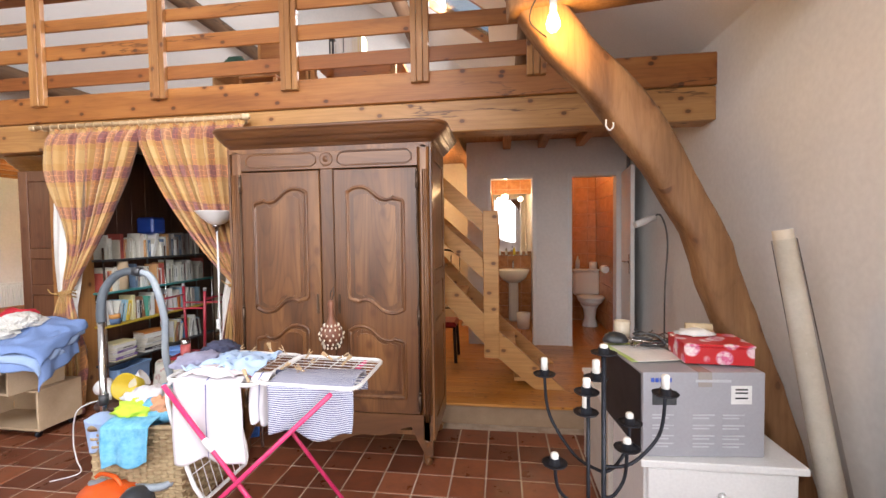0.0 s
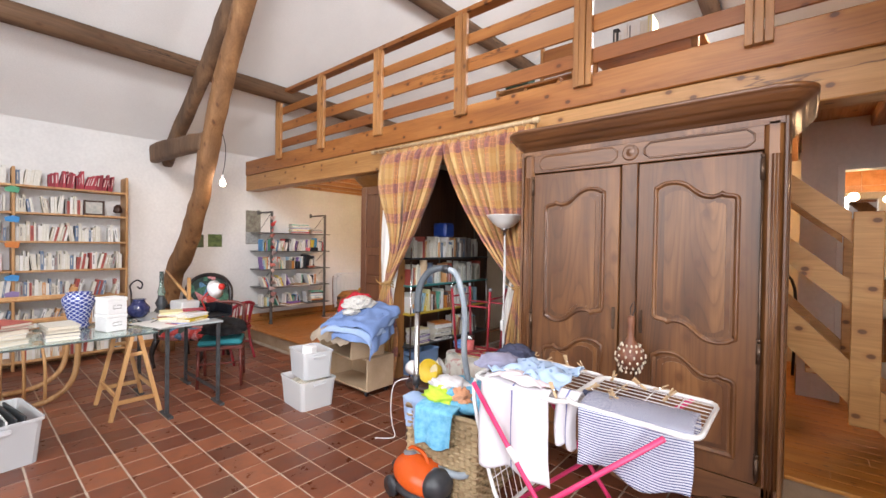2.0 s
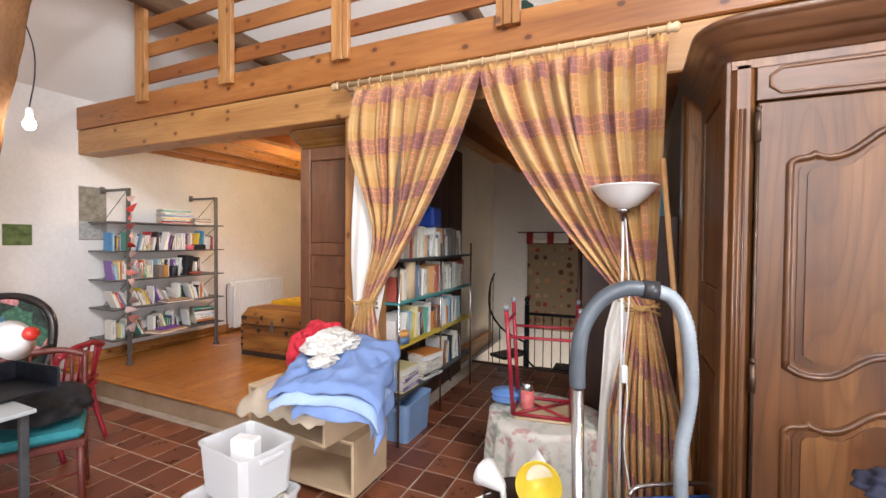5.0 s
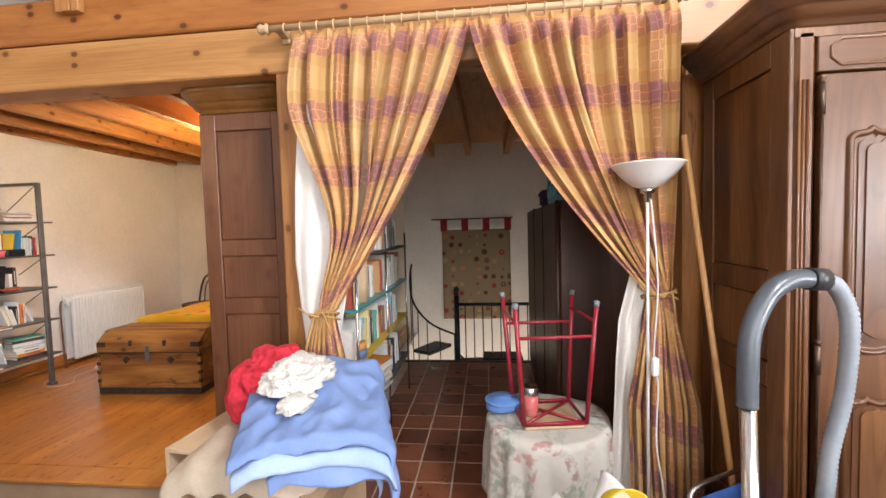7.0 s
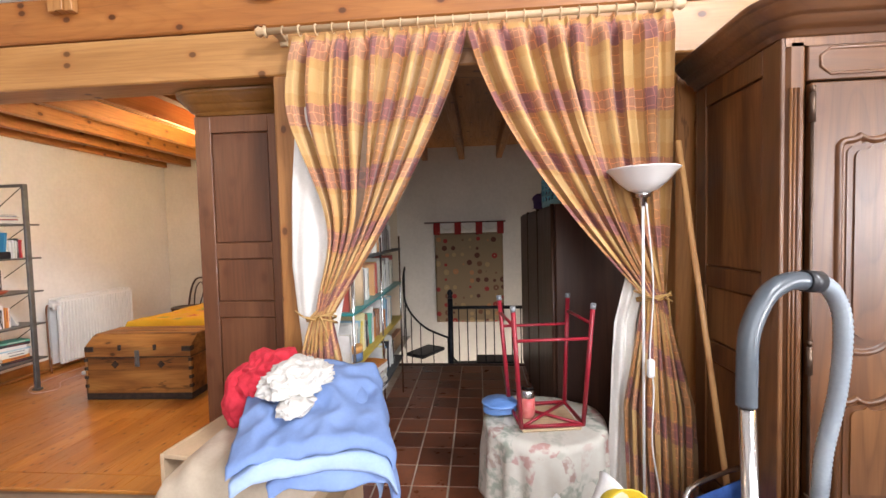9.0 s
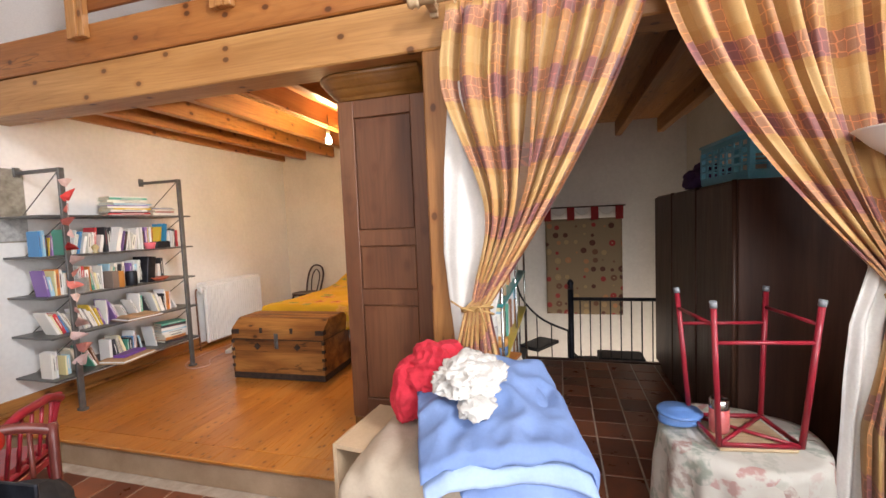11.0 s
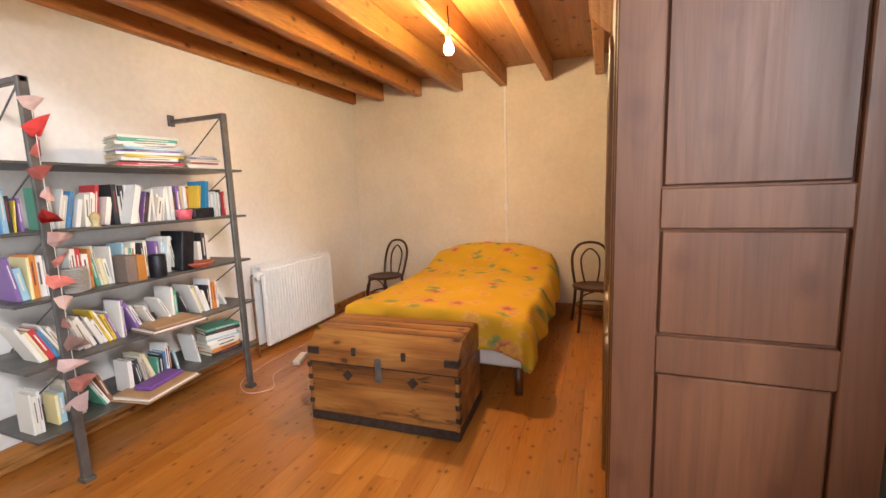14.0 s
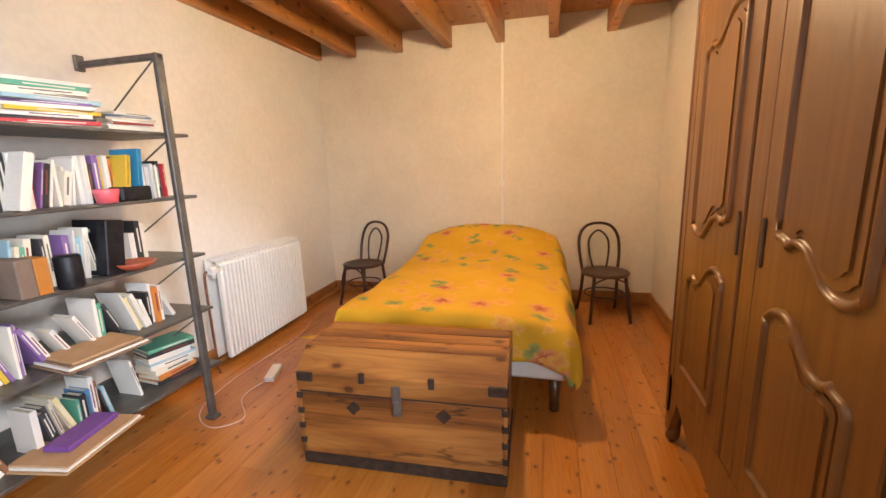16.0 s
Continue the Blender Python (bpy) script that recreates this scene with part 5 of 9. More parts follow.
def duvet_place(u, v):
    """u across, v from foot to head; the edges hang over the sides."""
    across = (u - 0.5) * 1.66
    along = -0.22 + v * 2.10
    hw = 0.56
    over = max(0.0, abs(across) - hw)
    side = math.copysign(1, across)
    x = side * (min(abs(across), hw) + 0.085 * (1 - math.exp(-over * 9)))
    z = 0.515 - over * (1 - math.exp(-over * 9)) * 1.08
    # a padded edge: the top falls off softly towards the sides and the foot
    z += 0.035 * (1 - (min(abs(across), hw) / hw) ** 4)
    if along < 0.0:
        o = -along
        z -= o * (1 - math.exp(-o * 14))
        y = -0.055 * (1 - math.exp(-o * 12))
    else:
        y = along
    z += 0.19 * math.exp(-((along - 1.66) / 0.27) ** 2) * max(0, 1 - over * 5) * (0.72 + 0.28 * math.cos(x * 3.4))
    corner = min(over, max(0, -along))
    z += corner * (0.55 if x < 0 else 0.10)
    y += 0.02 * math.sin(across * 19) * min(1, max(0, -along) * 8)
    x += side * 0.018 * math.sin(along * 13 + side) * min(1, over * 8)
    fold = 1 - 2 * abs(noise.noise((across * 3.0 + along * 1.2, along * 2.2 - across, 4.0)))
    z += noise.noise((across * 2.4, along * 2.0, 0.3)) * 0.020 + noise.noise((across * 7.5, along * 6.0, 2.0)) * 0.007 + 0.008 * fold
    x *= 1 - 0.05 * max(0.0, min(1.0, (along - 1.0) / 0.85)) ** 2
    return (x - 0.03, y, max(z, 0.235))


part("duvet", sheet(96, 110, duvet_place, 0.014), duvet_material(), bed, "yellow duvet printed with red flowers")


def bentwood_chair(at, rz, label):
    t = thing("bentwood_chair", label, "chair", at, rz, "bentwood chairs")
    part("seat", lathe([(0, 0.425), (0.17, 0.425), (0.195, 0.432), (0.2, 0.445), (0.195, 0.455), (0.17, 0.458), (0.15, 0.452), (0, 0.450)], 28), DARKWOOD, t)
    part("hoop", tube(bmesh.new(), [(0.165 * math.cos(a), 0.165 * math.sin(a), 0.24) for a in np.linspace(0, 2 * math.pi, 24, endpoint=False)], 0.008, 6, closed=True), DARKWOOD, t)
    for sx_ in (-1, 1):
        part("leg", tube(bmesh.new(), curve([(sx_ * 0.13, -0.12, 0.43), (sx_ * 0.15, -0.15, 0.2), (sx_ * 0.17, -0.18, 0)], 4), 0.015, 8), DARKWOOD, t)
        part("leg", tube(bmesh.new(), curve([(sx_ * 0.15, 0.12, 0.45), (sx_ * 0.16, 0.15, 0.2), (sx_ * 0.175, 0.21, 0)], 4), 0.015, 8), DARKWOOD, t)
        part("arch_brace", tube(bmesh.new(), curve([(sx_ * 0.16, -0.16, 0.22), (sx_ * 0.13, -0.145, 0.37), (sx_ * 0.03, -0.135, 0.42)], 4), 0.007, 6), DARKWOOD, t)
    part("back_bow", tube(bmesh.new(), curve([(-0.155, 0.13, 0.43), (-0.175, 0.17, 0.6), (-0.17, 0.21, 0.75), (-0.11, 0.23, 0.85), (0, 0.235, 0.88), (0.11, 0.23, 0.85), (0.17, 0.21, 0.75), (0.175, 0.17, 0.6), (0.155, 0.13, 0.43)], 4), 0.0135, 8), DARKWOOD, t)
    part("inner_bow", tube(bmesh.new(), curve([(-0.06, 0.15, 0.45), (-0.085, 0.18, 0.6), (-0.08, 0.21, 0.73), (0, 0.222, 0.81), (0.08, 0.21, 0.73), (0.085, 0.18, 0.6), (0.06, 0.15, 0.45)], 4), 0.009, 8), DARKWOOD, t)
    for o in t.children:
        for v in o.data.vertices:
            v.co.x, v.co.y, v.co.z = v.co.x * 0.92, v.co.y * 0.92, v.co.z * 0.84
    return t


bentwood_chair((-4.0, 3.04, PLAT), -20, "dark bentwood chair with a round seat beside the bed")
bentwood_chair((-1.89, 3.0, PLAT), 12, "dark bentwood chair with a round seat near the armoire")

# conduit and switch on the far wall
t = thing("wall_switch", "white pull switch and conduit on the cream wall", "switch", (-2.74, YB - 0.021, 1.246))
part("conduit", boxes((-0.010, 0.010, -0.016, 0, -0.75, 1.165), bevel=0.003), WHITEMETAL, t)
part("switch_box", boxes((-0.022, 0.022, -0.03, 0, -0.035, 0.035), bevel=0.005), WHITEMETAL, t)
structure("joist_conduit", boxes((-2.775, -2.745, 0.25, 3.3, 2.402, 2.411)), PINE_LIGHT, "pale cable strip under a joist")


def hanging_bulb(at, drop, label, lit=(1.0, 0.72, 0.38), power=60.0, sway=0.0, sway_y=0.0):
    t = thing("light_bulb", label, "light bulb", at)
    part("glass", lathe([(0, -0.035), (0.018, -0.031), (0.029, -0.015), (0.031, 0.0), (0.026, 0.02), (0.014, 0.04), (0.013, 0.05), (0, 0.05)], 16), glow("bulb_glow", lit, power), t)
    t.children[0].visible_shadow = False
    part("socket", lathe([(0, 0.05), (0.017, 0.05), (0.018, 0.09), (0.008, 0.10), (0, 0.10)], 14), WHITEPAINT, t)
    part("cord", tube(bmesh.new(), curve([(0, 0, 0.10), (sway * 0.3, 0.01, 0.10 + drop * 0.35), (sway * 0.4, 0, 0.10 + drop * 0.7), (sway, sway_y, 0.10 + drop)], 6), 0.004, 6), IRON, t)
    return t


hanging_bulb((-2.70, 1.64, 2.26), 0.14, "lit bare bulb hanging between the ceiling joists", (1.0, 0.80, 0.55), 40)
hanging_bulb((-2.74, -1.04, 2.12), 0.50, "lit bare bulb hanging on a cord from the oak post", (1.0, 0.85, 0.62), 40, 0.14, -0.09)
t = thing("power_strip", "white power strip with a pink cord on the floorboards", "power strip", (-3.98, 1.62, PLAT), 20)
part("strip", boxes((-0.03, 0.03, -0.09, 0.09, 0.0, 0.035), bevel=0.006), WHITEPAINT, t)
part("cord", tube(bmesh.new(), curve([(-0.02, -0.09, 0.015), (-0.10, -0.25, 0.006), (-0.02, -0.46, 0.006), (-0.16, -0.52, 0.006), (-0.28, -0.35, 0.006), (-0.24, -0.05, 0.006), (-0.12, 0.25, 0.006), (0.02, 0.60, 0.006), (0.05, 0.9, 0.006)], 6), 0.0035, 6), mottled("pink_cord", (0.62, 0.40, 0.34), (0.7, 0.47, 0.4), 0.5), t)


def picture(y0, y1, z0, z1, a, b, label):
    t = thing("picture", label, "picture", (XL, (y0 + y1) / 2, z0))
    h, wd = z1 - z0, (y1 - y0) / 2
    part("sheet", boxes((0.001, 0.006, -wd, wd, 0, h)), mottled("print_ground", a, b, 0.6, 18.0, 0.05, fine=70), t)
    return t


P = picture(0.0, 0.24, 1.42, 1.96, (0.16, 0.14, 0.11), (0.30, 0.29, 0.24), "tall dark landscape poster pinned on the white wall")
part("lower_band", boxes((0.006, 0.008, -0.118, 0.118, 0.01, 0.19)), mottled("grey_print", (0.30, 0.30, 0.29), (0.50, 0.50, 0.48), 0.6, 30), P)
picture(-0.56, -0.36, 1.37, 1.56, (0.05, 0.09, 0.03), (0.16, 0.22, 0.07), "small green landscape print pinned on the white wall")
picture(-0.80, -0.62, 1.36, 1.55, (0.04, 0.06, 0.03), (0.12, 0.15, 0.06), "small dark green print pinned on the white wall")


# ---- large room: bookcase on the side wall ----
def bookcase():
    t = thing("bookcase", "tall pine bookcase with two full bays against a white wall", "bookcase", (XL + 0.004, -2.62, 0))
    d = 0.27
    for y in (-1.02, -0.012, 0.994):
        part("side", boxes((0, d, y, y + 0.026, 0, 2.24), bevel=0.003), TRESTLEWOOD, t)
    for y0, y1 in ((-0.994, -0.012), (0.014, 0.994)):
        for z in (0.10, 0.45, 0.78, 1.10, 1.43, 1.75, 2.05):
            part("shelf", boxes((0, d - 0.004, y0, y1, z - 0.022, z), bevel=0.002), TRESTLEWOOD, t)
    return t


bookcase()
G = "books in the pine bookcase"
for bay, y0 in ((0, -3.60), (1, -2.60)):
    for i, z in enumerate((0.10, 0.45, 0.78, 1.10, 1.43, 1.75, 2.05)):
        kind = "reds" if (bay == 1 and i == 6) else "novels"
        start, length = y0, 0.97
        if bay == 1 and i == 6:
            row_of_books("novels", (-4.24, y0, z), 90, 0.24, 0.15, 0.18, 0.15, 70, G)
            start, length = y0 + 0.26, 0.62
        if bay == 0 and i == 3:
            continue
        if bay == 1 and i == 5:
            length = 0.60
        if i == 0 and bay == 0:
            continue
        row_of_books(kind, (-4.23, start, z), 90, length, 0.155, 0.22 if i else 0.2, 0.15, 40 + 7 * i + bay, G, 0.18 if kind == "novels" else 0.5, 0.04)
stack_of_books("colours", (-4.36, -3.0, 2.245), 95, 6, 91, G, (0.22, 0.30), "magazine lying on top of the pine bookcase", (0.006, 0.016))
t = thing("framed_picture", "small framed picture standing among the books", "picture", (-4.25, -1.93, 1.75))
part("frame", boxes((-0.01, 0.012, -0.10, 0.10, 0, 0.02), (-0.01, 0.012, -0.10, 0.10, 0.16, 0.18), (-0.01, 0.012, -0.10, -0.08, 0.02, 0.16), (-0.01, 0.012, 0.08, 0.10, 0.02, 0.16), bevel=0.003), DARKWOOD, t)
part("print", boxes((-0.008, 0.003, -0.08, 0.08, 0.02, 0.16)), mottled("small_print", (0.35, 0.36, 0.34), (0.55, 0.52, 0.46), 0.4, 25), t)
t = thing("carving", "small dark wooden carving in the pine bookcase", "carving", (-4.28, -1.69, 1.75))
part("body", rumpled(0, 0, 0.07, 0.05, 0.04, 0.075, 3, 0.3, 2.5, detail=3), DARKWOOD, t)
t = thing("decorated_box", "white box with a pink blossom pattern in the bookcase", "box", (-4.30, -3.12, 1.10))
part("shell", boxes((-0.10, 0.07, -0.44, 0.42, 0, 0.19), bevel=0.006), mottled("blossom_paper", (0.76, 0.72, 0.70), (0.70, 0.42, 0.42), 0.6, 14.0, 0.02), t)
t = thing("paper_garland", "coloured paper shapes strung down the bookcase side", "garland", (-4.18, -2.63, 0))
GAR = palette("garland_paper", [(0.30, 0.22, 0.42), (0.50, 0.22, 0.30), (0.60, 0.20, 0.05), (0.06, 0.28, 0.60), (0.10, 0.35, 0.20)], 0.8)
for k, z in enumerate((1.98, 1.66, 1.38, 1.02, 0.84)):
    o = part("paper_shape", prism([(-0.05, -0.02), (0.05, -0.03), (0.06, 0.03), (0, 0.045), (-0.06, 0.02)], 0.0, 0.002, "yz"), GAR, t)
    o.location = (0.004 + 0.002 * (k % 2), 0, z)


# ---- desks ----
GLASS, gnt, gb = shader("green_tinted_glass", 0.03)
gb.inputs["Base Color"].default_value = (0.72, 0.88, 0.84, 1)
gb.inputs["Transmission Weight"].default_value = 0.92
gb.inputs["IOR"].default_value = 1.45
GRAPHITE = mottled("graphite_steel", (0.05, 0.055, 0.06), (0.09, 0.095, 0.10), 0.45, 20, 0.05, 0.4)
desk = thing("glass_desk", "glass desk top lying on two pine trestles", "desk", (-1.95, -3.0, 0))
g = part("glass_top", boxes((-0.36, 0.40, -1.15, 1.02, 0.728, 0.742), bevel=0.003), GLASS, desk)
g.visible_shadow = False


def trestle(y, label):
    t = thing("trestle", label, "trestle", (-2.14, y, 0), 0, "desk trestles")
    part("top_beam", boxes((-0.30, 0.30, -0.035, 0.035, 0.68, 0.727), bevel=0.006), TRESTLEWOOD, t)
    for x in (-0.25, 0.25):
        for s in (-1, 1):
            bm = tube(bmesh.new(), [(x, s * 0.02, 0.69), (x * 1.08, s * 0.17, 0.0)], 0.021, 4)
            for f in bm.faces:
                f.smooth = False
            part("leg", bm, TRESTLEWOOD, t)
        part("cross_bar", boxes((x * 1.05 - 0.01, x * 1.05 + 0.01, -0.145, 0.145, 0.12, 0.155), bevel=0.003), TRESTLEWOOD, t)
        part("cross_bar", boxes((x * 1.02 - 0.01, x * 1.02 + 0.01, -0.065, 0.065, 0.50, 0.53), bevel=0.003), TRESTLEWOOD, t)
    for s in (-1, 1):
        part("long_bar", boxes((-0.26, 0.26, s * 0.135 - 0.008, s * 0.135 + 0.008, 0.18, 0.215), bevel=0.003), TRESTLEWOOD, t)
    return t


trestle(-2.05, "pine trestle under the end of the glass desk")
trestle(-3.25, "pine trestle under the glass desk")
t2 = thing("drawing_table", "grey steel table with T-shaped feet beside the desk", "table", (-2.05, -1.72, 0))
part("top", boxes((-0.52, 0.42, -0.24, 0.26, 0.735, 0.752), bevel=0.003), mottled("grey_laminate", (0.34, 0.37, 0.38), (0.42, 0.45, 0.46), 0.25, 6), t2)
for x in (-0.45, 0.36):
    for y in (-0.16, 0.24):
        part("leg", boxes((x - 0.014, x + 0.014, y - 0.014, y + 0.014, 0.02, 0.734), bevel=0.003), GRAPHITE, t2)
        part("foot", boxes((x - 0.11, x + 0.11, y - 0.02, y + 0.02, 0, 0.022), bevel=0.004), GRAPHITE, t2)
part("stretcher", boxes((-0.45, 0.36, 0.23, 0.25, 0.10, 0.125)), GRAPHITE, t2)


def on_desk(name, label, cat, at, rz=0.0):
    return thing(name, label, cat, (at[0], at[1], 0.7425 if len(at) < 3 else at[2]), rz)


# white archive boxes, vase, piles
for z, lab in ((0.7425, "white cardboard archive box on the glass desk"), (0.875, "white cardboard archive box stacked on another box")):
    t = on_desk("archive_box", lab, "box", (-1.86, -2.22, z), 15)
    part("body", boxes((-0.085, 0.085, -0.07, 0.07, 0, 0.105), bevel=0.004), PAPER, t)
    part("lid", boxes((-0.089, 0.089, -0.074, 0.074, 0.105, 0.131), bevel=0.004), PAPER, t)
    part("label_holder", tube(bmesh.new(), [(0.086, -0.028, 0.045), (0.086, 0.028, 0.045), (0.086, 0.028, 0.07), (0.086, -0.028, 0.07)], 0.002, 5, closed=True), CHROME, t, "thin metal label holder")


def vase_material():
    m, nt, b = shader("blue_white_ceramic", 0.15)
    v = coords(nt, shift=False)
    sep = node(nt, "SeparateXYZ")
    nt.links.new(v, sep.inputs[0])
    ang = node(nt, "Math")
    ang.operation = "ARCTAN2"
    nt.links.new(sep.outputs[1], ang.inputs[0])
    nt.links.new(sep.outputs[0], ang.inputs[1])

    def diag(k):
        mm = node(nt, "Math")
        mm.operation = "MULTIPLY_ADD"
        mm.inputs[1].default_value = k * 30.0
        nt.links.new(sep.outputs[2], mm.inputs[0])
        a3 = node(nt, "Math")
        a3.operation = "MULTIPLY"
        a3.inputs[1].default_value = 12.0 / (2 * math.pi)
        nt.links.new(ang.outputs[0], a3.inputs[0])
        nt.links.new(a3.outputs[0], mm.inputs[2])
        f = node(nt, "Math")
        f.operation = "FRACT"
        nt.links.new(mm.outputs[0], f.inputs[0])
        return ramp(nt, f.outputs[0], [(0.0, (1, 1, 1)), (0.16, (0, 0, 0))], step=True)
    c = mix(nt, "LIGHTEN", 1.0, diag(1), diag(-1))
    nt.links.new(mix(nt, "MIX", c, (0.035, 0.055, 0.24), (0.62, 0.65, 0.74)), b.inputs["Base Color"])
    return m


t = on_desk("vase", "blue and white latticed ceramic vase on the glass desk", "vase", (-2.12, -2.38))
part("body", lathe([(0, 0), (0.06, 0), (0.075, 0.02), (0.062, 0.05), (0.085, 0.14), (0.108, 0.22), (0.105, 0.25), (0.08, 0.275), (0.088, 0.29), (0.080, 0.292), (0.070, 0.275), (0, 0.27)], 32), vase_material(), t)
G = "papers and books on the desk"
for k, (x, y, n, kd) in enumerate(((-1.80, -2.52, 4, "novels"), (-1.78, -2.82, 6, "novels"), (-1.95, -2.80, 5, "novels"), (-1.82, -3.35, 4, "novels"), (-2.1, -3.1, 6, "novels"))):
    stack_of_books(kd, (x, y, 0.7425), 20 * k, n, 60 + k, G, (0.20, 0.28), "white book lying in a pile on the glass desk", (0.016, 0.034))
stack_of_books("colours", (-1.95, -1.72, 0.7525), 70, 6, 66, G, (0.20, 0.28), "magazine lying in a loose pile on the table", (0.006, 0.018))
stack_of_books("colours", (-2.12, -1.60, 0.7525), 40, 5, 67, G, (0.20, 0.28), "magazine lying in a loose pile on the table", (0.006, 0.018))
stack_of_books("colours", (-1.78, -1.66, 0.7525), 110, 5, 71, G, (0.15, 0.22), "book lying in a loose pile on the table", (0.010, 0.022))
stack_of_books("reds", (-1.86, -1.62, 0.8355), 75, 1, 72, G, (0.12, 0.18), "dark red notebook on top of a pile", (0.012, 0.014))
for px, py, rz_, col in ((-1.72, -1.84, 20, (0.45, 0.02, 0.02)), (-1.96, -1.90, -35, (0.02, 0.02, 0.02)), (-1.70, -1.78, 60, (0.06, 0.12, 0.40)), (-2.05, -1.86, 10, (0.60, 0.42, 0.05))):
    o = thing("pen", "pen lying on the grey table", "pen", (px, py, 0.7575), rz_)
    part("barrel", tube(bmesh.new(), [(-0.07, 0, 0), (0.055, 0, 0), (0.068, 0, 0)], [0.0045, 0.0045, 0.001], 8), mottled("pen_plastic", col, tuple(c_ * 1.2 for c_ in col), 0.3), o)
stack_of_books("novels", (-1.83, -1.88, 0.7525), 10, 1, 68, G, (0.30, 0.42), "large sheet of paper lying on the table", (0.003, 0.004))


def tub(label, at, rz, w, d, h, fill=None, lid=False, tint=(0.80, 0.84, 0.86)):
    t = thing("storage_tub", label, "storage box", at, rz)
    m = PLASTIC
    a, b = 0.88, 1.0
    bm = bmesh.new()
    def ring(k, z, inset=0.0):
        r = 0.03
        pts = []
        for sx_, sy_, a0 in ((1, 1, 0), (-1, 1, 90), (-1, -1, 180), (1, -1, 270)):
            for da in (0, 45, 90):
                an = radians(a0 + da)
                pts.append(bm.verts.new((sx_ * (w / 2 * k - r - inset) + r * math.cos(an), sy_ * (d / 2 * k - r - inset) + r * math.sin(an), z)))
        return pts
    rings = [ring(a, 0.0), ring(b - 0.02, h * 0.93), ring(b + 0.02, h * 0.94), ring(b + 0.02, h), ring(b - 0.02, h), ring(b - 0.03, h * 0.93, 0.002), ring(a - 0.01, 0.004, 0.002)]
    for r1, r2 in zip(rings, rings[1:]):
        for k in range(12):
            bm.faces.new((r1[k], r1[(k + 1) % 12], r2[(k + 1) % 12], r2[k]))
    bm.faces.new(rings[0][::-1])
    bm.faces.new(rings[-1])
    part("shell", bm, m, t)
    if lid:
        part("lid", boxes((-w / 2 - 0.008, w / 2 + 0.008, -d / 2 - 0.008, d / 2 + 0.008, h, h + 0.014), bevel=0.006), m, t)
    for s in (-1, 1):
        part("handle", boxes((s * (w / 2 + 0.004) - 0.012, s * (w / 2 + 0.004) + 0.012, -0.06, 0.06, h * 0.80, h * 0.9), bevel=0.005), m, t)
    return t


PLASTIC, pnt, pb = shader("frosted_plastic", 0.22)
pb.inputs["Base Color"].default_value = (0.80, 0.82, 0.83, 1)
pb.inputs["Alpha"].default_value = 0.50
pb.inputs["Roughness"].default_value = 0.28
tub("large frosted plastic tub full of papers on the floor", (-1.10, -0.93, 0.0), -4, 0.42, 0.34, 0.255)
tub("frosted plastic tub with a white folder, on another tub", (-1.09, -0.91, 0.257), -8, 0.36, 0.28, 0.24)
t = thing("paper_block", "cream papers packed inside the plastic tub", "papers", (-1.10, -0.93, 0.006), -4)
part("block", boxes(*[(0.02, 0.16, -0.13 + 0.026 * k, -0.106 + 0.026 * k, 0, 0.215 + 0.008 * (k % 3)) for k in range(10)], *[(-0.155 + 0.022 * k, -0.138 + 0.022 * k, -0.13, 0.10, 0, 0.18 + 0.012 * (k % 4)) for k in range(7)]), PAGES, t)
t = thing("folder", "white ring folder standing in the plastic tub", "folder", (-1.05, -0.95, 0.264), 12)
part("cover", boxes((-0.06, 0.06, -0.035, 0.035, 0, 0.27), bevel=0.008), PAPER, t)
t = tub("grey plastic bin filled with hanging folders on the floor", (-1.70, -2.90, 0.0), 8, 0.58, 0.44, 0.30)
for k in range(9):
    o = thing("hanging_folder", "grey hanging folder packed in the plastic bin", "folder", (-1.70, -3.05 + 0.035 * k, 0.03), 8 + (k % 3 - 1) * 2, "hanging folders in the bin")
    part("cover", boxes((-0.22, 0.22, -0.006, 0.006, 0, 0.27 + 0.008 * (k % 3)), bevel=0.002), GRAPHITE if k % 3 else PAPER, o)

# clamp lamp, jars, brushes
t = on_desk("plastic_box", "clear plastic box on the papers", "box", (-2.10, -1.62, 0.81), 10)
part("shell", boxes((-0.11, 0.11, -0.08, 0.08, 0, 0.09), bevel=0.01), PLASTIC, t)
t = on_desk("enamel_bowl", "dark blue spotted ceramic pot on the table", "pot", (-2.32, -1.93, 0.7525))
part("body", lathe([(0, 0), (0.05, 0), (0.085, 0.04), (0.088, 0.09), (0.055, 0.13), (0.045, 0.15), (0.06, 0.165), (0, 0.16)], 24), mottled("spotted_blue_glaze", (0.012, 0.016, 0.07), (0.05, 0.06, 0.16), 0.15, 30), t)
t = on_desk("oil_lamp", "old glass oil lamp on the table", "oil lamp", (-2.50, -1.70, 0.7525))
part("base", lathe([(0, 0), (0.05, 0), (0.03, 0.03), (0.055, 0.09), (0.03, 0.14), (0.03, 0.16), (0, 0.16)], 20), GRAPHITE, t)
part("chimney", lathe([(0.028, 0.16), (0.036, 0.20), (0.02, 0.26), (0.018, 0.40), (0.015, 0.40), (0.017, 0.26), (0.033, 0.20), (0.025, 0.16)], 16), GLASS, t)
t = on_desk("iron_hook_stand", "curled black iron hook stand on the desk", "stand", (-2.35, -1.98, 0.7425), 20)
part("stem", tube(bmesh.new(), curve([(0, 0, 0), (0, 0, 0.22), (0.0, -0.01, 0.30), (0, 0.05, 0.345), (0, 0.10, 0.31), (0, 0.085, 0.265), (0, 0.055, 0.285)], 5), 0.007, 6), IRON, t)
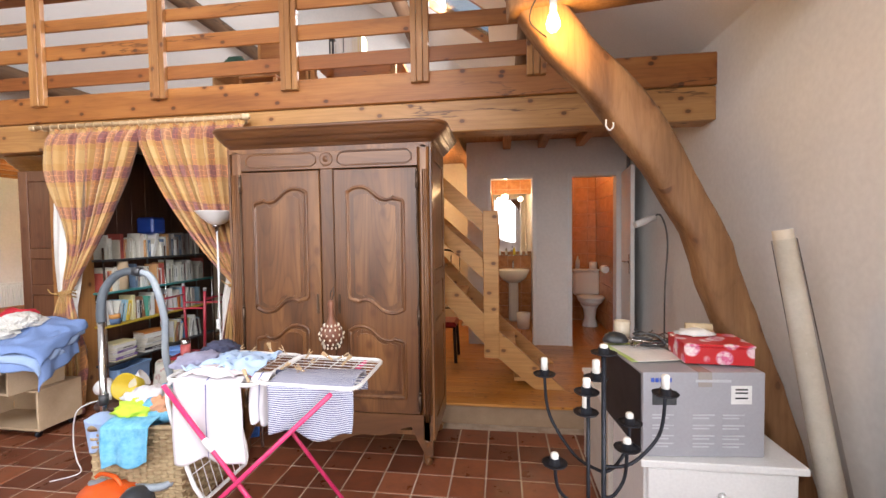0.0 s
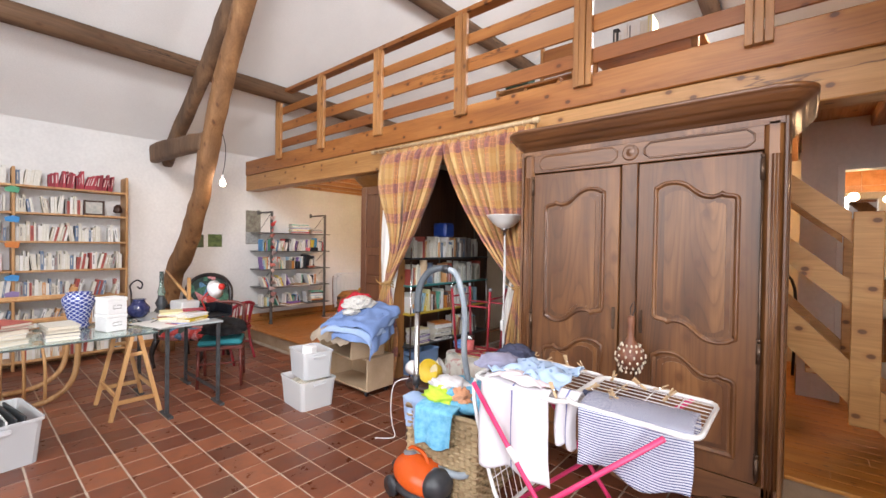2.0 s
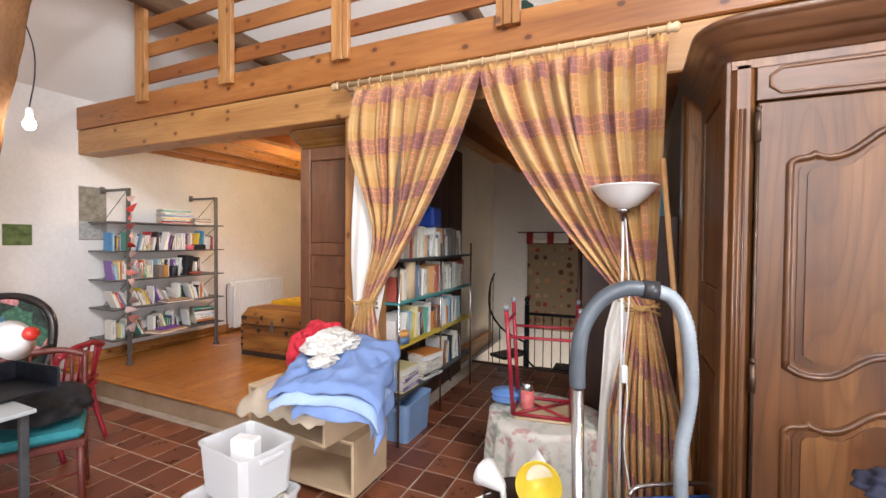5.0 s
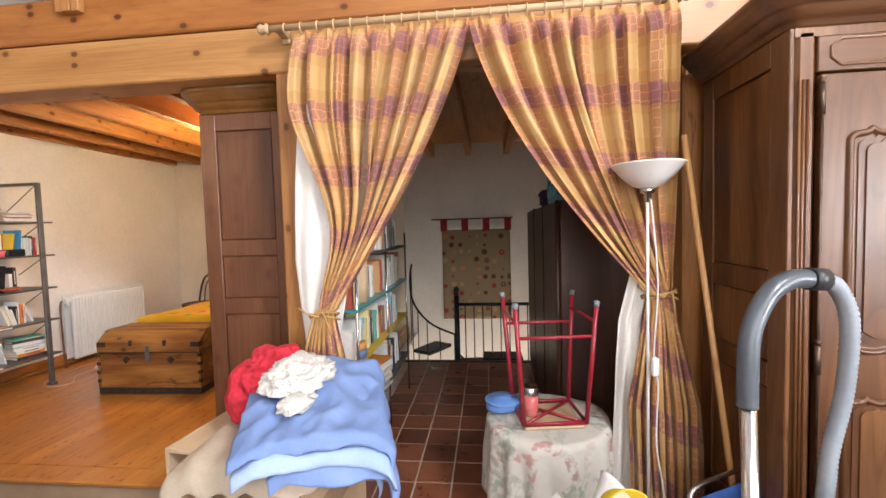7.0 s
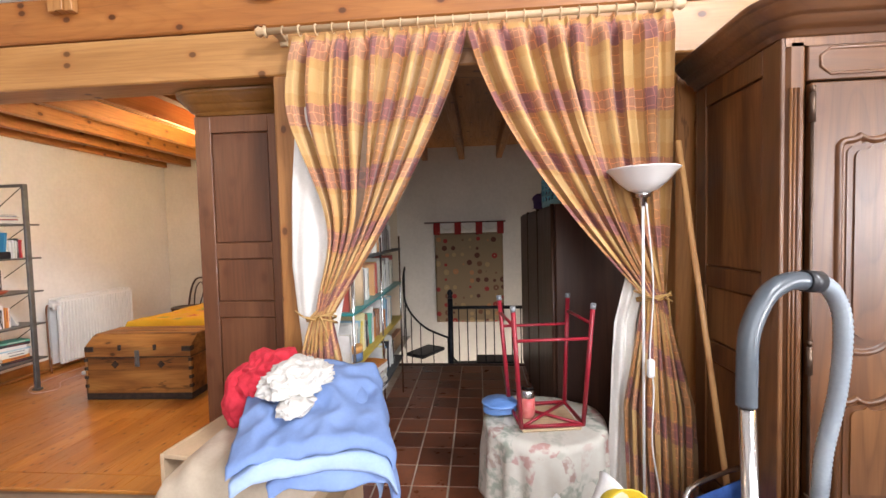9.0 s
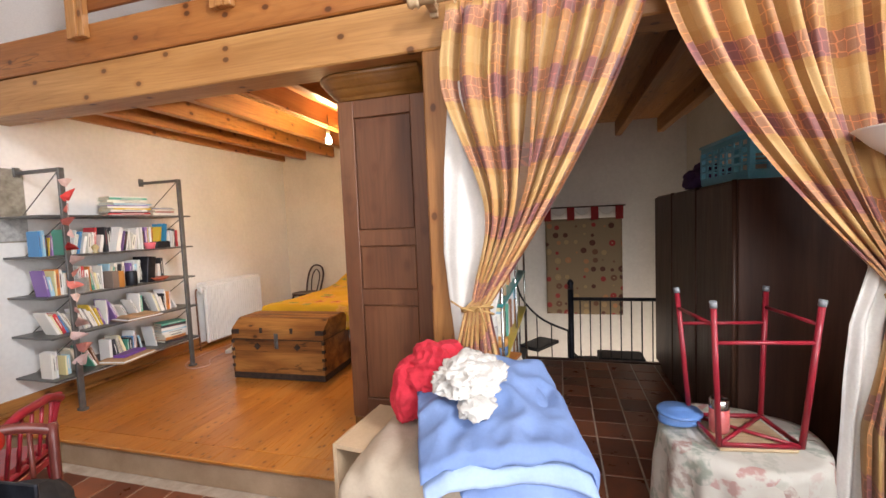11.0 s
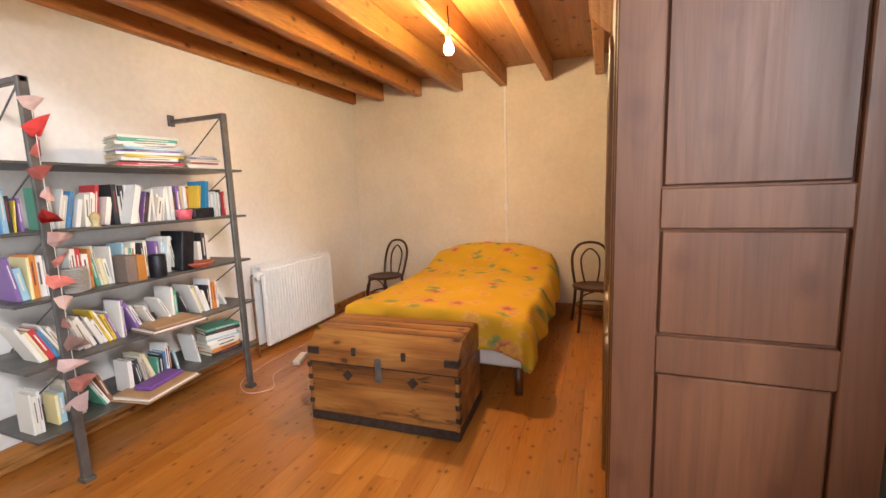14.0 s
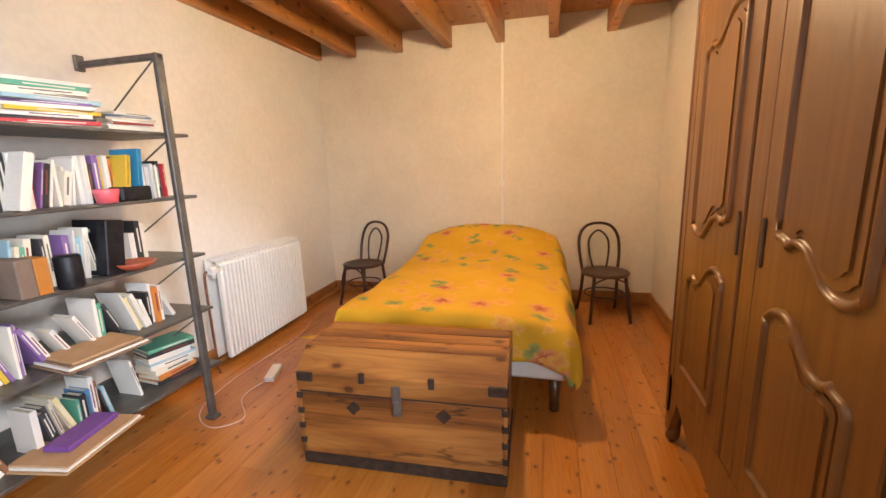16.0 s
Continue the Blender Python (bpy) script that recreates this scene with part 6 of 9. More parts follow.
part("base", boxes((-0.05, 0.05, -0.05, 0.05, 0, 0.02), bevel=0.006), IRON, t)
t = on_desk("paint_stick", "long wooden yardstick leaning out of a box", "stick", (-2.12, -1.58, 0.83))
part("stick", tube(bmesh.new(), [(0.02, 0, 0), (-0.36, -0.05, 0.68)], [0.022, 0.010], 4), TRESTLEWOOD, t)
part("board", boxes((-0.02, 0.02, -0.012, 0.012, 0, 0.28), bevel=0.004, ), TRESTLEWOOD, t)
t.children[1].matrix_basis = pose(0.02, 0.05, 0, 0, -38, 0)
t = on_desk("desk_lamp", "red and white clamp desk lamp on the table", "desk lamp", (-1.80, -1.50, 0.7525), 200)
part("stem", tube(bmesh.new(), [(0.03, 0, 0), (0.12, 0, 0.16), (-0.02, 0, 0.30)], 0.008, 6), mottled("red_enamel", (0.42, 0.02, 0.015), (0.5, 0.03, 0.02), 0.3), t)
bm = lathe([(0.02, 0.06), (0.035, 0.05), (0.085, 0.0), (0.082, 0.0), (0.03, 0.045), (0, 0.05)], 24)
bmesh.ops.transform(bm, matrix=pose(-0.05, 0, 0.27, 0, -70, 0), verts=bm.verts)
part("shade", bm, WHITEMETAL, t)
bm = lathe([(0, 0.055), (0.02, 0.06), (0.03, 0.08), (0.022, 0.10), (0, 0.105)], 16)
bmesh.ops.transform(bm, matrix=pose(-0.05, 0, 0.27, 0, -70, 0), verts=bm.verts)
part("cap", bm, mottled("red_enamel_cap", (0.42, 0.02, 0.015), (0.5, 0.03, 0.02), 0.3), t)
t = on_desk("desk_lamp", "large white round desk lamp on the glass desk", "desk lamp", (-2.12, -3.12, 0.7425), -30)
part("base", lathe([(0, 0), (0.09, 0), (0.09, 0.015), (0.02, 0.03), (0, 0.03)], 24), WHITEMETAL, t)
part("stem", tube(bmesh.new(), [(0, 0, 0.03), (-0.05, 0, 0.2), (0.0, 0, 0.42)], 0.009, 6), WHITEMETAL, t)
bm = lathe([(0.03, 0.08), (0.06, 0.07), (0.14, 0.0), (0.136, 0.0), (0.05, 0.06), (0, 0.065)], 28)
bmesh.ops.transform(bm, matrix=pose(0.06, 0, 0.40, 0, 110, 0), verts=bm.verts)
part("shade", bm, WHITEMETAL, t)

# black file tray and teal chair
t = on_desk("tray", "black plastic file tray on the table edge", "tray", (-1.98, -1.42, 0.7525), 5)
part("shell", boxes((-0.16, 0.16, -0.11, 0.11, 0, 0.012), (-0.16, 0.16, 0.10, 0.11, 0.012, 0.10), (-0.16, 0.16, -0.11, -0.10, 0.012, 0.10), (-0.16, -0.15, -0.10, 0.10, 0.012, 0.10), bevel=0.003), IRON, t)


def spindle_chair(label, at, rz, frame_mat, seat_mat, spindles=5, h=0.86):
    t = thing("chair", label, "chair", at, rz)
    part("seat", boxes((-0.20, 0.20, -0.19, 0.19, 0.415, 0.465), bevel=0.02), seat_mat, t)
    part("seat_frame", boxes((-0.21, 0.21, -0.20, 0.20, 0.375, 0.412), bevel=0.006), frame_mat, t)
    for s in (-1, 1):
        part("leg", bar((s * 0.185, -0.18, 0.40), (s * 0.195, -0.19, 0), 0.016), frame_mat, t)
        part("leg", tube(bmesh.new(), curve([(s * 0.19, 0.26, 0), (s * 0.185, 0.19, 0.25), (s * 0.185, 0.18, 0.45), (s * 0.19, 0.235, h)], 4), 0.016, 8), frame_mat, t)
        part("stretcher", bar((s * 0.19, -0.18, 0.2), (s * 0.19, 0.2, 0.2), 0.009), frame_mat, t)
    part("stretcher", bar((-0.19, -0.185, 0.24), (0.19, -0.185, 0.24), 0.009), frame_mat, t)
    bm = tube(bmesh.new(), curve([(-0.20, 0.235, h - 0.03), (-0.1, 0.25, h + 0.01), (0, 0.255, h + 0.015), (0.1, 0.25, h + 0.01), (0.20, 0.235, h - 0.03)], 4), 0.02, 6)
    part("top_rail", bm, frame_mat, t)
    part("mid_rail", bar((-0.19, 0.205, h - 0.25), (0.19, 0.205, h - 0.25), 0.012), frame_mat, t)
    for k in range(spindles):
        x = -0.13 + 0.26 * k / (spindles - 1)
        part("spindle", bar((x, 0.207, h - 0.25), (x, 0.24, h), 0.008, 6), frame_mat, t)
    return t


REDPAINT = mottled("crimson_paint", (0.24, 0.012, 0.025), (0.34, 0.02, 0.035), 0.3, 12, 0.05)
TEAL = mottled("teal_upholstery", (0.015, 0.20, 0.24), (0.03, 0.28, 0.32), 0.8, 18, 0.2)
REDWOOD = mottled("dark_red_wood", (0.10, 0.02, 0.015), (0.16, 0.035, 0.025), 0.4, 14, 0.1)
spindle_chair("dark red wooden chair with a teal seat at the table", (-2.26, -1.22, 0), 62, REDWOOD, TEAL, 4, 0.78)
spindle_chair("small red spindle-back chair by the white wall", (-3.05, -0.86, 0), -60, REDPAINT, REDPAINT, 5, 0.70)
t = thing("folded_coat", "black coat laid over the chair seat", "coat", (-2.32, -1.18, 0.468))
part("cloth", rumpled(0, 0, 0.07, 0.22, 0.20, 0.11, 8, 0.25, 2.0), mottled("black_wool", (0.008, 0.008, 0.01), (0.02, 0.02, 0.024), 0.9, 20, 0.3), t)


def flower_fabric():
    m, nt, b = shader("floral_tapestry", 0.85)
    v = coords(nt, shift=False)
    vo = node(nt, "TexVoronoi", Scale=11.0)
    nt.links.new(v, vo.inputs["Vector"])
    c = ramp(nt, vo.outputs["Color"], [(0.0, (0.03, 0.05, 0.04)), (0.35, (0.06, 0.16, 0.10)), (0.52, (0.55, 0.06, 0.05)), (0.66, (0.62, 0.25, 0.25)), (0.8, (0.10, 0.22, 0.35))], step=True)
    p = node(nt, "TexVoronoi", Scale=40.0)
    nt.links.new(v, p.inputs["Vector"])
    c = mix(nt, "MULTIPLY", 0.7, c, ramp(nt, p.outputs["Distance"], [(0.1, (1.2, 1.2, 1.2)), (0.7, (0.4, 0.4, 0.4))]))
    nt.links.new(c, b.inputs["Base Color"])
    return m


t = thing("armchair", "black-framed armchair with a floral tapestry back by the wall", "armchair", (-3.27, -1.16, 0), 40)
FLORAL = flower_fabric()
EBONY = mottled("ebonised_wood", (0.012, 0.010, 0.010), (0.03, 0.022, 0.02), 0.3, 14)
part("seat", boxes((-0.28, 0.28, -0.26, 0.26, 0.30, 0.44), bevel=0.05), FLORAL, t)
pts = curve([(-0.25, 0.24, 0.42), (-0.29, 0.30, 0.62), (-0.28, 0.34, 0.85), (-0.17, 0.37, 0.98), (0, 0.38, 1.02), (0.17, 0.37, 0.98), (0.28, 0.34, 0.85), (0.29, 0.30, 0.62), (0.25, 0.24, 0.42)], 4)
part("back_frame", tube(bmesh.new(), pts, 0.028, 8), EBONY, t)
bm = bmesh.new()
bm.faces.new([bm.verts.new((p.x * 0.93, p.y - 0.02, p.z * 0.985)) for p in pts])
bmesh.ops.solidify(bm, geom=bm.faces[:], thickness=0.05)
part("back_cushion", bm, FLORAL, t)
for s in (-1, 1):
    part("arm", tube(bmesh.new(), curve([(s * 0.29, 0.28, 0.66), (s * 0.33, 0.05, 0.66), (s * 0.33, -0.16, 0.63), (s * 0.30, -0.22, 0.44), (s * 0.27, -0.25, 0.30)], 4), 0.024, 8), EBONY, t)
    part("leg", tube(bmesh.new(), curve([(s * 0.26, -0.25, 0.32), (s * 0.29, -0.29, 0.16), (s * 0.26, -0.29, 0)], 4), [0.035, 0.034, 0.033, 0.03, 0.026, 0.022, 0.018, 0.016, 0.018], 8), EBONY, t)
    part("leg", bar((s * 0.24, 0.24, 0.32), (s * 0.26, 0.34, 0), 0.02), EBONY, t)

# bent rattan lounge chair behind the desk
t = thing("bentwood_lounge_chair", "light bentwood hoop chair behind the glass desk", "chair", (-2.95, -2.72, 0), 0)
part("hoop", tube(bmesh.new(), curve([(0.28, -0.42, 0.72), (0.28, -0.40, 0.25), (0.28, -0.25, 0.06), (0.28, 0, 0.02), (0.28, 0.25, 0.06), (0.28, 0.40, 0.25), (0.28, 0.42, 0.72)], 5), 0.024, 8), TRESTLEWOOD, t)
part("hoop", tube(bmesh.new(), curve([(-0.28, -0.42, 0.72), (-0.28, -0.40, 0.25), (-0.28, -0.25, 0.06), (-0.28, 0, 0.02), (-0.28, 0.25, 0.06), (-0.28, 0.40, 0.25), (-0.28, 0.42, 0.72)], 5), 0.024, 8), TRESTLEWOOD, t)
for y in (-0.2, -0.07, 0.07, 0.2):
    part("slat", tube(bmesh.new(), curve([(0.28, y, 0.03 + 0.10 * abs(y)), (0.29, y, 0.35), (0.24, y * 0.9, 0.55)], 4), 0.013, 6), TRESTLEWOOD, t)
for y in (-0.40, 0.40):
    part("post", boxes((0.16, 0.20, y - 0.03, y + 0.03, 0.62, 1.02), bevel=0.008), TRESTLEWOOD, t)
    part("arm", boxes((-0.3, 0.3, y - 0.035, y + 0.035, 0.70, 0.725), bevel=0.008), TRESTLEWOOD, t)
part("back_rail", boxes((0.165, 0.195, -0.37, 0.37, 0.72, 0.76), (0.165, 0.195, -0.37, 0.37, 0.92, 0.96), bevel=0.008), TRESTLEWOOD, t)


# ---- cart with bedding ----
def open_box(parent, name, x0, x1, y0, y1, z0, z1, th=0.018):
    part(name, boxes((x0, x0 + th, y0, y1, z0, z1), (x1 - th, x1, y0, y1, z0, z1), (x0 + th, x1 - th, y0, y1, z0, z0 + th), (x0 + th, x1 - th, y0, y1, z1 - th, z1), (x0 + th, x1 - th, y1 - th, y1, z0 + th, z1 - th), bevel=0.0015), MDF, parent)


MDF = mottled("raw_fibreboard", (0.50, 0.36, 0.22), (0.58, 0.43, 0.28), 0.75, 5.0, 0.08)
t = thing("rolling_cube", "open fibreboard cube on four castors on the tiles", "cabinet", (-1.10, -0.345, 0), 0)
open_box(t, "body", -0.33, 0.33, -0.165, 0.165, 0.062, 0.37)
for x in (-0.28, 0.28):
    for y in (-0.13, 0.12):
        w_ = part("castor", boxes((x - 0.018, x + 0.018, y - 0.012, y + 0.012, 0.045, 0.061), bevel=0.002), CHROME, t, "steel castor fork")
        bm = lathe([(0, -0.009), (0.024, -0.009), (0.026, 0), (0.024, 0.009), (0, 0.009)], 16)
        bmesh.ops.transform(bm, matrix=pose(x, y, 0.027, 0, 90, 0), verts=bm.verts)
        part("wheel", bm, IRON, w_)
t = thing("fibreboard_box", "open fibreboard box stacked crosswise on the rolling cube", "box", (-1.13, -0.40, 0.371), -6)
open_box(t, "body", -0.33, 0.29, -0.20, 0.17, 0.0, 0.225)
BLUECLOTH = mottled("blue_cotton", (0.15, 0.24, 0.48), (0.20, 0.30, 0.55), 0.85, 4.0, 0.15)
PALEBLUE = mottled("pale_blue_cotton", (0.29, 0.41, 0.64), (0.36, 0.48, 0.70), 0.85, 4.0, 0.15)
BEIGECLOTH = mottled("beige_cotton", (0.42, 0.34, 0.25), (0.52, 0.43, 0.33), 0.85, 4.0, 0.2)
REDCLOTH = mottled("red_wool", (0.46, 0.013, 0.030), (0.60, 0.03, 0.05), 0.95, 12.0, 0.5, fine=130, dist=0.004)
WHITECLOTH = mottled("white_cotton_lace", (0.54, 0.52, 0.48), (0.66, 0.64, 0.60), 0.9, 16.0, 0.5, fine=50, dist=0.01)


def folded_layer(outline, x0, x1, seed, sag=None, n=30):
    """A soft fold: a closed (y, z) outline swept across the width, closed and rounded at both ends, wrinkled."""
    loop = curve([(0, y, z) for y, z in outline], 4, True)
    cy, cz = sum(p.y for p in loop) / len(loop), sum(p.z for p in loop) / len(loop)
    bm = bmesh.new()
    rings = []
    for i in range(n + 1):
        u = i / n
        x = x0 + (x1 - x0) * u
        k = min(1.0, (min(u, 1 - u) * n / 2.2 + 0.15)) ** 0.5
        ring = []
        for p in loop:
            y, z = cy + (p.y - cy) * (0.9 + 0.1 * k), cz + (p.z - cz) * k
            if sag:
                z += sag(x, y, z)
            q = Vector((x, y, z))
            crease = 1 - 2 * abs(noise.noise(Vector((x * 5 + y * 4, y * 7 - x * 2, seed))))
            fine = 1 - 2 * abs(noise.noise(Vector((x * 14 + seed, y * 11, z * 9))))
            q += Vector((0.014 * noise.noise(q * 9), 0.016 * noise.noise(q * 8 + Vector((seed, 0, 0))), 0.009 * crease + 0.0035 * fine))
            ring.append(bm.verts.new(q))
        rings.append(ring)
    m = len(loop)
    for a, b in zip(rings, rings[1:]):
        for k in range(m):
            bm.faces.new((a[k], a[(k + 1) % m], b[(k + 1) % m], b[k]))
    bm.faces.new(rings[0])
    bm.faces.new(rings[-1][::-1])
    bmesh.ops.recalc_face_normals(bm, faces=bm.faces[:])
    return bm


t = thing("folded_blanket", "crumpled beige blanket under the folded blue duvet", "blanket", (-1.05, -0.50, 0.600), 2)
part("cloth", folded_layer([(0.18, 0.0), (0.18, 0.035), (0.0, 0.05), (-0.2, 0.04), (-0.25, 0.0), (-0.262, -0.06), (-0.25, -0.065), (-0.22, 0.0)], -0.30, 0.28, 3.0,
                           lambda x, y, z: -0.9 * max(0, -x - 0.22) + 0.012 * math.sin(x * 60) * (y < -0.1)), BEIGECLOTH, t, smooth=True)
t = thing("folded_duvet", "folded blue duvet with pale blue lining on the fibreboard box", "duvet", (-0.88, -0.50, 0.640), 19)


def spread(x0, x1, y0, y1, back, front, hang_front, hang_side, seed, rough_=1.0):
    """A thick cloth over the pile: sloping from the back to the front, then hanging over the front and right edges."""
    def place(u, v):
        x = x0 + (x1 + hang_side - x0) * u
        y = y1 - (y1 - (y0 - hang_front)) * v
        ox, oy = max(0.0, x - x1), max(0.0, y0 - y)
        k = min(1.0, max(0.0, (y1 - y) / (y1 - y0)))
        z = back + (front - back) * k ** 1.3
        z -= 0.05 * max(0.0, (x - 0.05) / 0.25) ** 2 + 0.6 * max(0.0, x0 + 0.07 - x)
        z -= (ox + oy) * (1 - math.exp(-(ox + oy) * 30)) * 0.95
        px = min(x, x1) + 0.03 * (1 - math.exp(-ox * 25)) + 0.05 * ox
        py = max(y, y0) - 0.025 * (1 - math.exp(-oy * 30))
        crease = 1 - 2 * abs(noise.noise(Vector((x * 4 + y * 6, y * 3 - x * 7, seed))))
        crease2 = 1 - 2 * abs(noise.noise(Vector((x * 11 - y * 5, y * 9 + x * 3, seed + 5))))
        z += rough_ * (0.014 * crease + 0.006 * crease2 + 0.018 * noise.noise(Vector((x * 5, y * 5, seed))))
        wave = 0.010 * math.sin(x * 17 + seed) * min(1, oy * 18) + 0.006 * math.sin(x * 41 + 2 * seed) * min(1, oy * 12)
        py += wave
        px += 0.012 * math.sin(y * 31 + seed) * min(1, ox * 14)
        z += 0.018 * noise.noise(Vector((x * 8, seed, 1))) * min(1, oy * 10)
        return (px, py, z)
    return sheet(56, 56, place, 0.010)


part("top_fold", spread(-0.24, 0.27, -0.275, 0.23, 0.205, 0.085, 0.050, 0.045, 3.0, 1.6), BLUECLOTH, t, smooth=True)
part("lining", spread(-0.23, 0.262, -0.290, 0.20, 0.185, 0.052, 0.055, 0.050, 6.2, 0.8), PALEBLUE, t, "pale blue lining fold", smooth=True)
part("lower_fold", spread(-0.12, 0.265, -0.285, 0.10, 0.12, 0.022, 0.070, 0.10, 9.4, 0.9), BLUECLOTH, t, smooth=True)
part("filling", folded_layer([(0.2, 0.0), (0.2, 0.16), (0.0, 0.155), (-0.18, 0.07), (-0.26, 0.035), (-0.26, 0.0), (0.0, -0.004)], -0.21, 0.25, 7.0, None, 24), BLUECLOTH, t, smooth=True)
part("hanging_corner", sheet(14, 18, lambda u, v: (0.235 + 0.06 * u + 0.010 * math.sin(v * 9), -0.24 + 0.17 * u + 0.016 * math.sin(u * 12 + v * 3), 0.04 - (0.20 - 0.10 * u) * v), 0.004), PALEBLUE, t, "pale blue hanging corner")
t = thing("red_sweater", "crumpled red wool sweater slumped over the duvet", "sweater", (-1.09, -0.38, 0.79))
part("body", rumpled(0.0, 0, 0.055, 0.130, 0.145, 0.110, 12, 0.24, 1.5, detail=6), REDCLOTH, t, smooth=True)
part("sleeve", rumpled(-0.10, -0.06, -0.005, 0.070, 0.09, 0.12, 15, 0.22, 1.5, False, detail=5), REDCLOTH, t, smooth=True)
t = thing("white_cloth", "crumpled white lace cloth on top of the duvet", "cloth", (-0.935, -0.49, 0.825))
part("body", rumpled(0, 0, 0.045, 0.120, 0.140, 0.072, 21, 0.30, 2.6, detail=6), WHITECLOTH, t)
part("trailing_end", rumpled(0.05, -0.125, -0.005, 0.055, 0.085, 0.030, 27, 0.28, 2.4, False, detail=5), WHITECLOTH, t)


# ---- in front of the armoire ----
def metal_pole(bm, pts, r):
    return tube(bm, pts, r, 10)


# floor lamp
t = thing("floor_lamp", "white uplighter floor lamp with a thin pole by the curtain", "floor lamp", (0.52, -0.21, 0))
part("base", lathe([(0, 0), (0.125, 0), (0.13, 0.01), (0.12, 0.02), (0.02, 0.03), (0, 0.03)], 28), WHITEMETAL, t)
part("pole", bar((0, 0, 0.03), (0, 0, 1.56), 0.0062, 10), WHITEMETAL, t)
part("joint", lathe([(0, 1.54), (0.016, 1.54), (0.016, 1.575), (0.030, 1.58), (0.032, 1.60), (0, 1.605)], 16), CHROME, t)
SHADE, shn, shb = shader("opal_glass", 0.3)
shb.inputs["Base Color"].default_value = (0.82, 0.81, 0.78, 1)
shb.inputs["Subsurface Weight"].default_value = 0.3
shb.inputs["Subsurface Radius"].default_value = (0.03, 0.03, 0.03)
part("shade", lathe([(0.03, 1.60), (0.06, 1.61), (0.10, 1.645), (0.143, 1.695), (0.149, 1.700), (0.145, 1.702), (0.098, 1.655), (0.055, 1.618), (0, 1.612)], 36), SHADE, t)
part("cord", tube(bmesh.new(), curve([(0.01, -0.012, 1.55), (0.03, -0.03, 1.2), (0.012, -0.035, 0.9), (0.03, -0.03, 0.75), (0.02, -0.04, 0.5), (0.05, -0.04, 0.25), (0.0, -0.06, 0.02)], 6), 0.0035, 6), WHITEPAINT, t)
part("foot_switch", boxes((0.0, 0.03, -0.05, -0.025, 0.80, 0.88), bevel=0.006), WHITEPAINT, t)
t = thing("wooden_pole", "thin pale wooden pole leaning against the armoire", "pole", (0.68, -0.18, 1.70))
part("pole", bar((0, 0, 0.12), (0.15, -0.20, -1.70), 0.012, 10), TRESTLEWOOD, t)


# vacuum cleaner
ORANGE = mottled("orange_plastic", (0.62, 0.085, 0.012), (0.70, 0.11, 0.015), 0.22, 5, 0.02)
DARKPLASTIC = mottled("dark_plastic", (0.02, 0.022, 0.026), (0.045, 0.047, 0.052), 0.35, 9, 0.03)
HOSEGREY = mottled("blue_grey_hose", (0.24, 0.28, 0.32), (0.32, 0.37, 0.41), 0.32, 9, 0.03)
SLATE = mottled("slate_plastic", (0.065, 0.08, 0.095), (0.10, 0.12, 0.14), 0.3, 9, 0.03)
GREYPLASTIC = mottled("grey_plastic", (0.17, 0.19, 0.21), (0.25, 0.27, 0.29), 0.35, 9, 0.03)
vac = thing("vacuum_cleaner", "orange canister vacuum cleaner with its tube standing up", "vacuum cleaner", (0.65, -1.27, 0), -8)
bm = bmesh.new()
bmesh.ops.create_uvsphere(bm, u_segments=28, v_segments=18, radius=1)
for v in bm.verts:
    v.co.x *= 0.205
    v.co.y *= 0.135
    v.co.z = 0.115 + v.co.z * (0.11 if v.co.z > 0 else 0.07)
    v.co.z += 0.02 * (0.5 - v.co.x / 0.4)
for f in bm.faces:
    f.smooth = True
VB = part("body", bm, ORANGE, vac)
bm = bmesh.new()
bmesh.ops.create_uvsphere(bm, u_segments=28, v_segments=14, radius=1)
for v in bm.verts:
    v.co = Vector((v.co.x * 0.215, v.co.y * 0.142, 0.075 + v.co.z * 0.045))
for f in bm.faces:
    f.smooth = True
part("bumper", bm, DARKPLASTIC, vac)
part("panel", rumpled(-0.07, 0, 0.215, 0.085, 0.045, 0.02, 1, 0.0, 1, False, 3), GREYPLASTIC, VB, "silver-grey control panel")
bm = lathe([(0, 0.03), (0.03, 0.03), (0.045, 0.02), (0.05, 0), (0, 0)], 20)
bmesh.ops.transform(bm, matrix=pose(0.14, 0, 0.175, 0, 35, 0), verts=bm.verts)
part("hose_port", bm, GREYPLASTIC, vac)
bm = bmesh.new()
bmesh.ops.create_uvsphere(bm, u_segments=20, v_segments=12, radius=1)
for v in bm.verts:
    v.co = Vector((0.145 + v.co.x * 0.075, v.co.y * 0.10, 0.135 + v.co.z * 0.085))
for f in bm.faces:
    f.smooth = True
part("front_cap", bm, DARKPLASTIC, vac)
part("grip", tube(bmesh.new(), curve([(-0.13, 0.0, 0.22), (-0.08, 0.0, 0.262), (0.02, 0.0, 0.262), (0.07, 0.0, 0.215)], 5), 0.011, 8), ORANGE, vac)
for s in (-1, 1):
    bm = lathe([(0, -0.014), (0.055, -0.014), (0.06, 0), (0.055, 0.014), (0, 0.014)], 22)
    bmesh.ops.transform(bm, matrix=pose(-0.12, s * 0.125, 0.06, 90, 0, 0), verts=bm.verts)
    part("wheel", bm, DARKPLASTIC, vac)


